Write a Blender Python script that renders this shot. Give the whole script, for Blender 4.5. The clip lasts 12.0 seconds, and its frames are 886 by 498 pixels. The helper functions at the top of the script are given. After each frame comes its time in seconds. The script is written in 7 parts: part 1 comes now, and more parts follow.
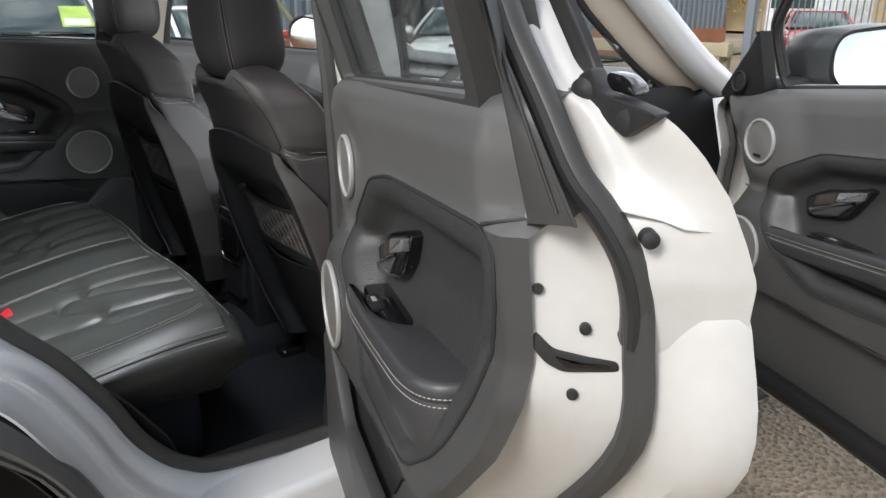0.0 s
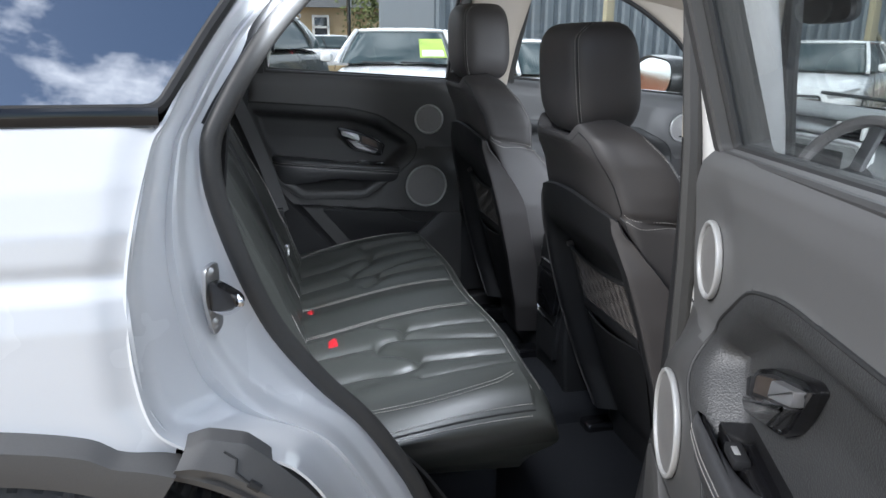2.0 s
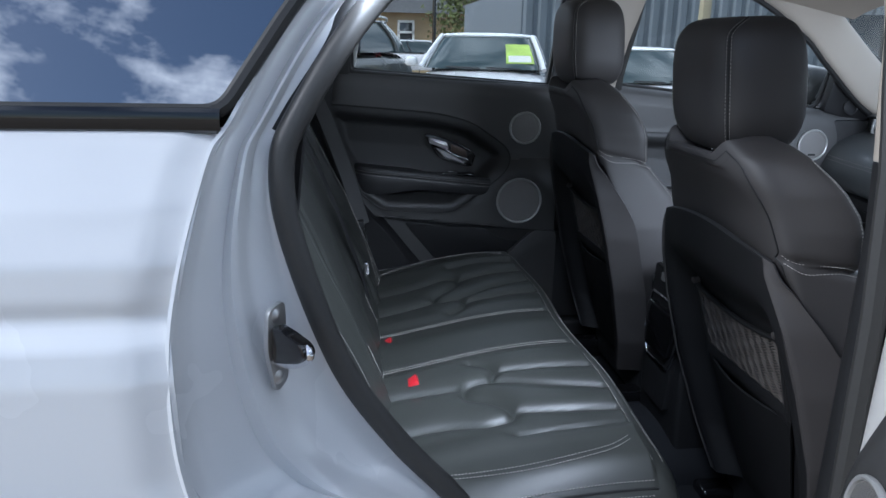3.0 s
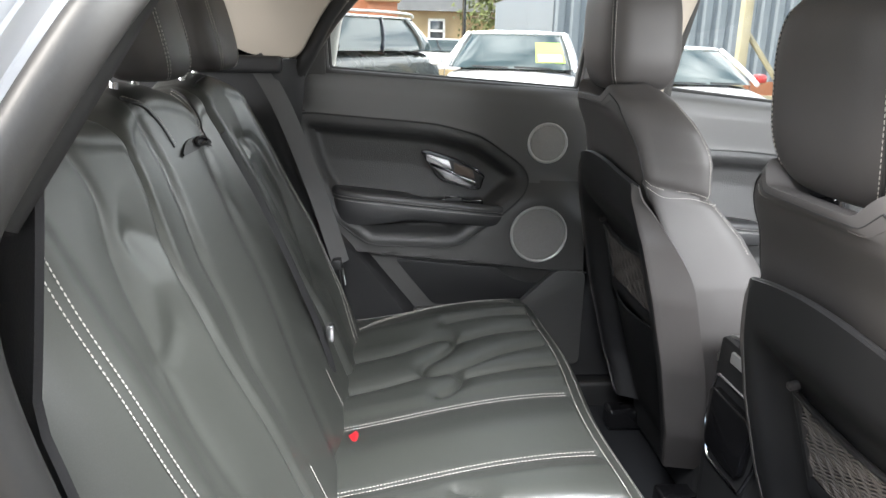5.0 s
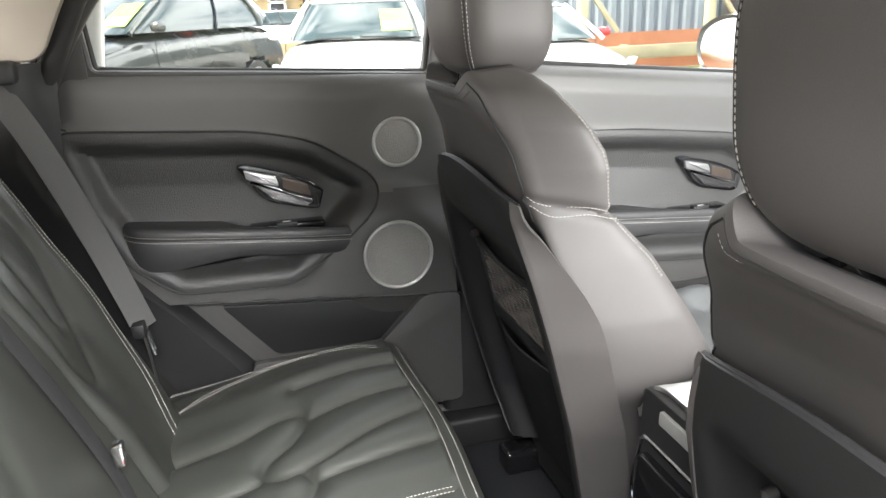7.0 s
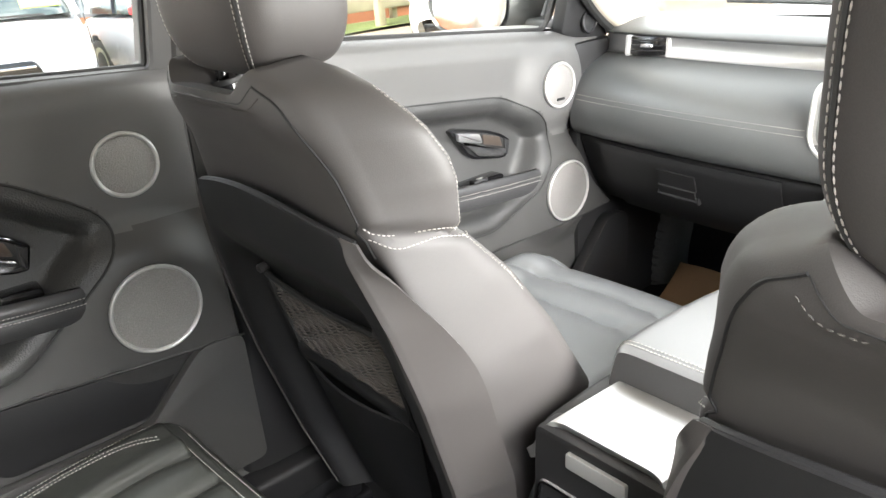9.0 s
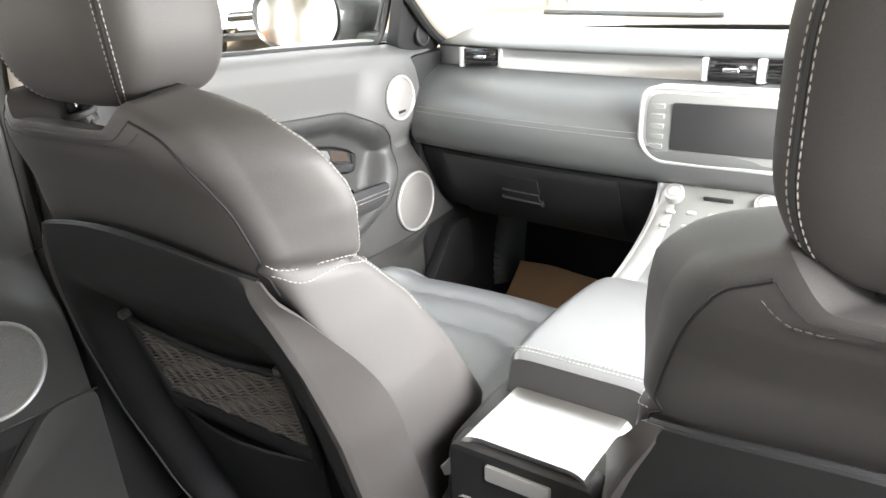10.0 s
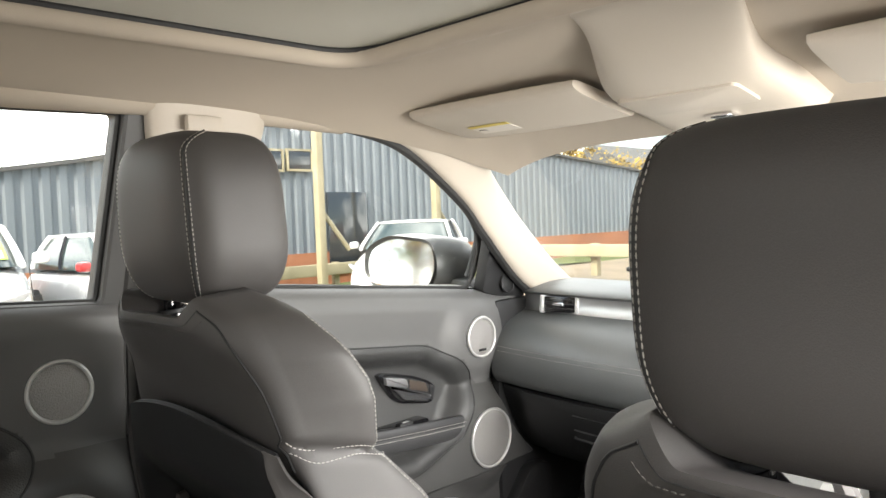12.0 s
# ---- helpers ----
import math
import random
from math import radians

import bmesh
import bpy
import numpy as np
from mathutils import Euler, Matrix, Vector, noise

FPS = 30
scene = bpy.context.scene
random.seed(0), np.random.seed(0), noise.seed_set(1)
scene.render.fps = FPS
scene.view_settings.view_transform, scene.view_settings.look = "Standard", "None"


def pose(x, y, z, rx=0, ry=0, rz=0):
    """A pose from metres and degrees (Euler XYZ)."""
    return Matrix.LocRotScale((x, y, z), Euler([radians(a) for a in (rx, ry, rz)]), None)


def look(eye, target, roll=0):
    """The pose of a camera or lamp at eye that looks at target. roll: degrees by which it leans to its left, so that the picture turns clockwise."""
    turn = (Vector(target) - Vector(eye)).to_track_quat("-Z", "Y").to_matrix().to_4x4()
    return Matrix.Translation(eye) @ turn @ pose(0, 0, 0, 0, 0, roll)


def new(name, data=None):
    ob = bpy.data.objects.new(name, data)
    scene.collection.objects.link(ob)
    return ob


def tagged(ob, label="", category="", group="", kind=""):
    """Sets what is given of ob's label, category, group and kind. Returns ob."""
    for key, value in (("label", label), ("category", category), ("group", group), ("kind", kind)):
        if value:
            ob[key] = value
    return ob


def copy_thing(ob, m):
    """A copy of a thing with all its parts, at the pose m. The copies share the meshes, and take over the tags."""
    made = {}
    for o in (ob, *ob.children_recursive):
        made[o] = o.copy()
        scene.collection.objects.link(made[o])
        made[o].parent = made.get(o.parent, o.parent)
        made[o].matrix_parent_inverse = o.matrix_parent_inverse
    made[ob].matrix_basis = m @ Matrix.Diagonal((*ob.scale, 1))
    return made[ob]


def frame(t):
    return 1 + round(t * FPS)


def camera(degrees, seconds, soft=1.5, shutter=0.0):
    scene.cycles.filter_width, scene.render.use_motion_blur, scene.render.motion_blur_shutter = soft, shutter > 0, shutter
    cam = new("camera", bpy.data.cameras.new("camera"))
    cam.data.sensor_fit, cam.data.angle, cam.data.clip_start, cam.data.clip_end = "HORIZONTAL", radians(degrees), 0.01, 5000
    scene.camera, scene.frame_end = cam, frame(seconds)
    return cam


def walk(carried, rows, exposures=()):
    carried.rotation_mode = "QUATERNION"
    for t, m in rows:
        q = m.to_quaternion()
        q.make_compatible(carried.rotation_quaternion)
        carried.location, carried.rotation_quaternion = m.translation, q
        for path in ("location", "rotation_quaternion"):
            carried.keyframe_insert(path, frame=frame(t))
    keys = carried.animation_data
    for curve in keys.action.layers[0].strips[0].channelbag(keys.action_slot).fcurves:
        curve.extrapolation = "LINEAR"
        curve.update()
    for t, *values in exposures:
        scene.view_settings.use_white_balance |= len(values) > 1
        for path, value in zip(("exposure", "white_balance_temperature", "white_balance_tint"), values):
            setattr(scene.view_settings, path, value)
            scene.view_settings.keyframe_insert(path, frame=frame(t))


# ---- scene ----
cam = camera(62.4, 12.0)
PATH = [
    (0, (0.43, -1.96, 1.213), (1.597, -0.461, 0.588), 0.2),
    (0.5, (0.382, -1.94, 1.212), (1.36, -0.308, 0.596), 0.0),
    (1, (0.395, -1.889, 1.229), (1.173, -0.146, 0.632), 0.1),
    (1.5, (0.448, -1.827, 1.238), (1.039, -0.005, 0.665), 0.3),
    (2, (0.475, -1.757, 1.244), (0.914, 0.113, 0.689), 0.4),
    (2.5, (0.479, -1.647, 1.232), (0.803, 0.25, 0.69), 0.6),
    (3, (0.471, -1.532, 1.225), (0.711, 0.378, 0.683), 1.2),
    (3.2, (0.479, -1.478, 1.215), (0.692, 0.436, 0.673), 1.5),
    (4.8, (0.605, -1.119, 1.205), (0.746, 0.801, 0.665), 1.6),
    (5, (0.599, -1.074, 1.212), (0.76, 0.843, 0.666), 1.4),
    (5.5, (0.584, -0.982, 1.219), (0.817, 0.925, 0.663), 0.7),
    (6, (0.633, -0.868, 1.228), (0.942, 1.021, 0.648), -0.4),
    (6.5, (0.701, -0.773, 1.227), (1.091, 1.095, 0.626), -1.4),
    (6.7, (0.705, -0.749, 1.227), (1.13, 1.107, 0.615), -1.7),
    (8.3, (0.667, -0.512, 1.236), (1.592, 1.112, 0.525), -4.4),
    (8.5, (0.675, -0.48, 1.233), (1.655, 1.105, 0.509), -4.5),
    (9, (0.687, -0.419, 1.241), (1.847, 1.019, 0.475), -4.9),
    (9.5, (0.665, -0.382, 1.252), (2.032, 0.847, 0.463), -4.6),
    (10, (0.638, -0.339, 1.26), (2.138, 0.725, 0.475), -4.0),
    (10.5, (0.621, -0.338, 1.261), (2.214, 0.643, 0.553), -2.6),
    (11, (0.611, -0.382, 1.246), (2.265, 0.61, 0.715), -0.9),
    (11.5, (0.606, -0.434, 1.226), (2.213, 0.711, 0.897), -1.0),
    (12, (0.629, -0.514, 1.219), (2.045, 0.897, 1.14), -2.2),
]
EXPOSE = [(0, -0.22, 6300, 10), (1, 0.08, 6150, 10), (2, 0.06, 5900, 10), (3.2, -0.5, 5350, 10), (4.8, 1.1, 6350, 10), (6.5, 1.85, 6750, 10), (8.5, 2.0, 6850, 10), (9.5, 2.21, 6850, 10), (10.5, 2.07, 6700, 10), (11, 1.85, 6750, 10), (12, 1.28, 7000, 10)]
walk(cam, [(t, look(eye, target, roll)) for t, eye, target, roll in PATH], EXPOSE)


def smooth(a, b, x):
    t = np.clip((x - a) / (b - a), 0, 1)
    return t * t * (3 - 2 * t)


# ---------------------------------------------------------------- world and light
world = bpy.data.worlds.new("sky")
scene.world = world
world.use_nodes = True
wn, wl = world.node_tree.nodes, world.node_tree.links
wbg = wn["Background"]
sky = wn.new("ShaderNodeTexSky")
sky.sky_type, sky.sun_disc = "NISHITA", False
SUN_AZ, SUN_EL = 252.0, 36.0
sky.sun_elevation, sky.sun_rotation = radians(SUN_EL), radians(SUN_AZ)
# broken cloud over the blue
wtc = wn.new("ShaderNodeTexCoord")
wmap = wn.new("ShaderNodeMapping")
wmap.inputs["Scale"].default_value = (1.0, 1.0, 2.2)
wno = wn.new("ShaderNodeTexNoise")
wno.inputs["Scale"].default_value, wno.inputs["Detail"].default_value, wno.inputs["Roughness"].default_value = 3.3, 7.0, 0.58
wr = wn.new("ShaderNodeValToRGB")
wr.color_ramp.elements[0].position, wr.color_ramp.elements[1].position = 0.42, 0.60
wmix = wn.new("ShaderNodeMix")
wmix.data_type = "RGBA"
wmix.inputs["B"].default_value = (20.0, 20.2, 20.6, 1)
wl.new(wtc.outputs["Generated"], wmap.inputs["Vector"])
wl.new(wmap.outputs["Vector"], wno.inputs["Vector"])
wbank = wn.new("ShaderNodeVectorMath")
wbank.operation = "DOT_PRODUCT"
wbank.inputs[1].default_value = (0.07, 0.07, -0.03)
wsum = wn.new("ShaderNodeMath")
wsum.operation = "ADD"
wl.new(wtc.outputs["Generated"], wbank.inputs[0])
wl.new(wbank.outputs["Value"], wsum.inputs[0])
wl.new(wno.outputs["Fac"], wsum.inputs[1])
wl.new(wsum.outputs[0], wr.inputs["Fac"])
wl.new(wr.outputs["Color"], wmix.inputs["Factor"])
wl.new(sky.outputs["Color"], wmix.inputs["A"])
wl.new(wmix.outputs["Result"], wbg.inputs["Color"])
wbg.inputs["Strength"].default_value = 0.13
sun_data = bpy.data.lights.new("sun", "SUN")
sun_data.energy, sun_data.angle, sun_data.color = 3.8, radians(20), (1.0, 0.95, 0.88)
sun = new("sun", sun_data)
az, el = radians(SUN_AZ), radians(SUN_EL)
sun.matrix_basis = look(Vector((math.sin(az) * math.cos(el), math.cos(az) * math.cos(el), math.sin(el))) * 30, (0, 0, 0))


def sky_opening(name, eye, target, wide, high, watts, spread=180):
    """Skylight that falls in through one opening of the car."""
    d = bpy.data.lights.new(name, "AREA")
    d.shape, d.size, d.size_y, d.energy, d.color = "RECTANGLE", wide, high, watts, (0.97, 0.985, 1.0)
    d.spread = radians(spread)
    new(name, d).matrix_basis = look(eye, target)


sky_opening("skylight_rear_door", (0.70, -0.62, 1.30), (0.60, -0.16, 0.55), 0.46, 0.18, 4.8, 84)
sky_opening("skylight_front_door", (1.66, -0.64, 1.12), (1.76, 0.3, 0.68), 0.70, 0.42, 9.4, 125)
sky_opening("skylight_tailgate", (-0.60, 0.0, 1.25), (0.6, 0.0, 1.15), 1.0, 0.30, 9.0)


# ---------------------------------------------------------------- materials
def mat(name, color, rough=0.5, metal=0.0, grain=200.0, bump=0.1, vary=0.12, stain=3.0, coat=0.0, spec=0.5, kind="noise", depth=0.0006):
    m = bpy.data.materials.new(name)
    m.use_nodes = True
    n, l = m.node_tree.nodes, m.node_tree.links
    b = n["Principled BSDF"]
    b.inputs["Roughness"].default_value, b.inputs["Metallic"].default_value = rough, metal
    b.inputs["Coat Weight"].default_value, b.inputs["Coat Roughness"].default_value = coat, 0.05
    b.inputs["Specular IOR Level"].default_value = spec
    tc = n.new("ShaderNodeTexCoord")
    big = n.new("ShaderNodeTexNoise")
    big.inputs["Scale"].default_value, big.inputs["Detail"].default_value = stain, 4.0
    if kind == "voronoi":
        fine = n.new("ShaderNodeTexVoronoi")
        fine.feature = "F1"
        fine_out = fine.outputs["Distance"]
    else:
        fine = n.new("ShaderNodeTexNoise")
        fine.inputs["Detail"].default_value = 3.0
        fine_out = fine.outputs["Fac"]
    fine.inputs["Scale"].default_value = grain
    l.new(tc.outputs["Object"], big.inputs["Vector"])
    l.new(tc.outputs["Object"], fine.inputs["Vector"])
    add = n.new("ShaderNodeMath")
    add.operation = "MULTIPLY_ADD"
    add.inputs[1].default_value = 0.45
    l.new(fine_out, add.inputs[0])
    l.new(big.outputs["Fac"], add.inputs[2])
    ramp = n.new("ShaderNodeMapRange")
    ramp.inputs["From Min"].default_value, ramp.inputs["From Max"].default_value = 0.4, 1.0
    ramp.inputs["To Min"].default_value, ramp.inputs["To Max"].default_value = 1 - vary, 1 + vary
    l.new(add.outputs[0], ramp.inputs["Value"])
    mul = n.new("ShaderNodeVectorMath")
    mul.operation = "SCALE"
    mul.inputs[0].default_value = color[:3]
    l.new(ramp.outputs["Result"], mul.inputs["Scale"])
    l.new(mul.outputs["Vector"], b.inputs["Base Color"])
    rr = n.new("ShaderNodeMapRange")
    rr.inputs["From Min"].default_value, rr.inputs["From Max"].default_value = 0.3, 0.7
    rr.inputs["To Min"].default_value, rr.inputs["To Max"].default_value = max(0.02, rough - 0.06), min(1, rough + 0.06)
    l.new(big.outputs["Fac"], rr.inputs["Value"])
    l.new(rr.outputs["Result"], b.inputs["Roughness"])
    if bump:
        bp = n.new("ShaderNodeBump")
        bp.inputs["Strength"].default_value, bp.inputs["Distance"].default_value = bump, depth
        l.new(fine_out, bp.inputs["Height"])
        l.new(bp.outputs["Normal"], b.inputs["Normal"])
    return m


def glass_mat(name, tint=(0.95, 0.97, 0.96), gloss=1.0, f0=0.025):
    m = bpy.data.materials.new(name)
    m.use_nodes = True
    n, l = m.node_tree.nodes, m.node_tree.links
    n.remove(n["Principled BSDF"])
    tr, gl, fr, mx = n.new("ShaderNodeBsdfTransparent"), n.new("ShaderNodeBsdfGlossy"), n.new("ShaderNodeLayerWeight"), n.new("ShaderNodeMixShader")
    fr.inputs["Blend"].default_value = 0.5
    pw, ad = n.new("ShaderNodeMath"), n.new("ShaderNodeMath")
    pw.operation, ad.operation = "POWER", "MULTIPLY_ADD"
    pw.inputs[1].default_value, ad.inputs[1].default_value, ad.inputs[2].default_value = 5.0, 1.0 - f0, f0
    l.new(fr.outputs["Facing"], pw.inputs[0])
    l.new(pw.outputs[0], ad.inputs[0])
    tr.inputs["Color"].default_value = (*tint, 1)
    gl.inputs["Roughness"].default_value = 0.01
    gl.inputs["Color"].default_value = (gloss, gloss, gloss, 1)
    l.new(ad.outputs[0], mx.inputs[0])
    l.new(tr.outputs[0], mx.inputs[1])
    l.new(gl.outputs[0], mx.inputs[2])
    l.new(mx.outputs[0], n["Material Output"].inputs["Surface"])
    return m


M_LEATHER = mat("black_leather", (0.050, 0.046, 0.045), 0.55, grain=950, bump=0.22, vary=0.12, kind="voronoi", depth=0.0004, spec=0.65)
M_BENCH = mat("black_leather_worn", (0.036, 0.038, 0.034), 0.42, spec=0.65, grain=950, bump=0.2, vary=0.15, kind="voronoi", depth=0.0004)
M_INSERT = mat("door_insert_leather", (0.038, 0.038, 0.038), 0.44, spec=0.6, grain=420, bump=0.7, vary=0.12, kind="voronoi", depth=0.0007)
M_REST = mat("armrest_leather", (0.044, 0.044, 0.046), 0.40, spec=0.6, grain=900, bump=0.25, vary=0.1, kind="voronoi", depth=0.0004)
M_HARD = mat("hard_grey_plastic", (0.058, 0.057, 0.056), 0.46, grain=900, bump=0.4, vary=0.08, depth=0.0004)
M_SOFT = mat("soft_grey_plastic", (0.105, 0.104, 0.103), 0.44, grain=900, bump=0.4, vary=0.08, depth=0.0004)
M_DARK = mat("dark_plastic", (0.016, 0.016, 0.017), 0.52, grain=900, bump=0.4, vary=0.1, depth=0.0004)
M_RIM = mat("satin_seat_rim", (0.060, 0.055, 0.054), 0.45, grain=800, bump=0.3, vary=0.08, depth=0.0004)
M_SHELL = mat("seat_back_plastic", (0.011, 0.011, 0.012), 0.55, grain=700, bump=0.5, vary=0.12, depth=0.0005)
M_GLOSSBLACK = mat("gloss_black", (0.008, 0.008, 0.009), 0.12, bump=0, vary=0.05, coat=0.5)
M_CHROME = mat("chrome", (0.75, 0.75, 0.77), 0.16, 1.0, bump=0, vary=0.04)
M_ALU = mat("brushed_aluminium", (0.62, 0.62, 0.62), 0.38, 1.0, grain=300, bump=0.08, vary=0.05)
M_SILVER = mat("silver_trim", (0.50, 0.50, 0.49), 0.36, 0.4, grain=300, bump=0.05, vary=0.04)
M_GRILLE = mat("speaker_mesh", (0.30, 0.29, 0.28), 0.45, 0.6, grain=520, bump=1.0, vary=0.22, kind="voronoi", depth=0.0012)
M_WHITE = mat("white_paint", (0.68, 0.69, 0.70), 0.24, 0.0, grain=1500, bump=0.02, vary=0.03, coat=0.9)
M_JAMB = mat("white_jamb_paint", (0.60, 0.59, 0.57), 0.35, grain=60, bump=0.05, vary=0.07, stain=8, coat=0.4)
M_CLAD = mat("grey_cladding", (0.098, 0.096, 0.093), 0.45, grain=500, bump=0.3, vary=0.12)
M_RUBBER = mat("rubber_seal", (0.022, 0.022, 0.022), 0.6, grain=250, bump=0.3, vary=0.15)
M_TYRE = mat("tyre_rubber", (0.085, 0.085, 0.086), 0.7, grain=120, bump=0.6, vary=0.3)
M_CARPET = mat("black_carpet", (0.022, 0.023, 0.026), 0.95, grain=700, bump=1.0, vary=0.35, spec=0.1, depth=0.002)
M_BEIGE = mat("beige_headlining", (0.42, 0.365, 0.30), 0.9, grain=700, bump=0.4, vary=0.05, spec=0.2)
M_BEIGEP = mat("beige_plastic", (0.46, 0.41, 0.345), 0.5, grain=600, bump=0.15, vary=0.04)
M_BLIND = mat("roof_blind", (0.58, 0.56, 0.49), 0.85, grain=900, bump=0.5, vary=0.04, spec=0.2)
M_SEAM = mat("dark_thread", (0.07, 0.065, 0.06), 0.8, bump=0, vary=0.1)
M_STITCH = mat("white_thread", (0.46, 0.44, 0.41), 0.8, bump=0, vary=0.1)
M_BELT = mat("grey_webbing", (0.085, 0.084, 0.085), 0.7, grain=500, bump=0.6, vary=0.12)
M_BELTB = mat("black_webbing", (0.016, 0.016, 0.017), 0.75, grain=500, bump=0.6, vary=0.12)
M_RED = mat("red_plastic", (0.55, 0.02, 0.03), 0.4, bump=0, vary=0.05)
M_NET = mat("elastic_net", (0.11, 0.098, 0.09), 0.75, grain=600, bump=0.3, vary=0.2)
M_SCREEN = mat("display_glass", (0.030, 0.030, 0.031), 0.32, bump=0, vary=0.03, spec=0.6)
M_PAPER = mat("brown_paper", (0.36, 0.22, 0.12), 0.8, grain=300, bump=0.15, vary=0.1)
M_TRIMDASH = mat("dash_leather", (0.095, 0.099, 0.099), 0.44, spec=0.85, grain=500, bump=0.35, vary=0.08, kind="voronoi", depth=0.0004)
M_MIRRORCASE = mat("mirror_case", (0.035, 0.037, 0.038), 0.3, bump=0.02, vary=0.08, coat=0.2)
M_PANEL = mat("satin_grey_panel", (0.24, 0.245, 0.24), 0.42, 0.2, grain=600, bump=0.05, vary=0.05)
M_LEVER = mat("satin_chrome", (0.64, 0.64, 0.65), 0.30, 0.85, bump=0.02, vary=0.04)
M_LID = mat("armrest_lid_leather", (0.085, 0.086, 0.088), 0.34, grain=900, bump=0.25, vary=0.12, kind="voronoi", depth=0.0004, spec=0.9)
# the same black leather, its colour lightened to carry the windscreen's reflection
M_CUSH = mat("black_leather_sheen_tone", (0.125, 0.130, 0.135), 0.33, grain=900, bump=0.2, vary=0.12, kind="voronoi", depth=0.0004, spec=1.0)
M_SEALG = mat("grey_rubber_seal", (0.050, 0.049, 0.047), 0.5, grain=250, bump=0.2, vary=0.12)
M_DARKCHROME = mat("dark_chrome", (0.36, 0.36, 0.37), 0.22, 0.9, bump=0.02, vary=0.04)
M_BRONZE = mat("dark_bronze", (0.12, 0.095, 0.08), 0.35, 0.6, bump=0.02, vary=0.05)
M_GLASS = glass_mat("window_glass")
M_PRIVACY = glass_mat("privacy_glass", (0.012, 0.013, 0.015), f0=0.50)
M_MIRROR = mat("mirror_glass", (0.9, 0.9, 0.9), 0.02, 1.0, bump=0, vary=0.0)
M_MIRROR.node_tree.nodes["Principled BSDF"].inputs["Roughness"].default_value = 0.02


# ---------------------------------------------------------------- mesh tools
def finish(name, bm, material, parent=None, label="", angle=38, smooth_on=True):
    bmesh.ops.recalc_face_normals(bm, faces=bm.faces[:])
    me = bpy.data.meshes.new(name)
    bm.to_mesh(me)
    bm.free()
    me.materials.append(material)
    if smooth_on:
        me.polygons.foreach_set("use_smooth", [True] * len(me.polygons))
        me.set_sharp_from_angle(angle=radians(angle))
    ob = new(name, me)
    if parent is not None:
        ob.parent = parent
        if parent.type == "EMPTY":
            ob.matrix_parent_inverse = Matrix.Translation(-parent.matrix_basis.translation)
    if label:
        ob["label"] = label
    return ob


def part(name, bm, material, parent, label="", angle=38):
    ob = finish(name, bm, material, parent, label, angle)
    if name in ("stitching", "net_pocket"):
        ob["kind"] = "stuff"
    return ob


def thing(name, at, label, category, group="", kind=""):
    e = new(name)
    e.empty_display_size = 0.05
    e.matrix_basis = Matrix.Translation(at)
    return tagged(e, label, category, group, kind)


def structure(name, bm, material, label, angle=38):
    return tagged(finish(name, bm, material, None, label, angle), label, "", "", "structure")


def grid(fn, nu, nv, cu=False, cv=False, cap=False, skip=None):
    """A sheet or tube from fn(u, v), u and v from 0 to 1."""
    bm = bmesh.new()
    us = [i / (nu if cu else nu - 1) for i in range(nu)]
    vs = [j / (nv if cv else nv - 1) for j in range(nv)]
    vt = [[bm.verts.new(fn(u, v)) for u in us] for v in vs]
    for j in range(nv if cv else nv - 1):
        for i in range(nu if cu else nu - 1):
            if skip and skip((us[i] + us[(i + 1) % nu]) / 2, (vs[j] + vs[(j + 1) % nv]) / 2):
                continue
            a, b, c, d = vt[j][i], vt[j][(i + 1) % nu], vt[(j + 1) % nv][(i + 1) % nu], vt[(j + 1) % nv][i]
            bm.faces.new((a, b, c, d))
    if cap and cu and not cv:
        bm.faces.new(vt[0])
        bm.faces.new(vt[-1])
    return bm


def thick(bm, t):
    """Give a sheet a thickness of t, on the side away from its normals."""
    bmesh.ops.recalc_face_normals(bm, faces=bm.faces[:])
    bmesh.ops.solidify(bm, geom=bm.faces[:], thickness=t)
    return bm


def box(x0, x1, y0, y1, z0, z1, bevel=0.004, seg=2, m=None):
    bm = bmesh.new()
    bmesh.ops.create_cube(bm, size=1)
    for v in bm.verts:
        v.co = Vector((x0 + (v.co.x + 0.5) * (x1 - x0), y0 + (v.co.y + 0.5) * (y1 - y0), z0 + (v.co.z + 0.5) * (z1 - z0)))
    if bevel:
        bmesh.ops.bevel(bm, geom=bm.edges[:], offset=bevel, segments=seg, affect="EDGES", profile=0.6)
    if m is not None:
        bmesh.ops.transform(bm, matrix=m, verts=bm.verts[:])
    return bm


def prism(pts, place, t0, t1, bevel=0.0, seg=2):
    """A plate: the outline pts (p, q), laid out by place(p, q, t) between t0 and t1."""
    bm = bmesh.new()
    a = [bm.verts.new(place(p, q, t0)) for p, q in pts]
    b = [bm.verts.new(place(p, q, t1)) for p, q in pts]
    n = len(pts)
    bm.faces.new(a)
    bm.faces.new(b[::-1])
    for i in range(n):
        bm.faces.new((a[i], b[i], b[(i + 1) % n], a[(i + 1) % n]))
    if bevel:
        bmesh.ops.recalc_face_normals(bm, faces=bm.faces[:])
        rim = [e for e in bm.edges if len({v in a for v in e.verts}) == 1]
        bmesh.ops.bevel(bm, geom=rim, offset=bevel, segments=seg, affect="EDGES", profile=0.6)
    return bm


def join(*bms):
    out = bmesh.new()
    for b in bms:
        me = bpy.data.meshes.new("tmp")
        b.to_mesh(me)
        out.from_mesh(me)
        bpy.data.meshes.remove(me)
        b.free()
    return out


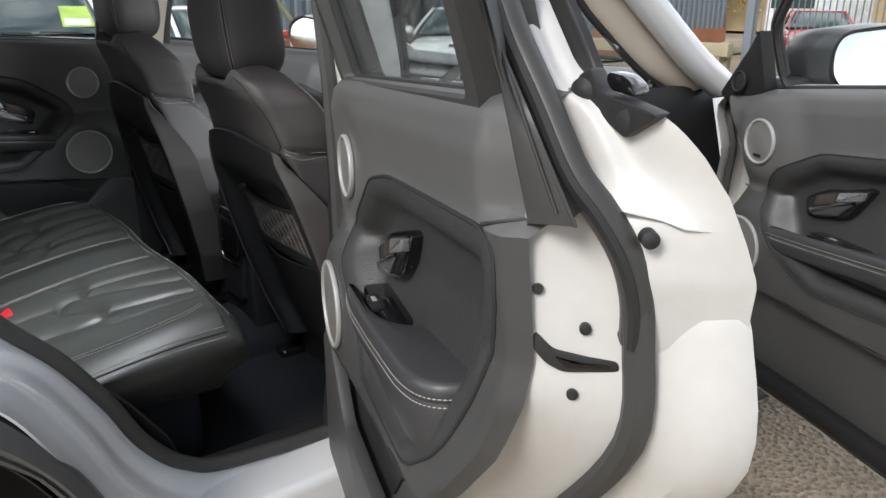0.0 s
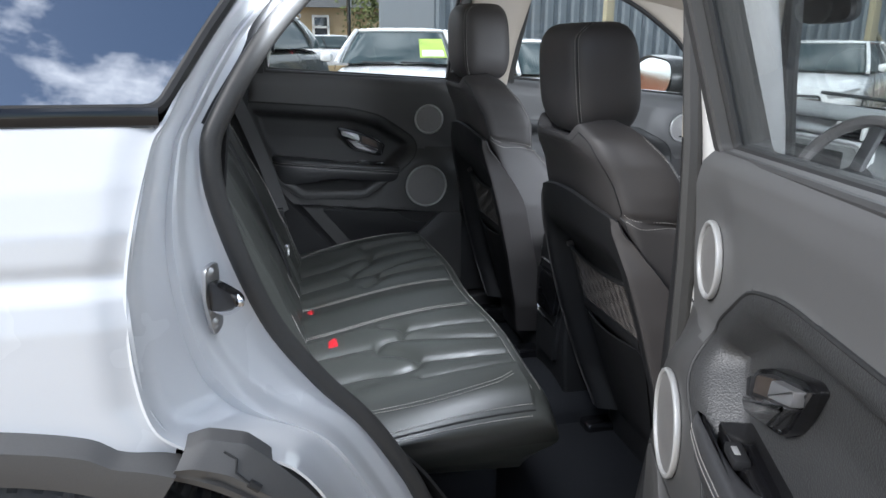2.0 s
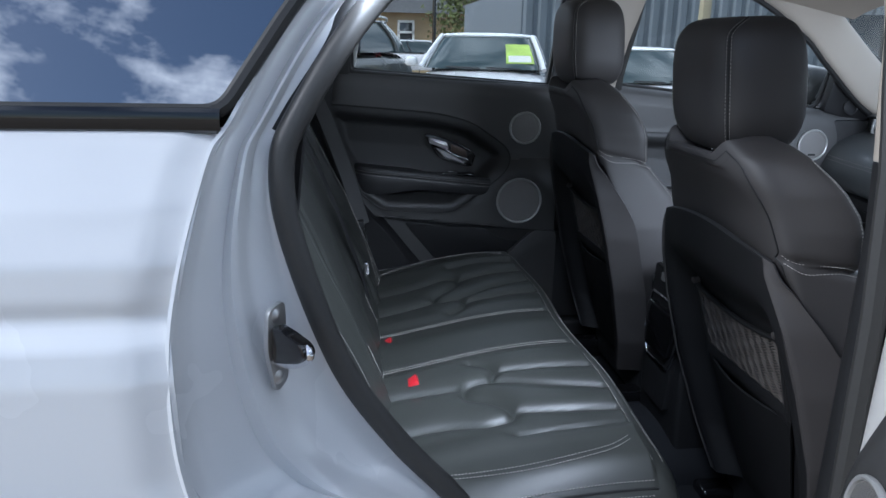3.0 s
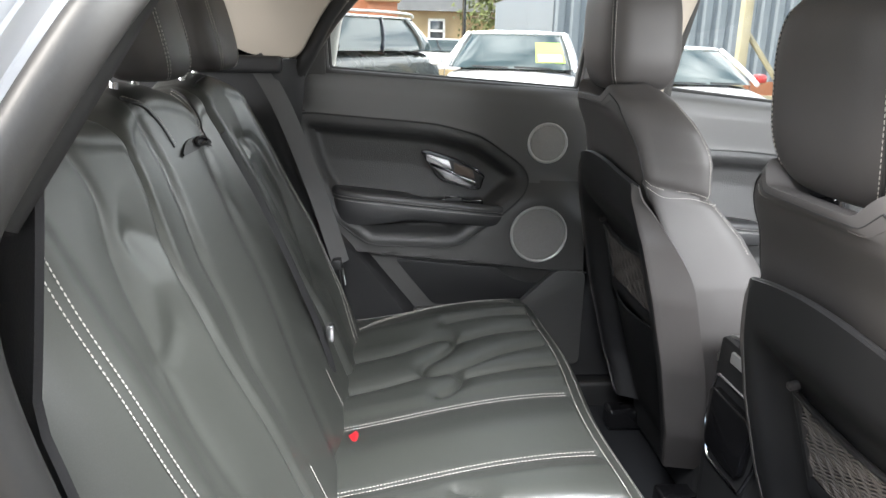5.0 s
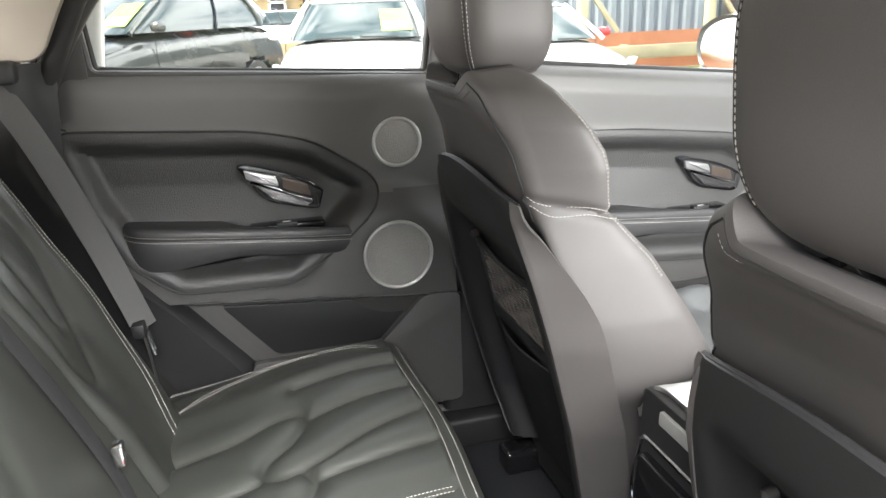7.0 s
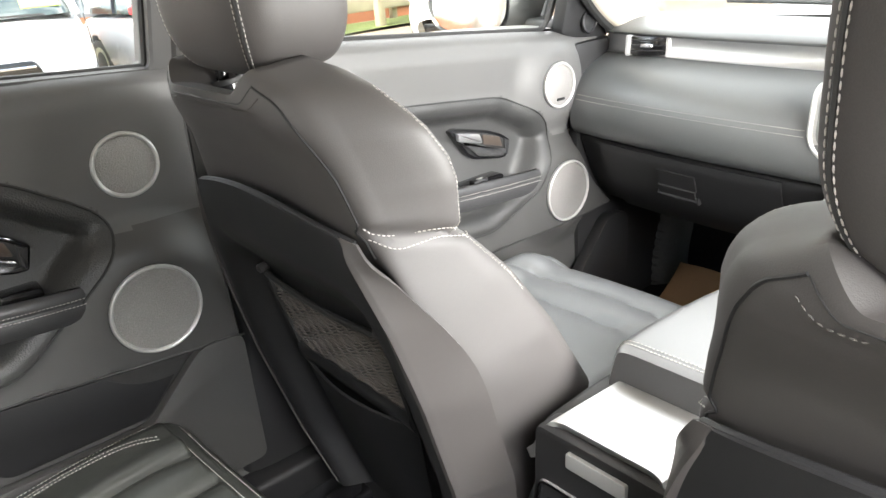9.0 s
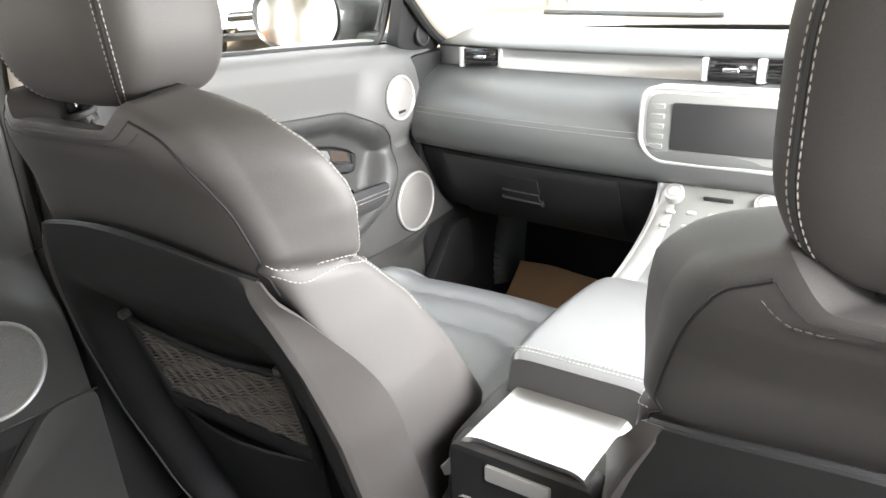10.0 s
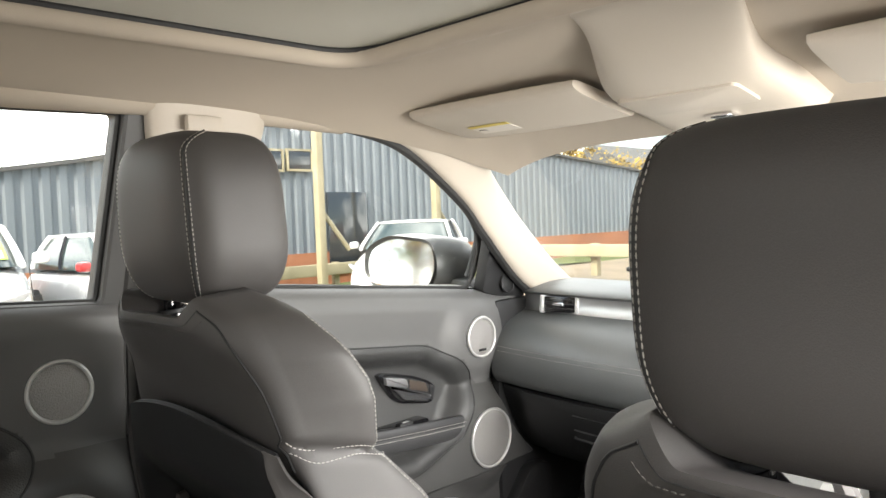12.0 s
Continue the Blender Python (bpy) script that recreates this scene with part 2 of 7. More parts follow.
def spline(pts, n, closed=False):
    """n points along a smooth curve through pts."""
    p = [Vector(q) for q in pts]
    k = len(p)
    out = []
    seg = k if closed else k - 1
    for i in range(n):
        s = i / (n if closed else n - 1) * seg
        j = min(int(s), seg - 1)
        t = s - j
        if closed:
            a, b, c, d = p[(j - 1) % k], p[j % k], p[(j + 1) % k], p[(j + 2) % k]
        else:
            a, b, c, d = p[max(j - 1, 0)], p[j], p[j + 1], p[min(j + 2, k - 1)]
        out.append(0.5 * (2 * b + (c - a) * t + (2 * a - 5 * b + 4 * c - d) * t * t + (3 * b - a - 3 * c + d) * t ** 3))
    return out


def tube(path, r, n=8, closed=False, flat=1.0, up=None):
    """A round cord along path; flat: the share of its height, up: the way of its height."""
    path = [Vector(p) for p in path]
    k = len(path)
    bm = bmesh.new()
    rings = []
    side = None
    for i, p in enumerate(path):
        a, b = path[(i - 1) % k] if closed or i else path[0], path[(i + 1) % k] if closed or i < k - 1 else path[-1]
        d = (b - a).normalized()
        ref = Vector(up) if up else (side if side is not None else (Vector((0, 0, 1)) if abs(d.z) < 0.9 else Vector((1, 0, 0))))
        h = (ref - d * ref.dot(d)).normalized()
        w = d.cross(h)
        if not up:
            side = h
        rad = r(i / max(k - 1, 1)) if callable(r) else r
        rings.append([bm.verts.new(p + (w * math.cos(2 * math.pi * j / n) + h * flat * math.sin(2 * math.pi * j / n)) * rad) for j in range(n)])
    for i in range(k if closed else k - 1):
        for j in range(n):
            bm.faces.new((rings[i][j], rings[i][(j + 1) % n], rings[(i + 1) % k][(j + 1) % n], rings[(i + 1) % k][j]))
    if not closed:
        bm.faces.new(rings[0])
        bm.faces.new(rings[-1])
    return bm


def dashes(path, step=0.0056, length=0.0039, r=0.00075):
    """A row of thread stitches along path."""
    path = [Vector(p) for p in path]
    bm = bmesh.new()
    cum = [0.0]
    for a, b in zip(path, path[1:]):
        cum.append(cum[-1] + (b - a).length)

    def at(s):
        j = 0
        while j < len(cum) - 2 and cum[j + 1] < s:
            j += 1
        span = max(cum[j + 1] - cum[j], 1e-9)
        return path[j].lerp(path[j + 1], min(max((s - cum[j]) / span, 0), 1))

    s = 0.0
    while s + length < cum[-1]:
        a, b = at(s), at(s + length)
        d = (b - a).normalized()
        h = d.orthogonal().normalized()
        w = d.cross(h)
        ends = []
        for p, q in ((a, 0.5), (a.lerp(b, 0.5), 1.0), (b, 0.5)):
            ends.append([bm.verts.new(p + (h * x + w * y) * r * q) for x, y in ((1, 0), (0, 1), (-1, 0), (0, -1))])
        for e, f in zip(ends, ends[1:]):
            for j in range(4):
                bm.faces.new((e[j], e[(j + 1) % 4], f[(j + 1) % 4], f[j]))
        s += step
    return bm


def on(fn, uv, off=0.001):
    """The points of the sheet fn at the list uv, raised by off along its outward side (away from the sheet's middle)."""
    out = []
    mid = sum((Vector(fn(i / 6, j / 6)) for i in range(6) for j in range(1, 6)), Vector()) / 30
    for u, v in uv:
        p, e = Vector(fn(u, v)), 1e-3
        n = (Vector(fn(u + e, v)) - Vector(fn(u - e, v))).cross(Vector(fn(u, min(v + e, 1))) - Vector(fn(u, max(v - e, 0)))).normalized()
        if n.dot(p - mid) < 0:
            n = -n
        out.append(p + n * off)
    return out


def sup(t, n):
    c, s = math.cos(t), math.sin(t)
    return math.copysign(abs(c) ** (2 / n), c), math.copysign(abs(s) ** (2 / n), s)


def disc(center, normal, r, depth, rim=0.0, seg=40, dome=0.0):
    """A round plate facing normal, with a raised rim."""
    c, nrm = Vector(center), Vector(normal).normalized()
    a = nrm.orthogonal().normalized()
    b = nrm.cross(a)
    prof = [(r * 0.06, dome), (r * 0.5, dome * 0.75), (r, 0), (r, -depth)]
    return grid(lambda u, v: c + (a * math.cos(2 * math.pi * u) + b * math.sin(2 * math.pi * u)) * prof[round(v * 3)][0] + nrm * prof[round(v * 3)][1], seg, 4, cu=True, cap=True)


def ring(center, normal, r, w, h, seg=48):
    c, nrm = Vector(center), Vector(normal).normalized()
    a = nrm.orthogonal().normalized()
    b = nrm.cross(a)
    return grid(lambda u, v: c + (a * math.cos(2 * math.pi * u) + b * math.sin(2 * math.pi * u)) * (r + w * math.cos(2 * math.pi * v)) + nrm * (h * math.sin(2 * math.pi * v)), seg, 8, cu=True, cv=True)


def poly_dist(px, pz, poly):
    """Signed distance to a closed outline, below 0 inside."""
    n, inside, best = len(poly), False, 1e9
    for i in range(n):
        (ax, az), (bx, bz) = poly[i], poly[(i + 1) % n]
        dx, dz = bx - ax, bz - az
        t = min(max(((px - ax) * dx + (pz - az) * dz) / (dx * dx + dz * dz), 0), 1)
        best = min(best, math.hypot(px - ax - t * dx, pz - az - t * dz))
        if (az > pz) != (bz > pz) and px < (bx - ax) * (pz - az) / (bz - az) + ax:
            inside = not inside
    return -best if inside else best


def flat_round(pts, n=8, r=0.03):
    """Round the corners of an outline of (p, q)."""
    out, k = [], len(pts)
    for i in range(k):
        a, b, c = Vector(pts[i - 1]), Vector(pts[i]), Vector(pts[(i + 1) % k])
        ra = min(r, (a - b).length * 0.45)
        rc = min(r, (c - b).length * 0.45)
        p, q = b + (a - b).normalized() * ra, b + (c - b).normalized() * rc
        for j in range(n + 1):
            t = j / n
            out.append(tuple((1 - t) ** 2 * p + 2 * t * (1 - t) * b + t * t * q))
    return out


def outward(pts):
    """The outward normal at each point of a closed outline of (p, q)."""
    n = len(pts)
    turn = sum(pts[i - 1][0] * pts[i][1] - pts[i][0] * pts[i - 1][1] for i in range(n))
    out = []
    for i in range(n):
        dp, dq = pts[(i + 1) % n][0] - pts[i - 1][0], pts[(i + 1) % n][1] - pts[i - 1][1]
        k = math.copysign(1 / max(math.hypot(dp, dq), 1e-9), turn)
        out.append((dq * k, -dp * k))
    return out


def frame_ring(pts, grow, place, t0, t1):
    """A square-edged frame round the outline pts, grow wide, laid out by place(p, q, t)."""
    push, n = outward(pts), len(pts)

    def fn(u, v):
        i = round(u * n) % n
        g, t = ((0.0, t0 + 0.004), (0.004, t0), (grow, t0), (grow, t1), (0.0, t1))[round(v * 5) % 5]
        return place(pts[i][0] + push[i][0] * g, pts[i][1] + push[i][1] * g, t)

    return grid(fn, n, 5, cu=True, cv=True)


def interp(x, xs, ys):
    return float(np.interp(x, xs, ys))


# ---------------------------------------------------------------- doors
REAR = dict(
    zb=0.40, top=lambda x: 1.150 - (x - 0.466) * 0.0676,
    xl=lambda z: interp(z, (0.40, 0.50, 0.60, 0.68, 0.76, 0.82, 0.88, 0.95, 1.084, 1.145), (0.78, 0.70, 0.605, 0.52, 0.435, 0.390, 0.366, 0.362, 0.365, 0.405)),
    xr=lambda z: 1.118,
    loop=((0.392, 1.045), (0.727, 1.020), (0.834, 0.994), (0.943, 0.920), (0.960, 0.886), (0.942, 0.847), (0.865, 0.781), (0.779, 0.718), (0.56, 0.724), (0.470, 0.795), (0.412, 0.90), (0.384, 1.00)),
    lower=lambda x: 0.700 - (x - 0.585) * 0.096, seam=(0.955, 1.118, 0.882),
    up=(1.000, 0.704, 0.977, 0.049), low=(0.983, 0.668, 0.755, 0.071), arm=(0.475, 0.885, 0.846, 0.803), handle=(0.688, 0.930, 0.851, 0.872),
    window=((0.470, 1.143), (0.466, 1.262), (0.545, 1.365), (0.72, 1.400), (1.095, 1.408), (1.075, 1.105)),
    inner=((0.41, 1.078), (0.380, 1.075), (0.373, 1.03), (0.370, 0.95), (0.385, 0.88), (0.50, 0.73), (0.61, 0.60), (0.69, 0.47), (0.75, 0.37), (0.95, 0.33), (1.13, 0.34), (1.14, 0.60), (1.14, 0.90), (1.14, 1.08)),
    outer=((0.37, 1.062), (0.322, 1.052), (0.303, 1.01), (0.285, 0.97), (0.283, 0.85), (0.40, 0.70), (0.54, 0.56), (0.62, 0.42), (0.70, 0.29), (0.95, 0.25), (1.17, 0.25), (1.185, 0.60), (1.185, 0.90), (1.175, 1.08)),
)
FRONT = dict(
    zb=0.40, top=lambda x: 1.106 - (x - 1.355) * 0.102,
    xl=lambda z: 1.20,
    xr=lambda z: interp(z, (0.40, 0.623, 0.72, 0.805, 0.935, 0.99, 1.06), (2.22, 2.150, 2.06, 2.018, 2.035, 2.10, 2.14)),
    loop=((1.22, 0.975), (1.53, 0.961), (1.785, 0.933), (1.890, 0.880), (1.930, 0.825), (1.905, 0.760), (1.86, 0.700), (1.716, 0.650), (1.22, 0.690)),
    lower=lambda x: 0.60, seam=(1.945, 2.018, 0.815),
    up=(1.946, 0.680, 0.931, 0.050), low=(1.955, 0.667, 0.683, 0.072), arm=(1.25, 1.87, 0.790, 0.735), handle=(1.650, 0.860, 1.825, 0.810),
    window=((1.255, 1.115), (1.275, 1.430), (1.46, 1.430), (1.62, 1.410), (1.74, 1.372), (1.84, 1.318), (1.92, 1.255), (2.00, 1.165), (1.985, 1.042)),
    inner=((1.22, 1.08), (1.22, 0.90), (1.22, 0.70), (1.22, 0.50), (1.23, 0.36), (1.50, 0.33), (1.80, 0.33), (2.05, 0.34), (2.20, 0.45), (2.22, 0.65), (2.20, 0.85), (2.16, 1.02)),
    outer=((1.19, 1.08), (1.19, 0.90), (1.19, 0.70), (1.19, 0.45), (1.20, 0.25), (1.50, 0.25), (1.80, 0.25), (2.12, 0.25), (2.26, 0.40), (2.28, 0.65), (2.27, 0.85), (2.22, 1.02)),
)


def door(name, d, side, hinge, turn, label, group):
    """A car door with its inner trim; side is 1 on the car's left and -1 on its right, turn the degrees by which it stands open."""
    base = Vector((hinge[0], hinge[1] * side, 0.25))
    t = thing(name, base, label, "car door", group)

    def inner_y(x, z):
        drop = d["top"](x) - z
        y = interp(drop, (0.0, 0.006, 0.02, 0.05, 0.13, 0.22, 0.30, 0.38, 0.44), (0.742, 0.718, 0.704, 0.698, 0.704, 0.712, 0.698, 0.678, 0.672))
        sd = poly_dist(x, z, d["loop"])
        y += 0.026 * float(smooth(-0.026, -0.052, sd))
        y -= 0.006 * math.exp(-((sd + 0.014) / 0.014) ** 2)
        low = d["lower"](x)
        y += 0.030 * float(smooth(0.004, -0.004, z - low))
        for cx, cy, cz, r in (d["up"], d["low"]):
            w = float(smooth(r + 0.085, r + 0.006, math.hypot(x - cx, z - cz)))
            y += (cy + 0.0015 - y) * w
        return y

    def trim(u, v):
        z = d["zb"] + (d["top"](0.5 * (d["xl"](1) + d["xr"](1))) - d["zb"]) * v
        x = d["xl"](z) + (d["xr"](z) - d["xl"](z)) * u
        z = d["zb"] + (d["top"](x) - d["zb"]) * v
        edge = (0.018 if d is REAR else 0.055) * smooth(0.025, 0.0, u) ** 1.5 + 0.055 * smooth(0.975, 1.0, u) ** 1.5
        return (x, side * (inner_y(x, z) + float(edge) + facet(x, z)), z)

    def facet(x, z):
        """The rear end of the shoulder turns towards the skin."""
        return 0.026 * float(smooth(0.432, 0.372, x) * smooth(1.045, 1.062, z)) if d is REAR else 0.0

    body = grid(trim, 120, 110)
    lp = flat_round(d["loop"], 4, 0.035)
    # the leather insert ends on the loop line
    near = {}
    body.verts.index_update()
    for v in body.verts:
        x, z = v.co.x, v.co.z
        sd = poly_dist(x, z, d["loop"])
        if abs(sd) < 0.03:
            sd = poly_dist(x, z, lp)
            if abs(sd) < 0.0036:
                e = 0.0008
                gx, gz = (poly_dist(x + e, z, lp) - sd) / e, (poly_dist(x, z + e, lp) - sd) / e
                v.co.x, v.co.z = x - sd * gx, z - sd * gz
                sd = 0.0
        near[v.index] = sd
    body.faces.ensure_lookup_table()
    inside = [sum(near[v.index] for v in f.verts) < 0 for f in body.faces]
    insert = body.copy()
    insert.faces.ensure_lookup_table()
    bmesh.ops.delete(insert, geom=[f for f, k in zip(list(insert.faces), inside) if not k], context="FACES")
    bmesh.ops.delete(body, geom=[f for f, k in zip(list(body.faces), inside) if k], context="FACES")
    fold_x = [p[0] for p in d["loop"][:5]] + list(d["seam"][:2])
    fold_z = [p[1] for p in d["loop"][:5]] + [d["seam"][2]] * 2
    body.faces.ensure_lookup_table()
    high = [f.calc_center_median().z > interp(f.calc_center_median().x, fold_x, fold_z) for f in body.faces]
    lower = body.copy()
    lower.faces.ensure_lookup_table()
    bmesh.ops.delete(lower, geom=[f for f, k in zip(list(lower.faces), high) if k], context="FACES")
    bmesh.ops.delete(body, geom=[f for f, k in zip(list(body.faces), high) if not k], context="FACES")
    part("inner_trim", body, M_SOFT, t, "dark grey soft-touch door trim")
    part("lower_trim", lower, M_HARD, t, "dark hard plastic lower door trim")
    part("trim_insert", insert, M_INSERT, t, "black grained leather door insert")
    # painted shell and its outer skin
    ysk = lambda z: interp(z, (0.25, 0.5, 0.8, 0.93, 1.0, 1.06, 1.115, 1.15), (0.865, 0.89, 0.888, 0.880, 0.872, 0.850, 0.815, 0.780))
    n = 64
    ri = spline([(x, z, 0) for x, z in d["inner"]], n, True)
    ro = spline([(x, z, 0) for x, z in d["outer"]], n, True)
    mid_i = sum(ri, Vector()) / n

    def shell(u, v):
        i = round(u * n) % n
        k = round(v * 8)
        a, b = ri[i], ro[i]
        rear = float(smooth(0.75, 0.55, a.x)) if d is REAR else 0.0
        high = float(smooth(1.0, 1.10, b.y)) * rear
        f = (-0.04, 0.0, 0.22, 0.42, 0.62, 0.85, 1.0, 1.0, 0.0)[k]
        y = (0.758 - 0.034 * rear, 0.762 - 0.036 * rear, 0.788 - 0.022 * rear, 0.806 - 0.010 * rear - 0.02 * high, 0.818 + 0.004 * rear - 0.03 * high, 0.830 + 0.010 * rear - 0.04 * high, ysk(b.y) - 0.010, ysk(b.y), ysk(mid_i.y) + 0.01)[k]
        p = mid_i if k == 8 else a + (b - a) * f
        pz = min(p.y, 1.078) if k in (1, 2, 3) and d is REAR else p.y
        return (p.x, side * y, pz)

    part("door_shell", grid(shell, n, 9, cu=True), M_JAMB, t, "white painted door shell", 30)
    seal = [(ri[i].lerp(ro[i], 0.45).x - (0.011 if ri[i].x < 0.6 else 0.0), side * (0.814 if d is FRONT else interp(ri[i].lerp(ro[i], 0.48).y, (0.30, 0.60, 0.85, 0.93, 1.0, 1.05, 1.09), (0.814, 0.806, 0.800, 0.800, 0.796, 0.780, 0.762))), ri[i].lerp(ro[i], 0.48).y) for i in range(n) if ri[i].lerp(ro[i], 0.48).y < (1.0 if d is REAR and ri[i].x < 0.6 else 1.045)]
    part("door_seal", tube(seal, 0.013, 8), M_SEALG, t)
    # window frame and glass
    yw = (lambda z: 0.750 - (z - 1.1) * 0.30) if d is REAR else (lambda z: 0.742 - (z - 1.1) * 0.30)
    wp = flat_round(d["window"], 6, 0.012 if d is REAR else 0.03)
    on_glass = lambda p, q, s: (p, side * (yw(q) + s), q)
    part("window_glass", prism(wp, on_glass, 0.0, 0.004), M_GLASS, t).visible_shadow = False
    if d is REAR:
        part("window_frame", frame_ring(wp, 0.032, on_glass, -0.031, 0.037), M_HARD, t, "dark grey plastic window frame")
        part("window_seal", tube([on_glass(p, q, -0.006) for p, q in wp], 0.007, 8, True), M_RUBBER, t)
    else:
        part("window_frame", tube([on_glass(p, q, -0.004) for p, q in wp], 0.007, 8, True), M_RUBBER, t)
        upper = [p for p in wp if p[1] > d["top"](p[0]) + 0.01]
        part("upper_frame", tube([(p[0] + (0.012 if p[0] > 1.8 else 0), side * (yw(p[1]) + 0.004), p[1] + 0.014) for p in upper], 0.013, 8), M_DARK, t)
    # loudspeakers
    for k, (cx, cy, cz, r) in enumerate((d["up"], d["low"])):
        y = side * (cy - 0.003)
        sp = part("loudspeaker", disc((cx, y, cz), (0, -side, 0), r - 0.004, 0.02, dome=0.003), M_GRILLE, t, "round metal loudspeaker grille")
        if k == 0 and d is FRONT:
            part("badge", box(cx - 0.012, cx + 0.012, min(y, y - side * 0.004), max(y, y - side * 0.004), cz - 0.034, cz - 0.028, 0.001), M_SHELL, sp)
        part("speaker_ring", ring((cx, y, cz), (0, -side, 0), r - 0.002, 0.0035, 0.0045), M_SILVER, sp)
    # armrest with double stitching
    x0, x1, z0, z1 = d["arm"]

    plan = flat_round([(x0 + (x1 - x0) * p, y) for p, y in ((1.03, 0.674), (0.80, 0.664), (0.50, 0.661), (0.16, 0.661), (0.05, 0.670), (0.0, 0.692), (-0.015, 0.742), (0.05, 0.752), (0.38, 0.752), (0.455, 0.728), (0.53, 0.694), (0.66, 0.684), (0.85, 0.684), (1.03, 0.690))], 6, 0.03)
    push = outward(plan)
    level = lambda x: z0 + (z1 - z0) * (x - x0) / (x1 - x0)
    rows = ((-0.0090, 0.020), (-0.0045, 0.0185), (-0.0015, 0.0145), (0.0, 0.009), (0.0, 0.001), (-0.0012, -0.001), (0.0, -0.003), (0.0, -0.014), (-0.003, -0.027), (-0.008, -0.034))

    def rest(u, v):
        i = round(u * len(plan)) % len(plan)
        off, dz = rows[round(v * 9)]
        x, y = plan[i][0] + push[i][0] * off, plan[i][1] + push[i][1] * off
        deep = 1.0 if dz > 0 else 1.0 + 0.9 * float(smooth(0.55, 0.1, (x - x0) / (x1 - x0)))
        return (x, side * y, level(x) + dz * deep)

    part("armrest", grid(rest, len(plan), 10, cu=True, cap=True), M_REST, t, "padded leather armrest")
    seam = [(p, q) for p, q in zip(plan, push) if p[1] < 0.715 and q[1] < 0.5 and not (p[1] > 0.676 and p[0] > x0 + 0.4 * (x1 - x0))]
    part("stitching", join(*[dashes([(p[0] + q[0] * 0.0012, side * (p[1] + q[1] * 0.0012), level(p[0]) + dz) for p, q in seam]) for dz in (0.004, -0.005)]), M_STITCH, t)
    if d is REAR:
        part("trim_gap", tube([(x, side * (inner_y(x, z) + facet(x, z) + 0.018 * float(smooth(0.385, 0.366, x)) ** 1.5), z) for x, z in zip(np.linspace(0.412, 0.368, 12), np.linspace(1.046, 1.060, 12))], 0.0020, 6), M_RUBBER, t)
    # pull handle in a gloss black bezel
    hx0, hz0, hx1, hz1 = d["handle"]
    w, h = hx1 - hx0, 0.066
    slope = (hz1 - hz0) / w
    hy = min(inner_y(hx0 + w * p, hz0 + slope * w * p + h * q) for p in (0.02, 0.3, 0.5, 0.7, 0.98) for q in (0.5, 0.2, -0.2, -0.5)) - 0.001

    def hp(p, q, s):
        x = hx0 + w * p
        return (x, side * (hy - s), hz0 + slope * w * p + h * q)

    bez = flat_round([(0, 0.33), (0.10, 0.47), (0.62, 0.52), (0.87, 0.44), (1.0, 0.28), (0.93, -0.32), (0.82, -0.42), (0.36, -0.52), (0.24, -0.40)], 5, 0.06)
    hb = part("handle_bezel", prism(bez, hp, -0.012, 0.006, 0.004), M_GLOSSBLACK, t, "gloss black handle surround")
    cup = [(0.5 + (p - 0.5) * 0.86, 0.0 + q * 0.80) for p, q in bez]
    part("handle_cup", prism(cup, hp, 0.0, 0.0075, 0.001), M_DARK, hb)
    plate = flat_round([(0.51, 0.36), (0.80, 0.34), (0.84, 0.02), (0.52, 0.03)], 4, 0.03)
    part("cup_plate", prism(plate, hp, 0.0, 0.010, 0.001), M_BRONZE, hb)
    tab = flat_round([(0.08, 0.31), (0.43, 0.37), (0.46, 0.19), (0.46, 0.07), (0.10, 0.05)], 4, 0.03)
    part("door_handle", prism(tab, hp, 0.004, 0.017, 0.003, 2), M_LEVER, hb, "satin chrome pull lever")
    grip = flat_round([(0.11, 0.035), (0.47, 0.055), (0.51, -0.01), (0.85, -0.03), (0.85, -0.15), (0.76, -0.32), (0.38, -0.37), (0.29, -0.20)], 4, 0.04)
    part("handle_grip", prism(grip, hp, 0.004, 0.020, 0.004, 2), M_DARKCHROME, hb, "dark chrome lower edge of the lever")
    lock = flat_round([(0.875, 0.31), (0.965, 0.24), (0.92, -0.26), (0.87, -0.20)], 3, 0.02)
    part("lock_switch", prism(lock, hp, 0.0, 0.0115, 0.002), M_DARK, hb)
    # shadow gaps of the trim
    part("trim_gap", tube([(p, side * (inner_y(p, q) - 0.0002), q) for p, q in lp], 0.0024 if d is REAR else 0.0017, 6, True), M_RUBBER, t)
    gap_x = np.linspace(d["xl"](d["lower"](1)) + 0.02, d["xr"](0.7) - 0.004, 40)
    part("trim_gap", tube([(x, side * (inner_y(x, d["lower"](x) + 0.012) + 0.001), d["lower"](x) + 0.003) for x in gap_x], 0.0022, 6), M_RUBBER, t)
    part("trim_gap", tube([(x, side * (inner_y(x, d["seam"][2]) + 0.002), d["seam"][2]) for x in np.linspace(d["seam"][0] + 0.01, d["seam"][1], 10)], 0.0016, 6), M_RUBBER, t)
    # window switch in a recess ahead of the armrest
    xs_ = x0 + (x1 - x0) * 0.72
    sb = part("switch_recess", box(xs_ - 0.07, xs_ + 0.075, min(side * 0.690, side * 0.735), max(side * 0.690, side * 0.735), z1 - 0.02, z1 + 0.034, 0.006), M_GLOSSBLACK, t)
    part("window_switch", box(xs_ - 0.02, xs_ + 0.02, min(side * 0.682, side * 0.70), max(side * 0.682, side * 0.70), z1 + 0.028, z1 + 0.040, 0.004), M_DARK, sb)
    part("switch_mark", box(xs_ - 0.008, xs_ + 0.008, min(side * 0.686, side * 0.692), max(side * 0.686, side * 0.692), z1 + 0.0395, z1 + 0.041, 0.0004), M_SILVER, sb)
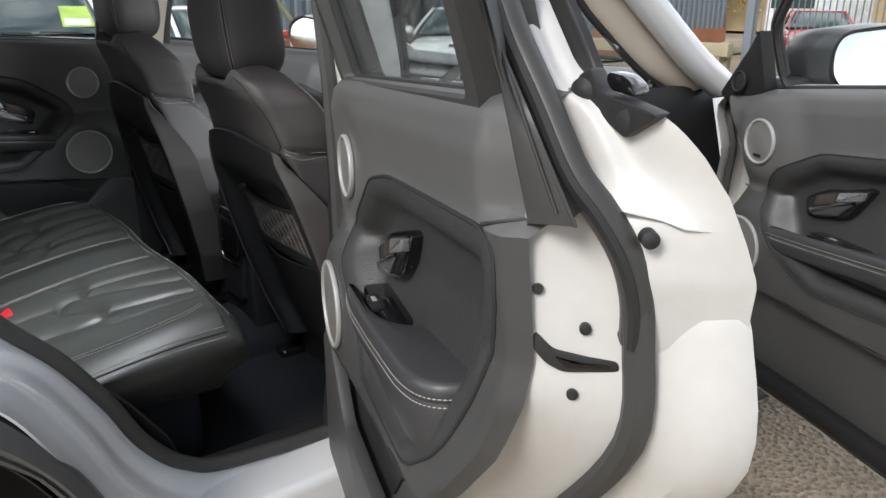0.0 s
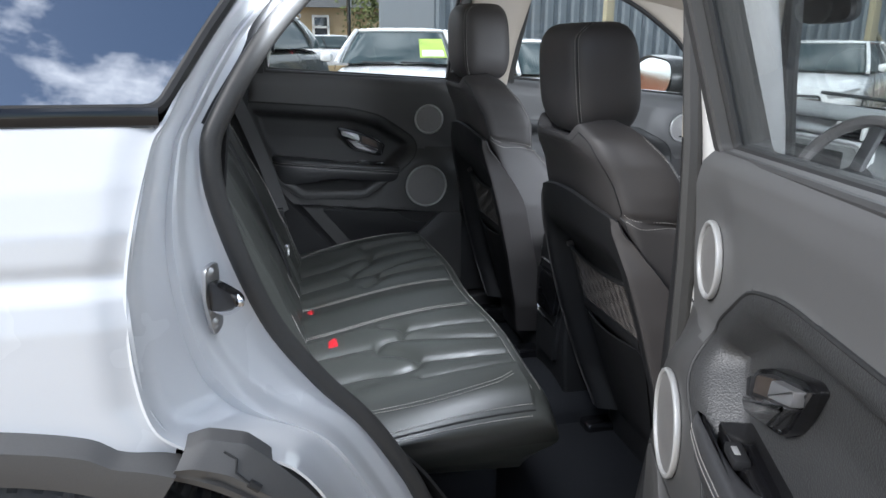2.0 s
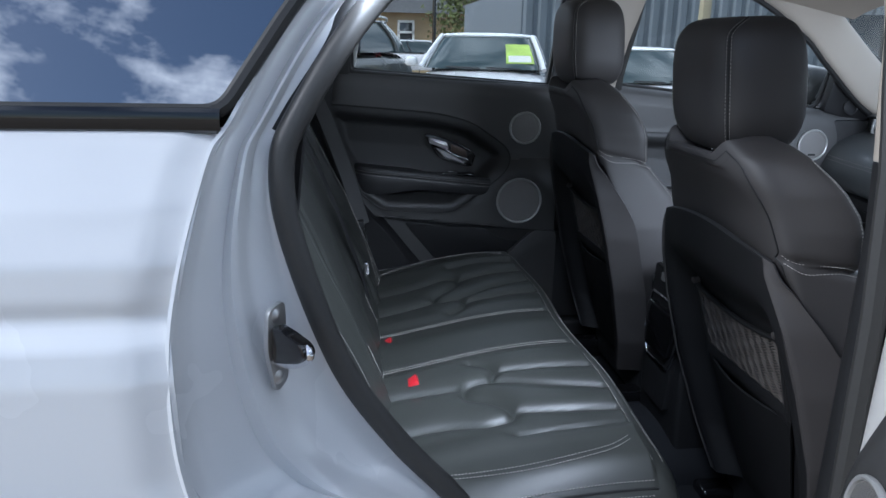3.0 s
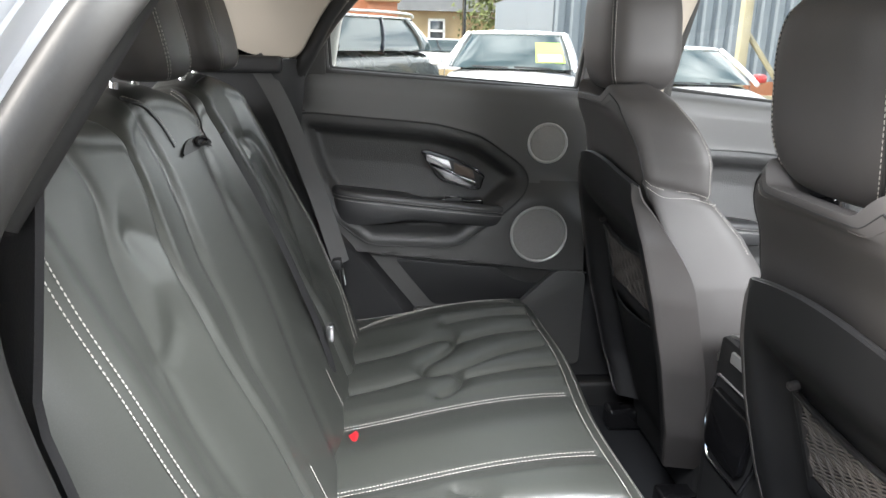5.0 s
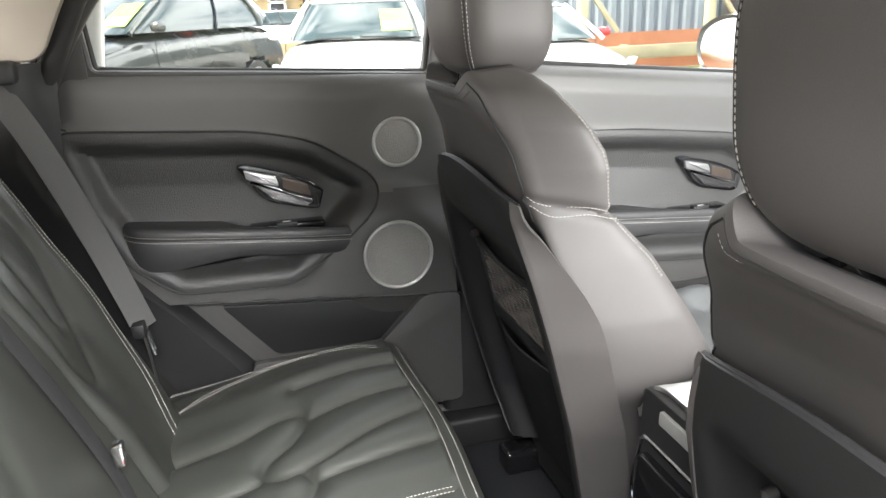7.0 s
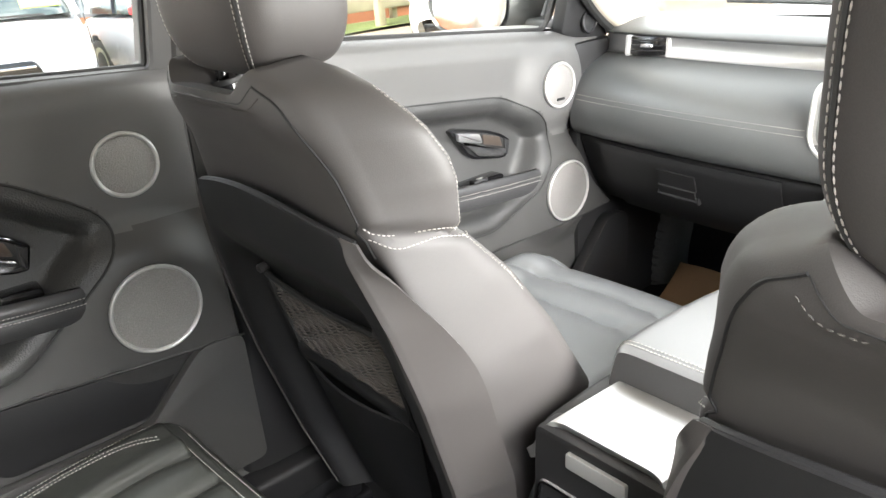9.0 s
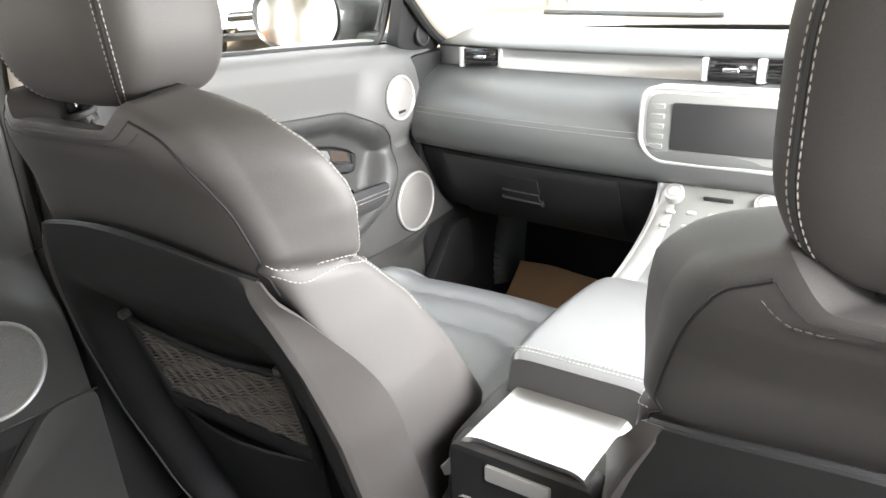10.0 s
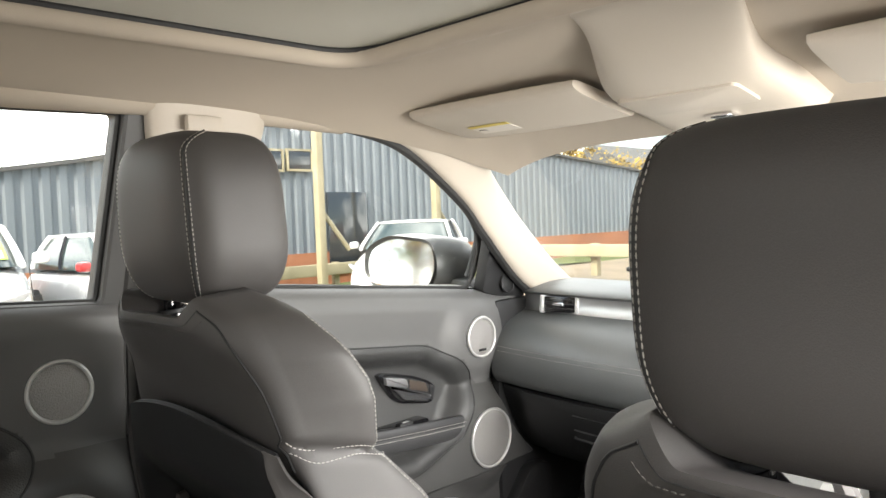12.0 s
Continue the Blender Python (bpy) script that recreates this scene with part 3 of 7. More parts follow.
    # storage bin in the lower trim
    low = d["lower"]((x0 + x1) / 2)
    bx0, bx1 = d["xl"](0.5) + 0.03, d["xr"](0.5) - 0.006
    if d is REAR:
        pb = flat_round([(bx0 - 0.04, 0.40), (bx0 - 0.06, 0.56), (0.93, 0.56), (1.035, low - 0.030), (bx1, low - 0.036), (bx1, 0.40)], 5, 0.02)
        part("door_pocket", prism(pb, lambda p, q, s: (p, side * s, q), 0.668, 0.690, 0.006), M_HARD, t)
        # near-black plate on the trim, standing in for the shade inside the pocket
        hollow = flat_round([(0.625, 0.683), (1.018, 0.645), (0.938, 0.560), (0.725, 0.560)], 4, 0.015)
        part("pocket_shade_plate", prism(hollow, lambda p, q, s: (p, side * s, q), 0.697, 0.712, 0.002), M_SHELL, t)
    else:
        pb = flat_round([(bx0, 0.40), (bx0, low - 0.16), (bx1 - 0.22, low - 0.17), (bx1 - 0.08, low - 0.02), (bx1, low - 0.03), (bx1, 0.40)], 5, 0.03)
        part("door_pocket", prism(pb, lambda p, q, s: (p, side * s, q), 0.655, 0.690, 0.010), M_SHELL, t)
    return t, inner_y, trim


rear_left, ry_fn, _ = door("rear_door", REAR, 1, (1.195, 0.834), 0, "closed rear car door with dark grey trim and two round loudspeakers", "car doors")
front_left, fy_fn, _ = door("front_door", FRONT, 1, (2.30, 0.85), 0, "closed front car door with dark grey trim and chrome handle", "car doors")
rear_right, _, _ = door("rear_door", REAR, -1, (1.195, 0.834), 70, "rear car door standing open, white paint and grey trim", "car doors")
front_right, _, _ = door("front_door", FRONT, -1, (2.30, 0.85), 66, "front car door standing open, grey trim inside", "car doors")

# rear upright of the rear doors, latch and screws
for t, side in ((rear_left, 1), (rear_right, -1)):
    zs = (0.93, 1.02, 1.06, 1.095, 1.145, 1.19, 1.22, 1.27, 1.35)
    edge_a = lambda z: (interp(z, zs, (0.372, 0.372, 0.369, 0.371, 0.370, 0.370, 0.374, 0.395, 0.46)), interp(z, zs, (0.725, 0.725, 0.722, 0.714, 0.701, 0.690, 0.682, 0.668, 0.648)))
    edge_b = lambda z: (interp(z, zs, (0.310, 0.310, 0.312, 0.336, 0.366, 0.394, 0.404, 0.43, 0.49)), interp(z, zs, (0.742, 0.742, 0.738, 0.730, 0.717, 0.705, 0.699, 0.686, 0.666)))
    edge_c = lambda z: (interp(z, zs, (0.334, 0.318, 0.333, 0.374, 0.402, 0.430, 0.450, 0.475, 0.54)), interp(z, zs, (0.800, 0.790, 0.777, 0.769, 0.757, 0.746, 0.738, 0.724, 0.702)))
    zd = (0.93, 1.02, 1.05, 1.085, 1.115, 1.132, 1.145, 1.155, 1.172, 1.22, 1.27, 1.35)
    edge_d = lambda z: (interp(z, zd, (0.298, 0.281, 0.284, 0.290, 0.301, 0.313, 0.333, 0.395, 0.419, 0.449, 0.475, 0.54)), interp(z, zd, (0.877, 0.868, 0.857, 0.842, 0.824, 0.812, 0.801, 0.788, 0.782, 0.770, 0.757, 0.735)))
    edge_e = lambda z: (interp(z, (1.15, 1.163, 1.195, 1.22, 1.27, 1.35), (0.394, 0.398, 0.414, 0.431, 0.455, 0.515)), interp(z, (1.15, 1.163, 1.195, 1.22, 1.27, 1.35), (0.799, 0.796, 0.788, 0.782, 0.769, 0.748)))
    if side > 0:
        up = flat_round([(0.462, 1.125), (0.466, 1.262), (0.51, 1.34), (0.46, 1.35), (0.415, 1.262), (0.378, 1.15), (0.344, 1.052), (0.400, 1.046), (0.42, 1.125)], 4, 0.012)
        part("window_pillar", prism(up, lambda p, q, s, k=side: (p, k * (s - (q - 1.1) * 0.25), q), 0.712, 0.778, 0.006), M_HARD, t, "dark plastic pillar of the window frame")
        flange = flat_round([(0.470, 1.10), (0.50, 1.262), (0.54, 1.35), (0.44, 1.36), (0.388, 1.262), (0.352, 1.17), (0.330, 1.10), (0.316, 1.045), (0.39, 1.035)], 4, 0.02)
        part("frame_flange", prism(flange, lambda p, q, s, k=side: (p, k * (s - (q - 1.1) * 0.25), q), 0.780, 0.822, 0.012, 3), M_JAMB, t, "white painted window frame flange")
        outer_m = flat_round([(0.46, 1.16), (0.50, 1.262), (0.54, 1.35), (0.42, 1.36), (0.368, 1.262), (0.330, 1.165)], 4, 0.02)
        part("pillar_moulding", prism(outer_m, lambda p, q, s, k=side: (p, k * (s - (q - 1.1) * 0.25), q), 0.824, 0.832, 0.003), M_GLOSSBLACK, t)
    else:
        def cover(u, v):
            foot = 1.046 + 0.028 * u
            z = foot + (1.35 - foot) * v
            (ax, ay), (bx, by), (cx, cy) = edge_a(z), edge_b(z), edge_c(z)
            cols = ((ax + 0.075, ay + 0.052), (ax + 0.035, ay + 0.022), (ax + 0.004, ay + 0.001), (ax, ay), (ax * 0.7 + bx * 0.3, ay * 0.7 + by * 0.3), (ax * 0.35 + bx * 0.65 + 0.0015, ay * 0.35 + by * 0.65), (bx, by), (bx + 0.010, by + 0.004), (cx + 0.012, cy))
            k = min(u * 8, 7.999)
            i, f = int(k), k - int(k)
            (px, py), (qx, qy) = cols[i], cols[i + 1]
            return (px + (qx - px) * f, -(py + (qy - py) * f), z)

        part("window_pillar", thick(grid(cover, 40, 30), 0.003), M_HARD, t, "dark plastic pillar of the window frame")
        part("pillar_groove", tube([(edge_a(z)[0] * 0.35 + edge_b(z)[0] * 0.65 - 0.0005, -(edge_a(z)[1] * 0.35 + edge_b(z)[1] * 0.65), z) for z in np.linspace(1.072, 1.34, 20)], 0.0016, 6), M_RUBBER, t)

        def flange_face(u, v):
            z = 0.94 + 0.41 * v
            (cx, cy), (dx, dy) = edge_c(z), edge_d(z)
            wide = math.hypot(dx - cx, dy - cy)
            if u > 0.85:
                f = (u - 0.85) / 0.15
                return (dx + 0.022 * f, -(dy + 0.007 * math.sin(f * math.pi / 2)), z)
            f = u / 0.85
            dip = float(smooth(1.05, 1.12, z)) * 0.07 * wide * math.exp(-((f - 0.52) / 0.16) ** 2) - float(smooth(1.05, 1.12, z)) * 0.05 * wide * math.exp(-((f - 0.22) / 0.12) ** 2)
            return (cx + (dx - cx) * f + dip, -(cy + (dy - cy) * f), z)

        part("frame_flange", thick(grid(flange_face, 40, 60), 0.002), M_JAMB, t, "white painted window frame flange")
        part("pillar_moulding", thick(grid(lambda u, v: ((edge_d(1.15 + 0.2 * v)[0] + 0.006) * (1 - u) + edge_e(1.15 + 0.2 * v)[0] * u + (0.03 * max(0, u - 0.8)), -(edge_d(1.15 + 0.2 * v)[1] * (1 - u) + edge_e(1.15 + 0.2 * v)[1] * u + 0.03 * max(0, u - 0.8)), 1.15 + 0.2 * v), 12, 20), 0.003), M_DARK, t)
        cap_shape = flat_round([(0.405, 1.15), (0.399, 1.165), (0.387, 1.171), (0.374, 1.153), (0.345, 1.149), (0.318, 1.143), (0.328, 1.135), (0.348, 1.122), (0.364, 1.13), (0.379, 1.141), (0.396, 1.14)], 3, 0.004)
        on_cap = lambda p, q, s: (p - 0.5 * s, -(0.777 + (0.405 - p) * 0.25 - s), q)
        cap_ob = part("belt_end_cap", prism(cap_shape, on_cap, -0.012, 0.006, 0.003, 2), M_RUBBER, t, "black rubber end cap of the window belt")
        part("cap_stud", disc(on_cap(0.393, 1.153, 0.008), (-0.5, 1, 0), 0.010, 0.010, dome=0.003, seg=18), M_RUBBER, cap_ob)
        part("cap_stud", disc(on_cap(0.347, 1.135, 0.006), (-0.5, 1, 0), 0.009, 0.004, dome=0.001, seg=18), M_RUBBER, cap_ob)
        belt_shape = flat_round([(0.374, 1.163), (0.371, 1.169), (0.356, 1.167), (0.345, 1.16), (0.343, 1.152), (0.368, 1.155)], 3, 0.004)
        part("belt_moulding", prism(belt_shape, on_cap, -0.016, 0.002, 0.002), M_GLOSSBLACK, t)

    def face(p, q, s, k=side):
        return (0.3485 - 0.43 * p - 0.90 * s, k * (0.773 + 0.90 * p - 0.43 * s), q)

    lt = part("latch", prism(flat_round([(-0.046, 0.967), (-0.048, 0.953), (-0.036, 0.939), (-0.022, 0.932), (0.024, 0.935), (0.022, 0.944), (-0.004, 0.946), (-0.030, 0.951)], 3, 0.005), face, -0.006, 0.0045, 0.001), M_RUBBER, t, "dark door latch slot")
    part("latch_claw", prism(flat_round([(-0.030, 0.947), (-0.020, 0.937), (0.016, 0.938), (0.014, 0.941), (-0.012, 0.942)], 3, 0.003), face, 0.002, 0.0062, 0.001), M_GLOSSBLACK, lt)
    for pp, zz in ((-0.006, 0.971), (0.024, 0.968), (-0.013, 0.912)):
        sc_ = part("screw", disc(face(pp, zz, 0.005), (-0.9, -side * 0.43, 0), 0.0048, 0.006, dome=0.001, seg=16), M_DARK, t)
        part("screw_socket", disc(face(pp, zz, 0.0065), (-0.9, -side * 0.43, 0), 0.0026, 0.002, dome=0.0, seg=8), M_RUBBER, sc_)
    part("vent_hole", disc(face(-0.045, 1.003, 0.004), (-0.9, -side * 0.43, 0), 0.0045, 0.003, dome=0.0, seg=14), M_RUBBER, t)
    part("rubber_plug", disc((0.306, side * 0.790, 1.055), (-0.94, -side * 0.34, 0), 0.0068, 0.012, dome=0.002, seg=20), M_RUBBER, t)
    if side > 0:
        seal_path = [(0.326, 0.799, 1.01), (0.338, 0.790, 1.045), (0.356, 0.778, 1.09), (0.376, 0.764, 1.15), (0.404, 0.736, 1.262), (0.455, 0.715, 1.345)]
    else:
        seal_path = [(0.326, -0.799, 0.965), (0.325, -0.796, 1.0), (0.328, -0.786, 1.035), (0.339, -0.769, 1.068), (0.355, -0.751, 1.097), (0.384, -0.738, 1.146), (0.412, -0.726, 1.19), (0.427, -0.719, 1.22), (0.452, -0.706, 1.27), (0.515, -0.685, 1.345)]
    part("pillar_seal", tube(spline(seal_path, 40), 0.0135, 10), M_SEALG, t)
    if side < 0:
        part("seal_lip", tube([(p.x - 0.010, p.y + 0.010, p.z) for p in spline(seal_path, 40)], 0.005, 6), M_RUBBER, t)
rear_right.matrix_basis = pose(1.195, -0.834, 0.25, 0, 0, 70.4)
front_right.matrix_basis = pose(2.30, -0.85, 0.25, 0, 0, 66)

# tweeter panels and mirrors on the front doors
for t, side in ((front_left, 1), (front_right, -1)):
    sail = flat_round([(1.985, 1.035), (1.988, 1.175), (2.03, 1.130), (2.165, 1.015), (2.13, 0.995)], 4, 0.015)
    sp = part("sail_panel", prism(sail, lambda p, q, s, k=side: (p, k * (s - (q - 1.05) * 0.25), q), 0.700, 0.735, 0.006), M_DARK, t, "black triangular tweeter panel")
    part("tweeter", disc((2.068, side * 0.692, 1.052), (0, -side, 0.1), 0.022, 0.006, dome=0.003, seg=26), M_SHELL, sp)
    part("tweeter_ring", ring((2.068, side * 0.692, 1.052), (0, -side, 0.1), 0.023, 0.003, 0.004, 30), M_DARK, sp)

    out = flat_round([(0.900, 1.168), (1.05, 1.184), (1.138, 1.150), (1.152, 1.090), (1.125, 1.035), (1.02, 1.014), (0.920, 1.020), (0.876, 1.060), (0.874, 1.125)], 5, 0.04)
    n_out = len(out)

    def mirror_shell(u, v, k=side):
        p, q = out[round(u * n_out) % n_out]
        j = round(v * 6)
        f = (0.93, 1.0, 1.04, 1.03, 0.95, 0.72, 0.25)[j]
        dx = (0.012, 0.0, 0.03, 0.07, 0.115, 0.155, 0.175)[j]
        lead = 0.10 * (1.01 - p)
        return (1.985 + dx + lead, k * (1.01 + (p - 1.01) * f - 0.35 * dx * f), 1.098 + (q - 1.098) * f)

    ms = part("mirror_housing", grid(mirror_shell, n_out, 7, cu=True, cap=True), M_MIRRORCASE, t, "dark door mirror housing")
    gl_ = [(1.01 + (p - 1.01) * 0.90, 1.098 + (q - 1.098) * 0.88) for p, q in out]
    part("mirror_glass", prism(gl_, lambda p, q, s, k=side: (1.991 + 0.10 * (1.01 - p) + 0.10 * (q - 1.098) - s, k * p, q), 0.0, 0.003), M_MIRROR, ms, "door mirror glass")
    part("mirror_arm", box(2.04, 2.11, min(side * 0.76, side * 0.98), max(side * 0.76, side * 0.98), 1.025, 1.06, 0.012, 3), M_MIRRORCASE, t)


# ---------------------------------------------------------------- front seats
SY = 0.353
seat = thing("front_seat", (1.35, SY, 0.28), "black leather front seat with white contrast stitching", "car seat", "front seats")


def back_axis(z):
    return 1.055 - 0.235 * (z - 0.973)


SEAT_Z = (0.46, 0.55, 0.68, 0.80, 0.888, 0.952, 0.983, 1.017, 1.042, 1.073, 1.090, 1.109, 1.124, 1.140, 1.165)
SEAT_REAR = (0.205, 0.228, 0.242, 0.236, 0.218, 0.203, 0.196, 0.186, 0.178, 0.168, 0.162, 0.153, 0.143, 0.128, 0.100)
SEAT_FRONT = (0.205, 0.232, 0.247, 0.243, 0.230, 0.217, 0.227, 0.235, 0.233, 0.223, 0.209, 0.187, 0.162, 0.130, 0.085)
SEAT_DEEP = (0.19, 0.225, 0.268, 0.225, 0.184, 0.136, 0.136, 0.140, 0.139, 0.129, 0.122, 0.112, 0.108, 0.104, 0.075)


def back(u, v):
    """The backrest's leather: a narrow neck, shoulders that flare out, and deep bolsters below the cross seam."""
    z = 0.46 + 0.70 * min(v / 0.94, 1.0)
    th = interp(z, SEAT_Z, SEAT_DEEP)
    c, s = sup(2 * math.pi * u, 5.5 if u < 0.5 else 12.0 - 6.0 * float(smooth(1.02, 1.12, z)))
    k = 0.5 + 0.5 * s
    a = interp(z, SEAT_Z, SEAT_REAR) * (1 - k) + interp(z, SEAT_Z, SEAT_FRONT) * k
    dd = th * k
    if s > 0:
        dd -= min(0.075, th * 0.42) * float(smooth(0.92, 0.60, abs(c))) * float(smooth(0.50, 0.60, z))
    if s < 0:
        dd += 0.010 * (c ** 4) + 0.062 * float(smooth(0.965, 0.85, z)) * float(smooth(1.0, 0.88, abs(c)))
    crease = 0.009 * math.exp(-((z - 0.980 + 0.030 * k) / 0.006) ** 2) * float(smooth(0.70, 0.95, abs(c)))
    dip = (0.024 + 0.034 * k) * float(smooth(1.0 - 0.05 * k, 0.70 - 0.22 * k, abs(c))) * float(smooth(1.07, 1.15, z))
    x = back_axis(z) - 0.008 - 0.013 * float(smooth(1.03, 1.10, z)) * (1 - k) + dd
    p = Vector((x - crease * 0.3, SY + (a - crease) * c, z - dip - (0.015 - 0.005 * k) * float(smooth(1.11, 1.16, z))))
    if v > 0.94:
        # the top closes over towards the headrest posts
        f = (v - 0.94) / 0.06
        q = Vector((1.056, SY + 0.45 * (p.y - SY), 1.098))
        p = p.lerp(q, 0.96 * f) + Vector((0, 0, 0.006 * math.sin(math.pi * f)))
    return tuple(p)


part("backrest", grid(back, 176, 120, cu=True, cap=True), M_LEATHER, seat, "black leather backrest with side bolsters", 62)
# seams of the backrest: cross seam, front edge and rear corner, on both flanks
rows_ = []
for k in (1, -1):
    ub = (lambda q: (q % 1.0)) if k == -1 else (lambda q: (0.5 - q) % 1.0)
    cross = [(ub(q), (0.980 - 0.030 * float(smooth(0.62, 0.40, q)) - 0.46) / 0.70 * 0.94) for q in np.linspace(0.385, 0.615, 40)]
    for off in (-0.0085, 0.0085):
        rows_.append(dashes(on(back, [(u, v + off) for u, v in cross], 0.0012)))
    edge = [(ub(0.425), (z - 0.46) / 0.70 * 0.94) for z in np.linspace(0.86, 1.118, 60)]
    rows_.append(dashes(on(back, edge, 0.0002), r=0.00035))
    rows_.append(dashes(on(back, [(u + (0.008 if k == -1 else -0.008), v) for u, v in edge], 0.0002), r=0.00035))
part("stitching", join(*rows_), M_STITCH, seat, "white double stitching")
for k in (0, 1):
    um = 0.625 if k == 0 else 0.875
    part("seam_piping", tube(on(back, [(um, v) for v in np.linspace(0.66, 0.925, 60)], 0.0), 0.0015, 6), M_SHELL, seat)


part("seam_piping", tube(on(back, [(u, 0.925) for u in np.linspace(0.627, 0.873, 60)], -0.0006), 0.0010, 6), M_SHELL, seat)
part("stitching", dashes(on(back, [(u, 0.908) for u in np.linspace(0.64, 0.86, 60)], 0.0008)), M_SEAM, seat)


# plastic back panel with its rim and net pocket
PANEL_Z = (0.40, 0.50, 0.65, 0.78, 0.88, 0.94, 0.972, 1.005)
PANEL_HALF = (0.178, 0.232, 0.263, 0.258, 0.238, 0.216, 0.203, 0.188)


def panel_at(c, v):
    z = 0.40 + 0.605 * v
    half = interp(z, PANEL_Z, PANEL_HALF)
    zz = z - 0.034 * c * c * v ** 6
    hollow = 0.046 * float(smooth(0.82, 0.62, abs(c))) * float(smooth(0.93, 0.83, z))
    return back_axis(zz) - 0.020 - 0.006 * (1 - c * c) + 0.014 * c ** 4 * v ** 4 + hollow, SY + half * c, zz


def panel(u, v):
    return panel_at(0.90 * (2 * u - 1), v)


part("back_panel", thick(grid(panel, 60, 60), 0.006), M_SHELL, seat, "black plastic back panel")
for k in (1, -1):
    def rim_strip(u, v, k=k):
        z = 0.40 + 0.605 * v
        wrap = (0.056 * float(smooth(0.995, 0.80, z)) + 0.012) * float(smooth(1.0, 0.90, v))
        x, y, zz = panel_at(k * (0.90 + 0.10 * u), v)
        fold = interp(u, (0, 0.06, 0.14, 1.0), (0.0, 0.0, 0.05, 1.0))
        return (x - 0.004 * float(smooth(0.0, 0.08, u) * smooth(1.0, 0.94, v)) + wrap * fold, y, zz)
    part("panel_rim", thick(grid(rim_strip, 22, 60), 0.005), M_RIM, seat, "satin grey edge of the back panel")
part("panel_rim", tube([panel_at(c, 0.994) for c in np.linspace(-0.97, 0.97, 40)], 0.0045, 8), M_SHELL, seat)


def pk(p, q, s):
    z = 0.828 - q
    return (back_axis(z) + 0.012 - s, SY + p, z)


NET_W = lambda q: 0.137 - 0.006 * q / 0.12
for k in (1, -1):
    part("net_rail", tube([pk(k * (NET_W(q) + 0.006), q, 0.004) for q in np.linspace(-0.010, 0.150, 14)], 0.006, 8), M_DARK, seat)
    part("net_peg", disc(pk(k * 0.142, -0.008, 0.014), (-1, 0, -0.2), 0.0065, 0.012, dome=0.003, seg=14), M_RIM, seat)
part("net_hem", tube([pk(-0.140 + 0.280 * q, 0.002 + 0.014 * math.sin(math.pi * q), 0.006) for q in np.linspace(0, 1, 15)], 0.0045, 8), M_DARK, seat)
part("net_frame", thick(grid(lambda u, v: pk((-1 + 2 * u) * 0.136, 0.124 + 0.034 * v, 0.004 + 0.004 * math.sin(math.pi * v)), 14, 6), 0.004), M_DARK, seat, "black band under the net")
part("pocket_pouch", thick(grid(lambda u, v: pk((-1 + 2 * u) * (0.140 - 0.055 * v), 0.150 + 0.24 * v, 0.002 + 0.022 * math.sin(math.pi * u) * (1 - v)), 24, 16), 0.004), M_SHELL, seat, "black fabric pouch below the net")
threads = []
for i in range(24):
    q = 0.010 + i / 23 * 0.112
    threads.append(tube([pk((-1 + 2 * s) * NET_W(q), q + 0.0022 * math.sin(s * 62 + i * 0.25) + 0.014 * math.sin(math.pi * s) * (1 - q / 0.13), 0.004 + 0.0015 * math.sin(s * 40 + i)) for s in np.linspace(0, 1, 80)], 0.0015, 5))
part("net_pocket", join(*threads), M_NET, seat, "elastic mesh map pocket")
part("net_backing", thick(grid(lambda u, v: pk((-1 + 2 * u) * 0.137, 0.004 + 0.124 * v + 0.012 * math.sin(math.pi * u) * (1 - v), -0.005), 12, 12), 0.002), M_DARK, seat)


# headrest
def rest_head(u, v):
    c, s = sup(2 * math.pi * u, 4.4)
    e = math.sin(math.pi * (0.03 + 0.94 * v))
    f = max(abs(e), 1e-3) ** 0.40
    zz = -math.cos(math.pi * (0.03 + 0.94 * v))
    z = math.copysign(abs(zz) ** 0.62, zz) * 0.104
    taper = 1.0 - 0.02 * (z / 0.104) - 0.05 * float(smooth(-0.03, -0.104, z))
    x = 0.070 * s * f * taper - 0.05 * z + 0.012 * (c * c) * (1 if s > 0 else 0.3)
    return (1.066 + x, SY + 0.006 + 0.113 * c * f * taper, 1.233 + z)


hd = part("headrest", grid(rest_head, 64, 44, cu=True, cap=True), M_LEATHER, seat, "black leather headrest")


def head_seam(k, v):
    """The seam climbs the rear corner and turns forward over the top."""
    return (0.75 - k * -0.125) + k * 0.105 * float(smooth(0.70, 0.96, v))


hrows = []
for k in (1, -1):
    for off in (-0.011, 0.011):
        hrows.append(dashes(on(rest_head, [(head_seam(k, v) + off, v) for v in np.linspace(0.10, 0.93, 80)], 0.0009), r=0.0006))
part("stitching", join(*hrows), M_STITCH, hd, "white double stitching")
for k in (1, -1):
    part("headrest_seam", tube(on(rest_head, [(head_seam(k, v), v) for v in np.linspace(0.08, 0.94, 60)], 0.0), 0.002, 6), M_RUBBER, hd)
    part("headrest_post", tube([(1.050, SY + k * 0.062, 1.085), (1.052, SY + k * 0.062, 1.17)], 0.0075, 12), M_GLOSSBLACK, seat)
    bez = part("post_bezel", disc((1.052, SY + k * 0.062, 1.112), (-0.15, 0, 1), 0.022, 0.008, dome=0.006, seg=26), M_GLOSSBLACK, seat)
    part("post_ring", ring((1.052, SY + k * 0.062, 1.115), (-0.15, 0, 1), 0.019, 0.003, 0.004, 26), M_DARK, bez)


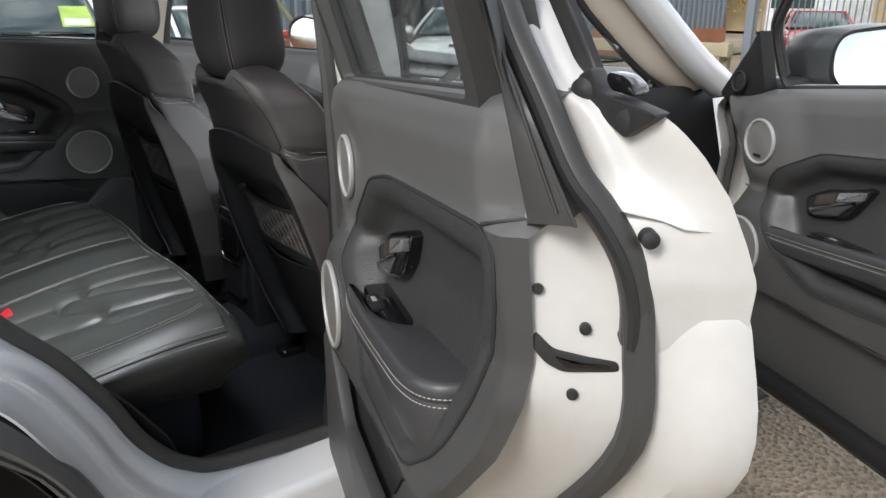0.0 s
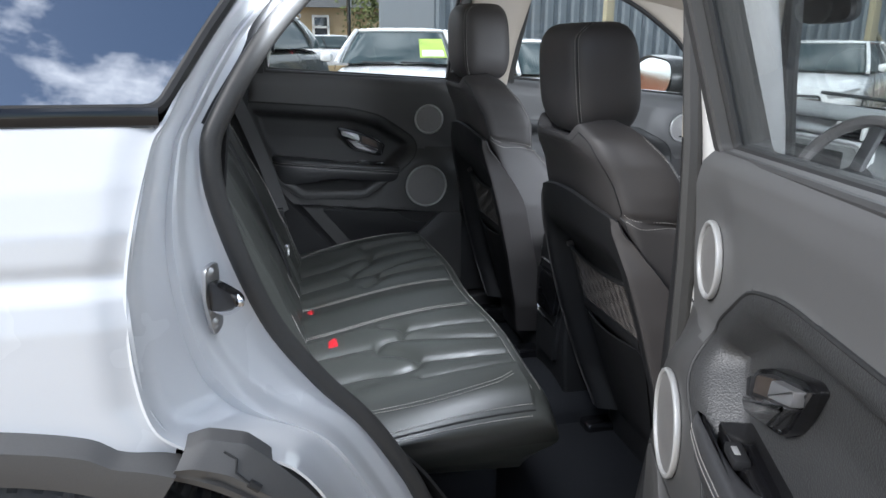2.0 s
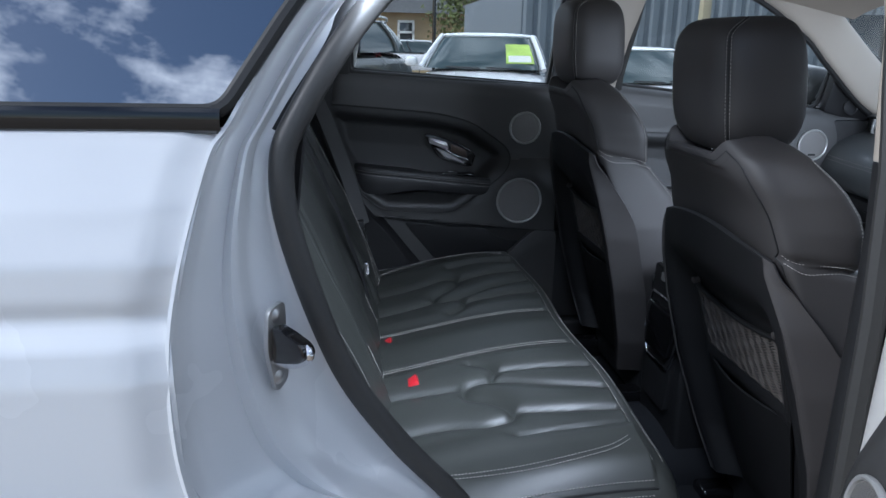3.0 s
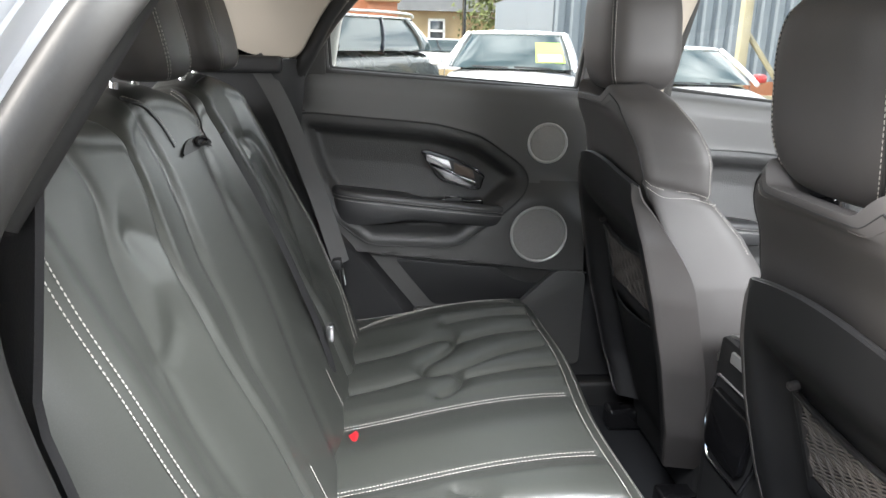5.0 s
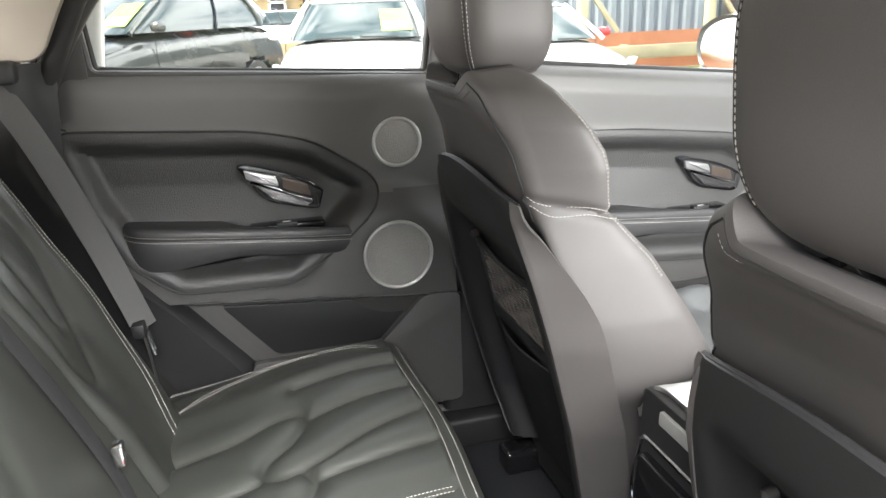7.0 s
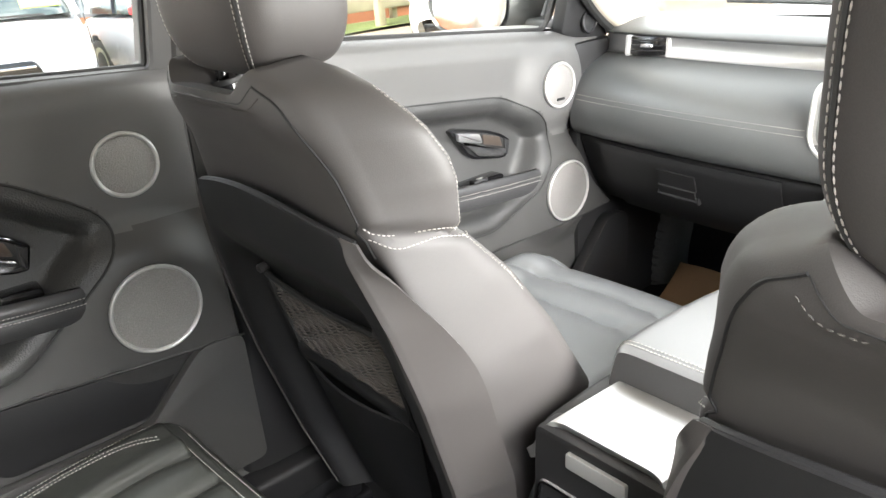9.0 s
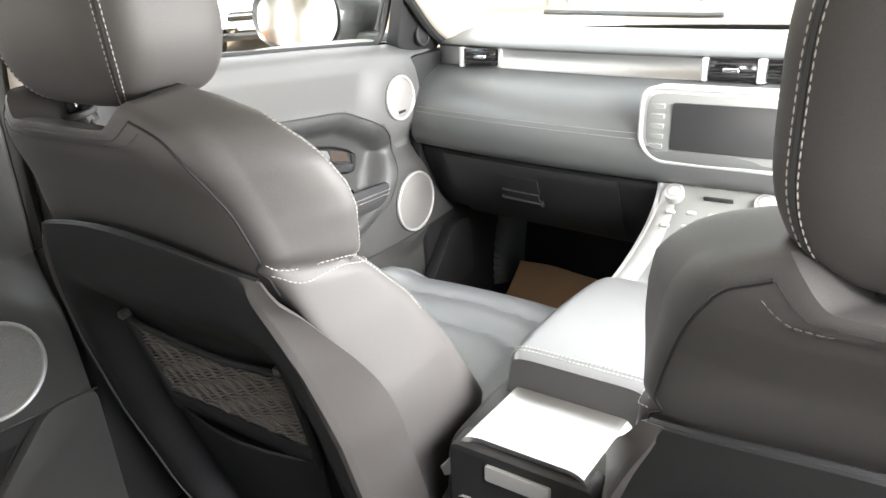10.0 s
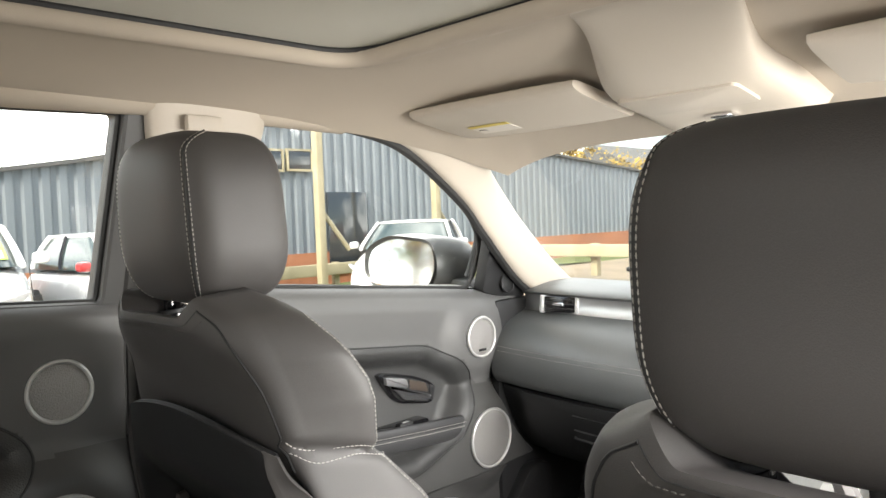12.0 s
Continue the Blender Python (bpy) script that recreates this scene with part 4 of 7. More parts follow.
# cushion
def cush(u, v):
    y = -1 + 2 * v
    ang = 2 * math.pi * u
    c, s = sup(ang, 4.0)
    w = 1 - abs(y) ** 8 * 0.25
    x = 1.50 + 0.295 * c * w
    bol = 0.030 * float(smooth(0.55, 0.9, abs(y)))
    pleat = (0.016 * abs(math.sin(35 * (x + 0.06 * y * y))) ** 0.5 - 0.010) * float(smooth(0.97, 0.85, abs(y)))
    z = 0.515 + 0.085 * s * (1 - 0.35 * abs(y) ** 8) + (bol + pleat if s > 0 else 0) + 0.05 * (x - 1.5)
    return (x, SY + 0.262 * y, z)


# cushion colour is paler than the backrest's to imitate reflected sky
part("seat_cushion", grid(cush, 150, 48, cu=True, cap=True), M_CUSH, seat, "pleated black leather seat cushion, windscreen sheen put into its colour")
part("seat_base", box(1.22, 1.72, SY - 0.20, SY + 0.20, 0.30, 0.46, 0.03, 3), M_DARK, seat)
for k in (1, -1):
    part("rail_cover", box(1.150, 1.240, SY + k * 0.178 - 0.028, SY + k * 0.178 + 0.028, 0.298, 0.350, 0.012, 3), M_GLOSSBLACK, seat, "black plastic seat rail cover")
    part("seat_rail", box(1.16, 1.80, SY + k * 0.19 - 0.022, SY + k * 0.19 + 0.022, 0.285, 0.315, 0.006), M_DARK, seat)
seat_right = copy_thing(seat, pose(1.411, -0.385, 0.235))
# the driver's backrest leans a little further back
LEAN = Matrix.Translation((1.10, SY, 0.50)) @ Matrix.Rotation(radians(-3.4), 4, "Y") @ Matrix.Translation((-1.10, -SY, -0.50))
for ob in seat_right.children:
    if ob.name.split(".")[0] not in ("seat_cushion", "seat_base", "rail_cover", "seat_rail"):
        ob.matrix_basis = LEAN @ Matrix.Translation((0, 0, -0.014)) if ob.name.startswith("headrest.") or ob.name == "headrest" else LEAN
seat_right["label"] = "black leather driver's seat with white stitching, set lower"


# ---------------------------------------------------------------- rear bench
bench = thing("rear_bench", (0.70, 0, 0.30), "three-place black leather rear bench with white stitching", "car seat")


PLEATS = np.array([(p.x, p.y) for line in (
    ((0.535, 0.372), (0.63, 0.378), (0.70, 0.400), (0.742, 0.394), (0.748, 0.362), (0.722, 0.322), (0.682, 0.288), (0.678, 0.255), (0.704, 0.238), (0.757, 0.250), (0.836, 0.290), (0.93, 0.320)),
    ((0.535, 0.228), (0.60, 0.234), (0.665, 0.244)),
    ((0.735, 0.235), (0.748, 0.200), (0.735, 0.170), (0.705, 0.146)),
    ((0.752, 0.372), (0.84, 0.395), (0.945, 0.405)),
    ((0.74, 0.470), (0.85, 0.478), (0.94, 0.470)),
    ((0.76, 0.205), (0.85, 0.215), (0.94, 0.225))) for p in spline([(x, y, 0) for x, y in line], 150)])


def cushion_pleats(x, y):
    """Height of the sewn pleats on the cushion."""
    h, yy = 0.0, abs(y)
    if 0.11 < yy < 0.53:
        near = float(np.sqrt(((PLEATS - (x, yy)) ** 2).sum(1).min()))
        h += 0.010 * (1 - math.exp(-(near / 0.022) ** 2)) - 0.008 * math.exp(-(near / 0.007) ** 2)
        h *= float(smooth(0.53, 0.47, yy) * smooth(0.11, 0.15, yy))
    h -= 0.006 * math.exp(-((yy - 0.098) / 0.006) ** 2)
    return h


def bcush(u, v):
    y = (-1 + 2 * v) * 0.635
    ye = abs(-1 + 2 * v)
    end = 1 - ye ** 14
    front = 0.970 - 0.02 * ye ** 16 - 0.006 * math.cos(y * 12)
    # up the rear, over the top to the front roll and back below
    if u < 0.08:
        t = u / 0.08
        x, z = 0.45, 0.46 + 0.075 * t
    elif u < 0.70:
        t = (u - 0.08) / 0.62
        x = 0.45 + (front - 0.035 - 0.45) * t
        z = 0.535 + 0.075 * smooth(0, 1.1, t) + 0.012 * math.sin(math.pi * t)
        outer = float(smooth(0.42, 0.50, abs(y)) * smooth(0.64, 0.56, abs(y)))
        z = z + cushion_pleats(x, y) + 0.016 * outer + 0.010 * float(smooth(0.09, 0.0, abs(y)))
    elif u < 0.84:
        t = (u - 0.70) / 0.14 * math.pi / 2
        x = front - 0.035 + 0.035 * math.sin(t)
        z = 0.575 + 0.035 * math.cos(t)
    else:
        t = (u - 0.84) / 0.16
        x = front + 0.020 * math.sin(math.pi * min(1.0, 1.15 * t)) - 0.055 * t ** 2
        z = 0.575 - 0.150 * t
    z = 0.535 + (z - 0.535) * (1 - 0.50 * ye ** 22)
    y -= math.copysign(0.035 * float(smooth(0.54, 0.46, z)) * ye ** 8, y)
    return (float(x), y, float(z))


part("seat_cushion", grid(bcush, 180, 220, cu=True, cap=True), M_BENCH, bench, "pleated black leather bench cushion", 80)
st = []
for k in (1, -1):
    for off in (0.0, 0.010):
        st.append(dashes([(x, k * (0.098 + off - 0.005), bcush(0.08 + 0.62 * (x - 0.45) / 0.48, 0.5 + k * (0.098 + off - 0.005) / 1.27)[2] + 0.0015) for x in np.linspace(0.50, 0.925, 40)]))
        loop = [(0.50, 0.42), (0.53, 0.49), (0.585, 0.545), (0.72, 0.572), (0.85, 0.562), (0.905, 0.535)]
        pts = spline([(x, y - off, 0) for x, y in loop], 60)
        st.append(dashes([(p.x, k * p.y, bcush(0.08 + 0.62 * (p.x - 0.45) / (0.970 - 0.02 * (p.y / 0.635) ** 16 - 0.006 * math.cos(p.y * 12) - 0.035 - 0.45), 0.5 + k * p.y / 1.27)[2] + 0.0015) for p in pts]))
for off in (0.70, 0.745):
    st.append(dashes([Vector(bcush(off, v)) + Vector((0.001, 0, 0.0012)) for v in np.linspace(0.05, 0.95, 160)]))
for k in (0, 1):
    for v in (0.019, 0.006):
        st.append(dashes([Vector(bcush(0.08 + 0.62 * q, abs(k - v))) + Vector((0, (k - 0.5) * 0.002, 0.0012)) for q in np.linspace(0.12, 0.99, 70)]))
    part("seam_piping", tube([Vector(bcush(0.08 + 0.62 * q, abs(k - 0.012))) for q in np.linspace(0.08, 1.0, 60)], 0.002, 6), M_RUBBER, bench)
part("stitching", join(*st), M_STITCH, bench, "white double stitching")
part("bench_base", box(0.40, 0.870, -0.565, 0.565, 0.295, 0.49, 0.02, 3), M_CARPET, bench, "carpeted bench base")


def bback_x(z):
    return 0.466 - 0.447 * (z - 0.682)


FOLDS = {k: np.array([(p.x, p.y) for line in lines for p in spline([(a, b, 0) for a, b in line], 120)]) for k, lines in (
    (-1, (((0.312, 1.10), (0.312, 1.05), (0.337, 1.013), (0.357, 0.983), (0.385, 0.90), (0.39, 0.80), (0.37, 0.66)), ((0.302, 1.001), (0.285, 1.006), (0.263, 0.999), (0.243, 0.986)), ((0.400, 0.900), (0.363, 0.896), (0.316, 0.909)))),
    (1, (((0.36, 1.018), (0.40, 1.016), (0.448, 1.008), (0.46, 0.95), (0.458, 0.90), (0.43, 0.83), (0.365, 0.72), (0.315, 0.77), (0.320, 0.84), (0.328, 0.90), (0.355, 0.96), (0.375, 1.008)), ((0.378, 0.97), (0.385, 0.90), (0.375, 0.82)))))}
SPLIT = {-1: ((0.56, 0.70, 0.86, 0.943, 0.999, 1.039, 1.081, 1.14), (0.225, 0.236, 0.252, 0.246, 0.214, 0.194, 0.179, 0.172)), 1: ((0.56, 0.673, 0.784, 0.914, 1.032, 1.124), (0.288, 0.286, 0.285, 0.272, 0.258, 0.243))}


def back_pleats(y, z):
    h, k = 0.0, 1 if y > 0 else -1
    yy = abs(y)
    gap = yy - interp(z, *SPLIT[k])
    h -= 0.016 * math.exp(-(gap / 0.010) ** 2) - 0.010 * math.exp(-(gap / 0.05) ** 2)
    if gap > 0 and yy < 0.53:
        near = float(np.sqrt(((FOLDS[k] - (yy, z)) ** 2).sum(1).min()))
        h += (1.0 if k > 0 else 0.6) * (0.010 * (1 - math.exp(-(near / 0.035) ** 2)) - 0.006 * math.exp(-(near / 0.010) ** 2)) * float(smooth(0.53, 0.46, yy) * smooth(0.0, 0.03, gap))
    if gap < 0:
        c = y - interp(z, (0.60, 0.709, 0.817, 0.934, 1.027, 1.06), (0.0, 0.017, 0.063, 0.085, 0.128, 0.14))
        h -= 0.005 * math.exp(-(c / 0.022) ** 2) * float(smooth(1.07, 1.02, z))
        c = y + interp(z, (0.60, 0.80, 0.924, 0.986, 1.041, 1.10), (0.17, 0.16, 0.130, 0.100, 0.076, 0.071))
        h -= 0.007 * math.exp(-(c / 0.014) ** 2) * float(smooth(0.66, 0.80, z))
    h += 0.030 * float(smooth(0.42, 0.50, yy))
    # small wrinkles of worn leather
    h += 0.0012 * math.sin(38 * z + 22 * y + 3 * math.sin(9 * y)) * float(smooth(0.05, 0.15, yy))
    return h


def bback(u, v):
    y = (-1 + 2 * v) * 0.60
    ye = abs(-1 + 2 * v)
    top = 1.130 - 0.09 * ye ** 8 + 0.012 * math.cos(y * 16) - 0.02 * math.exp(-((abs(y) - 0.175) / 0.025) ** 2)
    if u < 0.72:
        t = u / 0.72
        z = 0.53 + (top - 0.035 - 0.53) * t
        h = back_pleats(y, z) + 0.012 * math.sin(math.pi * t) - 0.10 * ye ** 16
        x = bback_x(z) + 0.90 * h
    elif u < 0.88:
        t = (u - 0.72) / 0.16 * math.pi
        z = top - 0.035 + 0.04 * math.sin(t)
        x = bback_x(top - 0.035) - 0.055 + 0.055 * math.cos(t) + 0.9 * back_pleats(y, top - 0.035) * math.cos(t / 2) - 0.10 * ye ** 16 * 0.9
    else:
        t = (u - 0.88) / 0.12
        z = top - 0.035 - (top - 0.60) * t
        x = bback_x(top - 0.035) - 0.11 + 0.16 * t - 0.09 * ye ** 16
    return (float(x), y, float(z))


part("backrest", grid(bback, 150, 240, cu=True, cap=True), M_BENCH, bench, "pleated black leather bench backrest", 80)
st = []
for k in (1, -1):
    for off in (0.0, 0.011):
        st.append(dashes([Vector(bback(u, 0.5 + k * (0.44 + (0.022 if k < 0 else 0.0) + off + 0.045 * math.sin(u * 3)) / 1.2)) + Vector((0.002, 0, 0.001)) for u in np.linspace(0.04, 0.72, 80)]))
    st.append(dashes([Vector(bback(u, 0.5 + k * 0.155 / 1.2)) + Vector((0.002, 0, 0.001)) for u in np.linspace(0.04, 0.14, 20)]))
part("stitching", join(*st), M_STITCH, bench, "white double stitching")
# padded roll over the folded armrest, with a dark patch for the shaded pull opening at its lower edge
on_back = lambda uv, n, off=0.0016: [Vector(bback(p.x, p.y)) + Vector((off, 0, off * 0.5)) for p in spline([(a, b, 0) for a, b in uv], n)]
ROLL_R = [(0.795, 0.675), (0.772, 0.662), (0.742, 0.645), (0.715, 0.637), (0.688, 0.635)]
ROLL_L = [(0.765, 0.445), (0.750, 0.458), (0.720, 0.489), (0.694, 0.501), (0.658, 0.503)]
part("stitching", join(dashes(on_back(ROLL_R, 40)), dashes(on_back([(a, b - 0.007) for a, b in ROLL_R], 40)), dashes(on_back(ROLL_L, 40))), M_STITCH, bench, "white double stitching")
for roll, side in ((ROLL_R, 1), (ROLL_L, -1)):
    part("seam_piping", tube(on_back([(a, b + side * 0.008) for a, b in roll], 40, 0.0), 0.0024, 6), M_SHELL, bench)
part("seam_piping", tube(on_back([(0.777, 0.735), (0.772, 0.765), (0.768, 0.80), (0.772, 0.84), (0.780, 0.875)], 30, 0.0), 0.0022, 6), M_SHELL, bench)


def pull_patch(u, v):
    w = math.sin(math.pi * min(max(v, 0.02), 0.98)) ** 0.6
    return Vector(bback(0.641 + 0.036 * v + 0.022 * w * (u - 0.5), 0.503 + 0.134 * v)) + Vector((0.0035, 0, 0.002))


# near-black sheet laid on the leather as the opening's shade; nothing is cut
pull = part("pull_shade_patch", thick(grid(pull_patch, 8, 24), 0.002), M_SHELL, bench, "dark patch standing in for the shaded pull opening in the backrest")
part("pull_rim", tube([pull_patch(0.5 + 0.34 * math.sin(a), 0.70 + 0.24 * math.cos(a)) + Vector((0.003, 0, 0.001)) for a in np.linspace(0, 2 * math.pi, 28)], 0.0028, 6, True), M_GLOSSBLACK, pull, "gloss black rim")
for yc, wide in ((0.345, 0.125), (0.0, 0.095), (-0.345, 0.125)):
    def bhead(u, v, yc=yc, wide=wide):
        c, s = sup(2 * math.pi * u, 3.2)
        e = math.sin(math.pi * (0.04 + 0.92 * v)) ** 0.4
        zz = -math.cos(math.pi * (0.04 + 0.92 * v))
        z = math.copysign(abs(zz) ** 0.7, zz) * 0.085
        return (0.255 + 0.055 * s * e - 0.25 * z, yc + wide * c * e, 1.235 + z)
    h = part("headrest", grid(bhead, 40, 28, cu=True, cap=True), M_LEATHER, bench, "black leather rear headrest")
    part("stitching", join(*[dashes(on(bhead, [(0.25 + k * (0.085 + o), v) for v in np.linspace(0.1, 0.9, 50)], 0.0012)) for k in (1, -1) for o in (-0.008, 0.008)]), M_STITCH, h)
    for k in (1, -1):
        part("headrest_post", tube([(0.235, yc + k * 0.045, 1.07), (0.24, yc + k * 0.045, 1.15)], 0.006, 10), M_CHROME, bench)

# belts and buckles
belt = thing("seat_belt", (0.50, 0.596, 0.30), "grey seat belt with a chrome tongue", "seat belt")
bp = spline([(0.310, 0.625, 1.17), (0.372, 0.616, 1.06), (0.445, 0.604, 0.87), (0.498, 0.598, 0.70)], 24)
part("webbing", tube(bp, 0.023, 10, flat=0.06, up=(0.50, -0.80, 0.25)), M_BELT, belt)
part("lower_webbing", tube(spline([(0.492, 0.60, 0.70), (0.50, 0.60, 0.62), (0.505, 0.61, 0.50)], 10), 0.022, 10, flat=0.06, up=(1, 0.1, 0.2)), M_BELT, belt)
part("tongue_cover", box(0.478, 0.500, 0.570, 0.630, 0.690, 0.716, 0.006, 2), M_DARK, belt)
part("tongue", join(tube([(0.500, 0.586, 0.692), (0.508, 0.588, 0.650)], 0.003, 6), tube([(0.500, 0.610, 0.690), (0.508, 0.606, 0.650)], 0.003, 6), tube([(0.508, 0.586, 0.652), (0.508, 0.608, 0.652)], 0.003, 6), tube([(0.499, 0.583, 0.690), (0.499, 0.614, 0.690)], 0.003, 6)), M_CHROME, belt, "chrome belt tongue")
belt2 = thing("seat_belt", (0.49, 0.206, 0.50), "black centre seat belt with a chrome tongue", "seat belt")
part("webbing", tube(spline([(0.335, 0.155, 1.06), (0.40, 0.172, 0.92), (0.472, 0.200, 0.72), (0.505, 0.21, 0.60), (0.51, 0.21, 0.52)], 24), 0.014, 10, flat=0.10, up=(0.85, -0.2, 0.45)), M_BELTB, belt2)
part("tongue", box(0.492, 0.506, 0.200, 0.222, 0.668, 0.700, 0.004, 2), M_CHROME, belt2)
for (x, y, z), h in (((0.574, -0.186, 0.547), 0.05), ((0.562, 0.188, 0.533), 0.045), ((0.535, 0.055, 0.530), 0.02)):
    bk = thing("belt_buckle", (x, y, z - 0.02), "black seat belt buckle with a red release button", "seat belt buckle", "belt buckles")
    tilt = pose(x, y, z, 0, -35, 0)
    part("buckle_body", box(-0.045, 0.015, -0.022, 0.022, -0.012, 0.012, 0.005, 2, tilt), M_DARK, bk)
    part("release_button", box(0.008, 0.030, -0.017, 0.017, -0.010, 0.0135, 0.003, 2, tilt), M_RED, bk, "red release button")


# ---------------------------------------------------------------- body
# door aperture on the right: outer edge, inner seal line
OUT = [(0.80, -0.57, 1.455), (0.55, -0.625, 1.385), (0.416, -0.690, 1.262), (0.346, -0.742, 1.143), (0.322, -0.775, 1.098), (0.290, -0.838, 0.945), (0.300, -0.872, 0.800), (0.345, -0.885, 0.742), (0.478, -0.890, 0.700), (0.559, -0.890, 0.571), (0.625, -0.885, 0.420), (0.72, -0.875, 0.300), (0.90, -0.865, 0.255), (1.25, -0.865, 0.250), (2.25, -0.865, 0.250)]
SEAL = [(0.83, -0.575, 1.415), (0.62, -0.615, 1.375), (0.492, -0.665, 1.270), (0.408, -0.705, 1.149), (0.386, -0.718, 1.085), (0.400, -0.722, 0.991), (0.450, -0.724, 0.850), (0.517, -0.724, 0.748), (0.592, -0.724, 0.661), (0.655, -0.724, 0.560), (0.700, -0.724, 0.470), (0.770, -0.724, 0.395), (0.880, -0.724, 0.360), (1.25, -0.724, 0.345), (2.20, -0.724, 0.345)]
oc, sc = spline(OUT, 120), spline(SEAL, 120)
for side, tagname in ((-1, "right"), (1, "left")):
    def jamb(u, v, side=side):
        a, b = oc[round(v * 119)], sc[round(v * 119)]
        k = u
        p = a.lerp(b, k)
        deep = interp(k, (0, 0.05, 0.11, 0.36, 0.46, 0.52, 0.62, 0.86, 1.0), (0, 0.030, 0.040, 0.046, 0.016, 0.014, 0.034, 0.022, 0.0))
        return (p.x, (abs(p.y) - deep * 0.65) * side, p.z)
    structure("body_jamb_" + tagname, thick(grid(jamb, 40, 120), 0.004), M_WHITE, "white painted door aperture of the car body", 28)
    structure("aperture_seal_" + tagname, tube([(p.x + 0.006, abs(p.y) * side, p.z) for p in sc], 0.0145, 10), M_SEALG, "black rubber door seal")

    # quarter panel behind the door
    def quarter(u, v, side=side):
        z = 0.30 + 0.835 * v
        xs = interp(z, (0.30, 0.74, 0.80, 0.945, 1.098, 1.143), (0.22, 0.335, 0.300, 0.290, 0.322, 0.346))
        x = -0.95 + (xs + 0.95) * u
        y = interp(z, (0.30, 0.50, 0.75, 0.90, 0.935, 0.950, 0.957, 0.975, 1.01, 1.06, 1.12, 1.14), (0.86, 0.895, 0.882, 0.862, 0.851, 0.830, 0.825, 0.829, 0.824, 0.800, 0.757, 0.742))
        y -= 0.10 * float(smooth(-0.45, -0.95, x)) + 0.012 * float(smooth(0.96, 1.0, u))
        return (x, side * y, z)
    structure("quarter_panel_" + tagname, thick(grid(quarter, 90, 150, skip=lambda u, v: math.hypot(quarter(u, v)[0] - 0.08, quarter(u, v)[2] - 0.32) < 0.455), 0.003), M_WHITE, "white rear quarter panel of the car")
    # privacy glass and its sill
    gp = flat_round([(0.335, 1.150), (0.400, 1.250), (0.455, 1.325), (-0.10, 1.345), (-0.60, 1.315), (-0.70, 1.155)], 4, 0.02)
    gy = lambda z: 0.738 - (z - 1.14) * 0.40
    q = structure("quarter_window_" + tagname, prism(gp, lambda p, r, s, k=side: (p, k * (gy(r) + s), r), -0.004, 0.0), M_PRIVACY, "tinted rear quarter window")
    structure("quarter_seal_" + tagname, tube([(p, side * (gy(r) + 0.002), r) for p, r in gp], 0.009, 8, True), M_RUBBER, "black quarter window seal")
    structure("quarter_moulding_" + tagname, tube([(x, side * (gy(1.145) + 0.010), 1.143 + (0.0 if x < 0.30 else -0.02 * (x - 0.30))) for x in np.linspace(-0.70, 0.335, 12)], 0.013, 8, flat=0.5, up=(0, 1, 0)), M_GLOSSBLACK, "gloss black window moulding")

    # wheel arch: a plain rear piece ends at the door cut, a chamfered front piece carries a long groove
    def clad_rear(u, v, side=side):
        deg = 57.5 + 118 * v
        th = radians(deg)
        ro = interp(deg, (57, 62, 66, 70, 78, 176), (0.482, 0.474, 0.466, 0.473, 0.470, 0.470))
        ri = interp(deg, (57, 66, 176), (0.422, 0.415, 0.415))
        i = u * 6
        r = ri + (ro - ri) * interp(i, range(7), (0, 0, 0.06, 0.5, 0.92, 1.0, 1.0))
        return (0.08 + r * math.cos(th), side * interp(i, range(7), (0.80, 0.902, 0.914, 0.920, 0.919, 0.910, 0.870)), 0.32 + r * math.sin(th))
    structure("arch_cladding_rear_" + tagname, thick(grid(clad_rear, 7, 80), 0.004), M_CLAD, "grey plastic wheel arch cladding", 30)

    def clad_front(u, v, side=side):
        deg = 2 + 56 * v
        th = radians(deg)
        ro = interp(deg, (2, 14.6, 30, 46, 51, 56, 58), (0.556, 0.552, 0.540, 0.542, 0.543, 0.524, 0.505))
        ri = interp(deg, (2, 30, 46, 58), (0.520, 0.509, 0.482, 0.465)) - 0.004
        i = u * 11
        k = interp(i, range(12), (0, 0, 0.05, 0.22, 0.26, 0.33, 0.38, 0.52, 0.56, 0.93, 1.0, 1.0))
        g = 0.007 * float(smooth(10, 16, deg) * smooth(55, 51, deg))
        y = interp(i, range(12), (0.80, 0.898, 0.906, 0.912, 0.912 - g, 0.913 - g, 0.914, 0.917, 0.915, 0.898, 0.892, 0.860))
        r = ri + (ro - ri) * k
        return (0.08 + r * math.cos(th), side * y, 0.32 + r * math.sin(th))
    cf = structure("arch_cladding_front_" + tagname, thick(grid(clad_front, 12, 80), 0.004), M_CLAD, "grey plastic wheel arch cladding with a long groove", 24)
    if side < 0:
        part("scuff", tube(on(clad_front, [(0.80, 0.915), (0.78, 0.88), (0.735, 0.865), (0.72, 0.835), (0.70, 0.81)], 0.0005), 0.0016, 6), M_RUBBER, cf, "dark scuff in the plastic")
        part("scuff", tube(on(clad_front, [(0.705, 0.822), (0.70, 0.805), (0.695, 0.79)], 0.0003), 0.006, 8), M_RUBBER, cf, "dark scuff in the plastic")
    structure("arch_liner_" + tagname, thick(grid(lambda u, v, side=side: (0.08 + (0.475 + 0.03 * (1 - v)) * math.cos(math.pi * v), side * (0.52 + 0.345 * u), 0.32 + (0.475 - 0.02 * math.sin(math.pi * v)) * math.sin(math.pi * v)), 6, 60), 0.003), M_RUBBER, "black wheel arch liner")
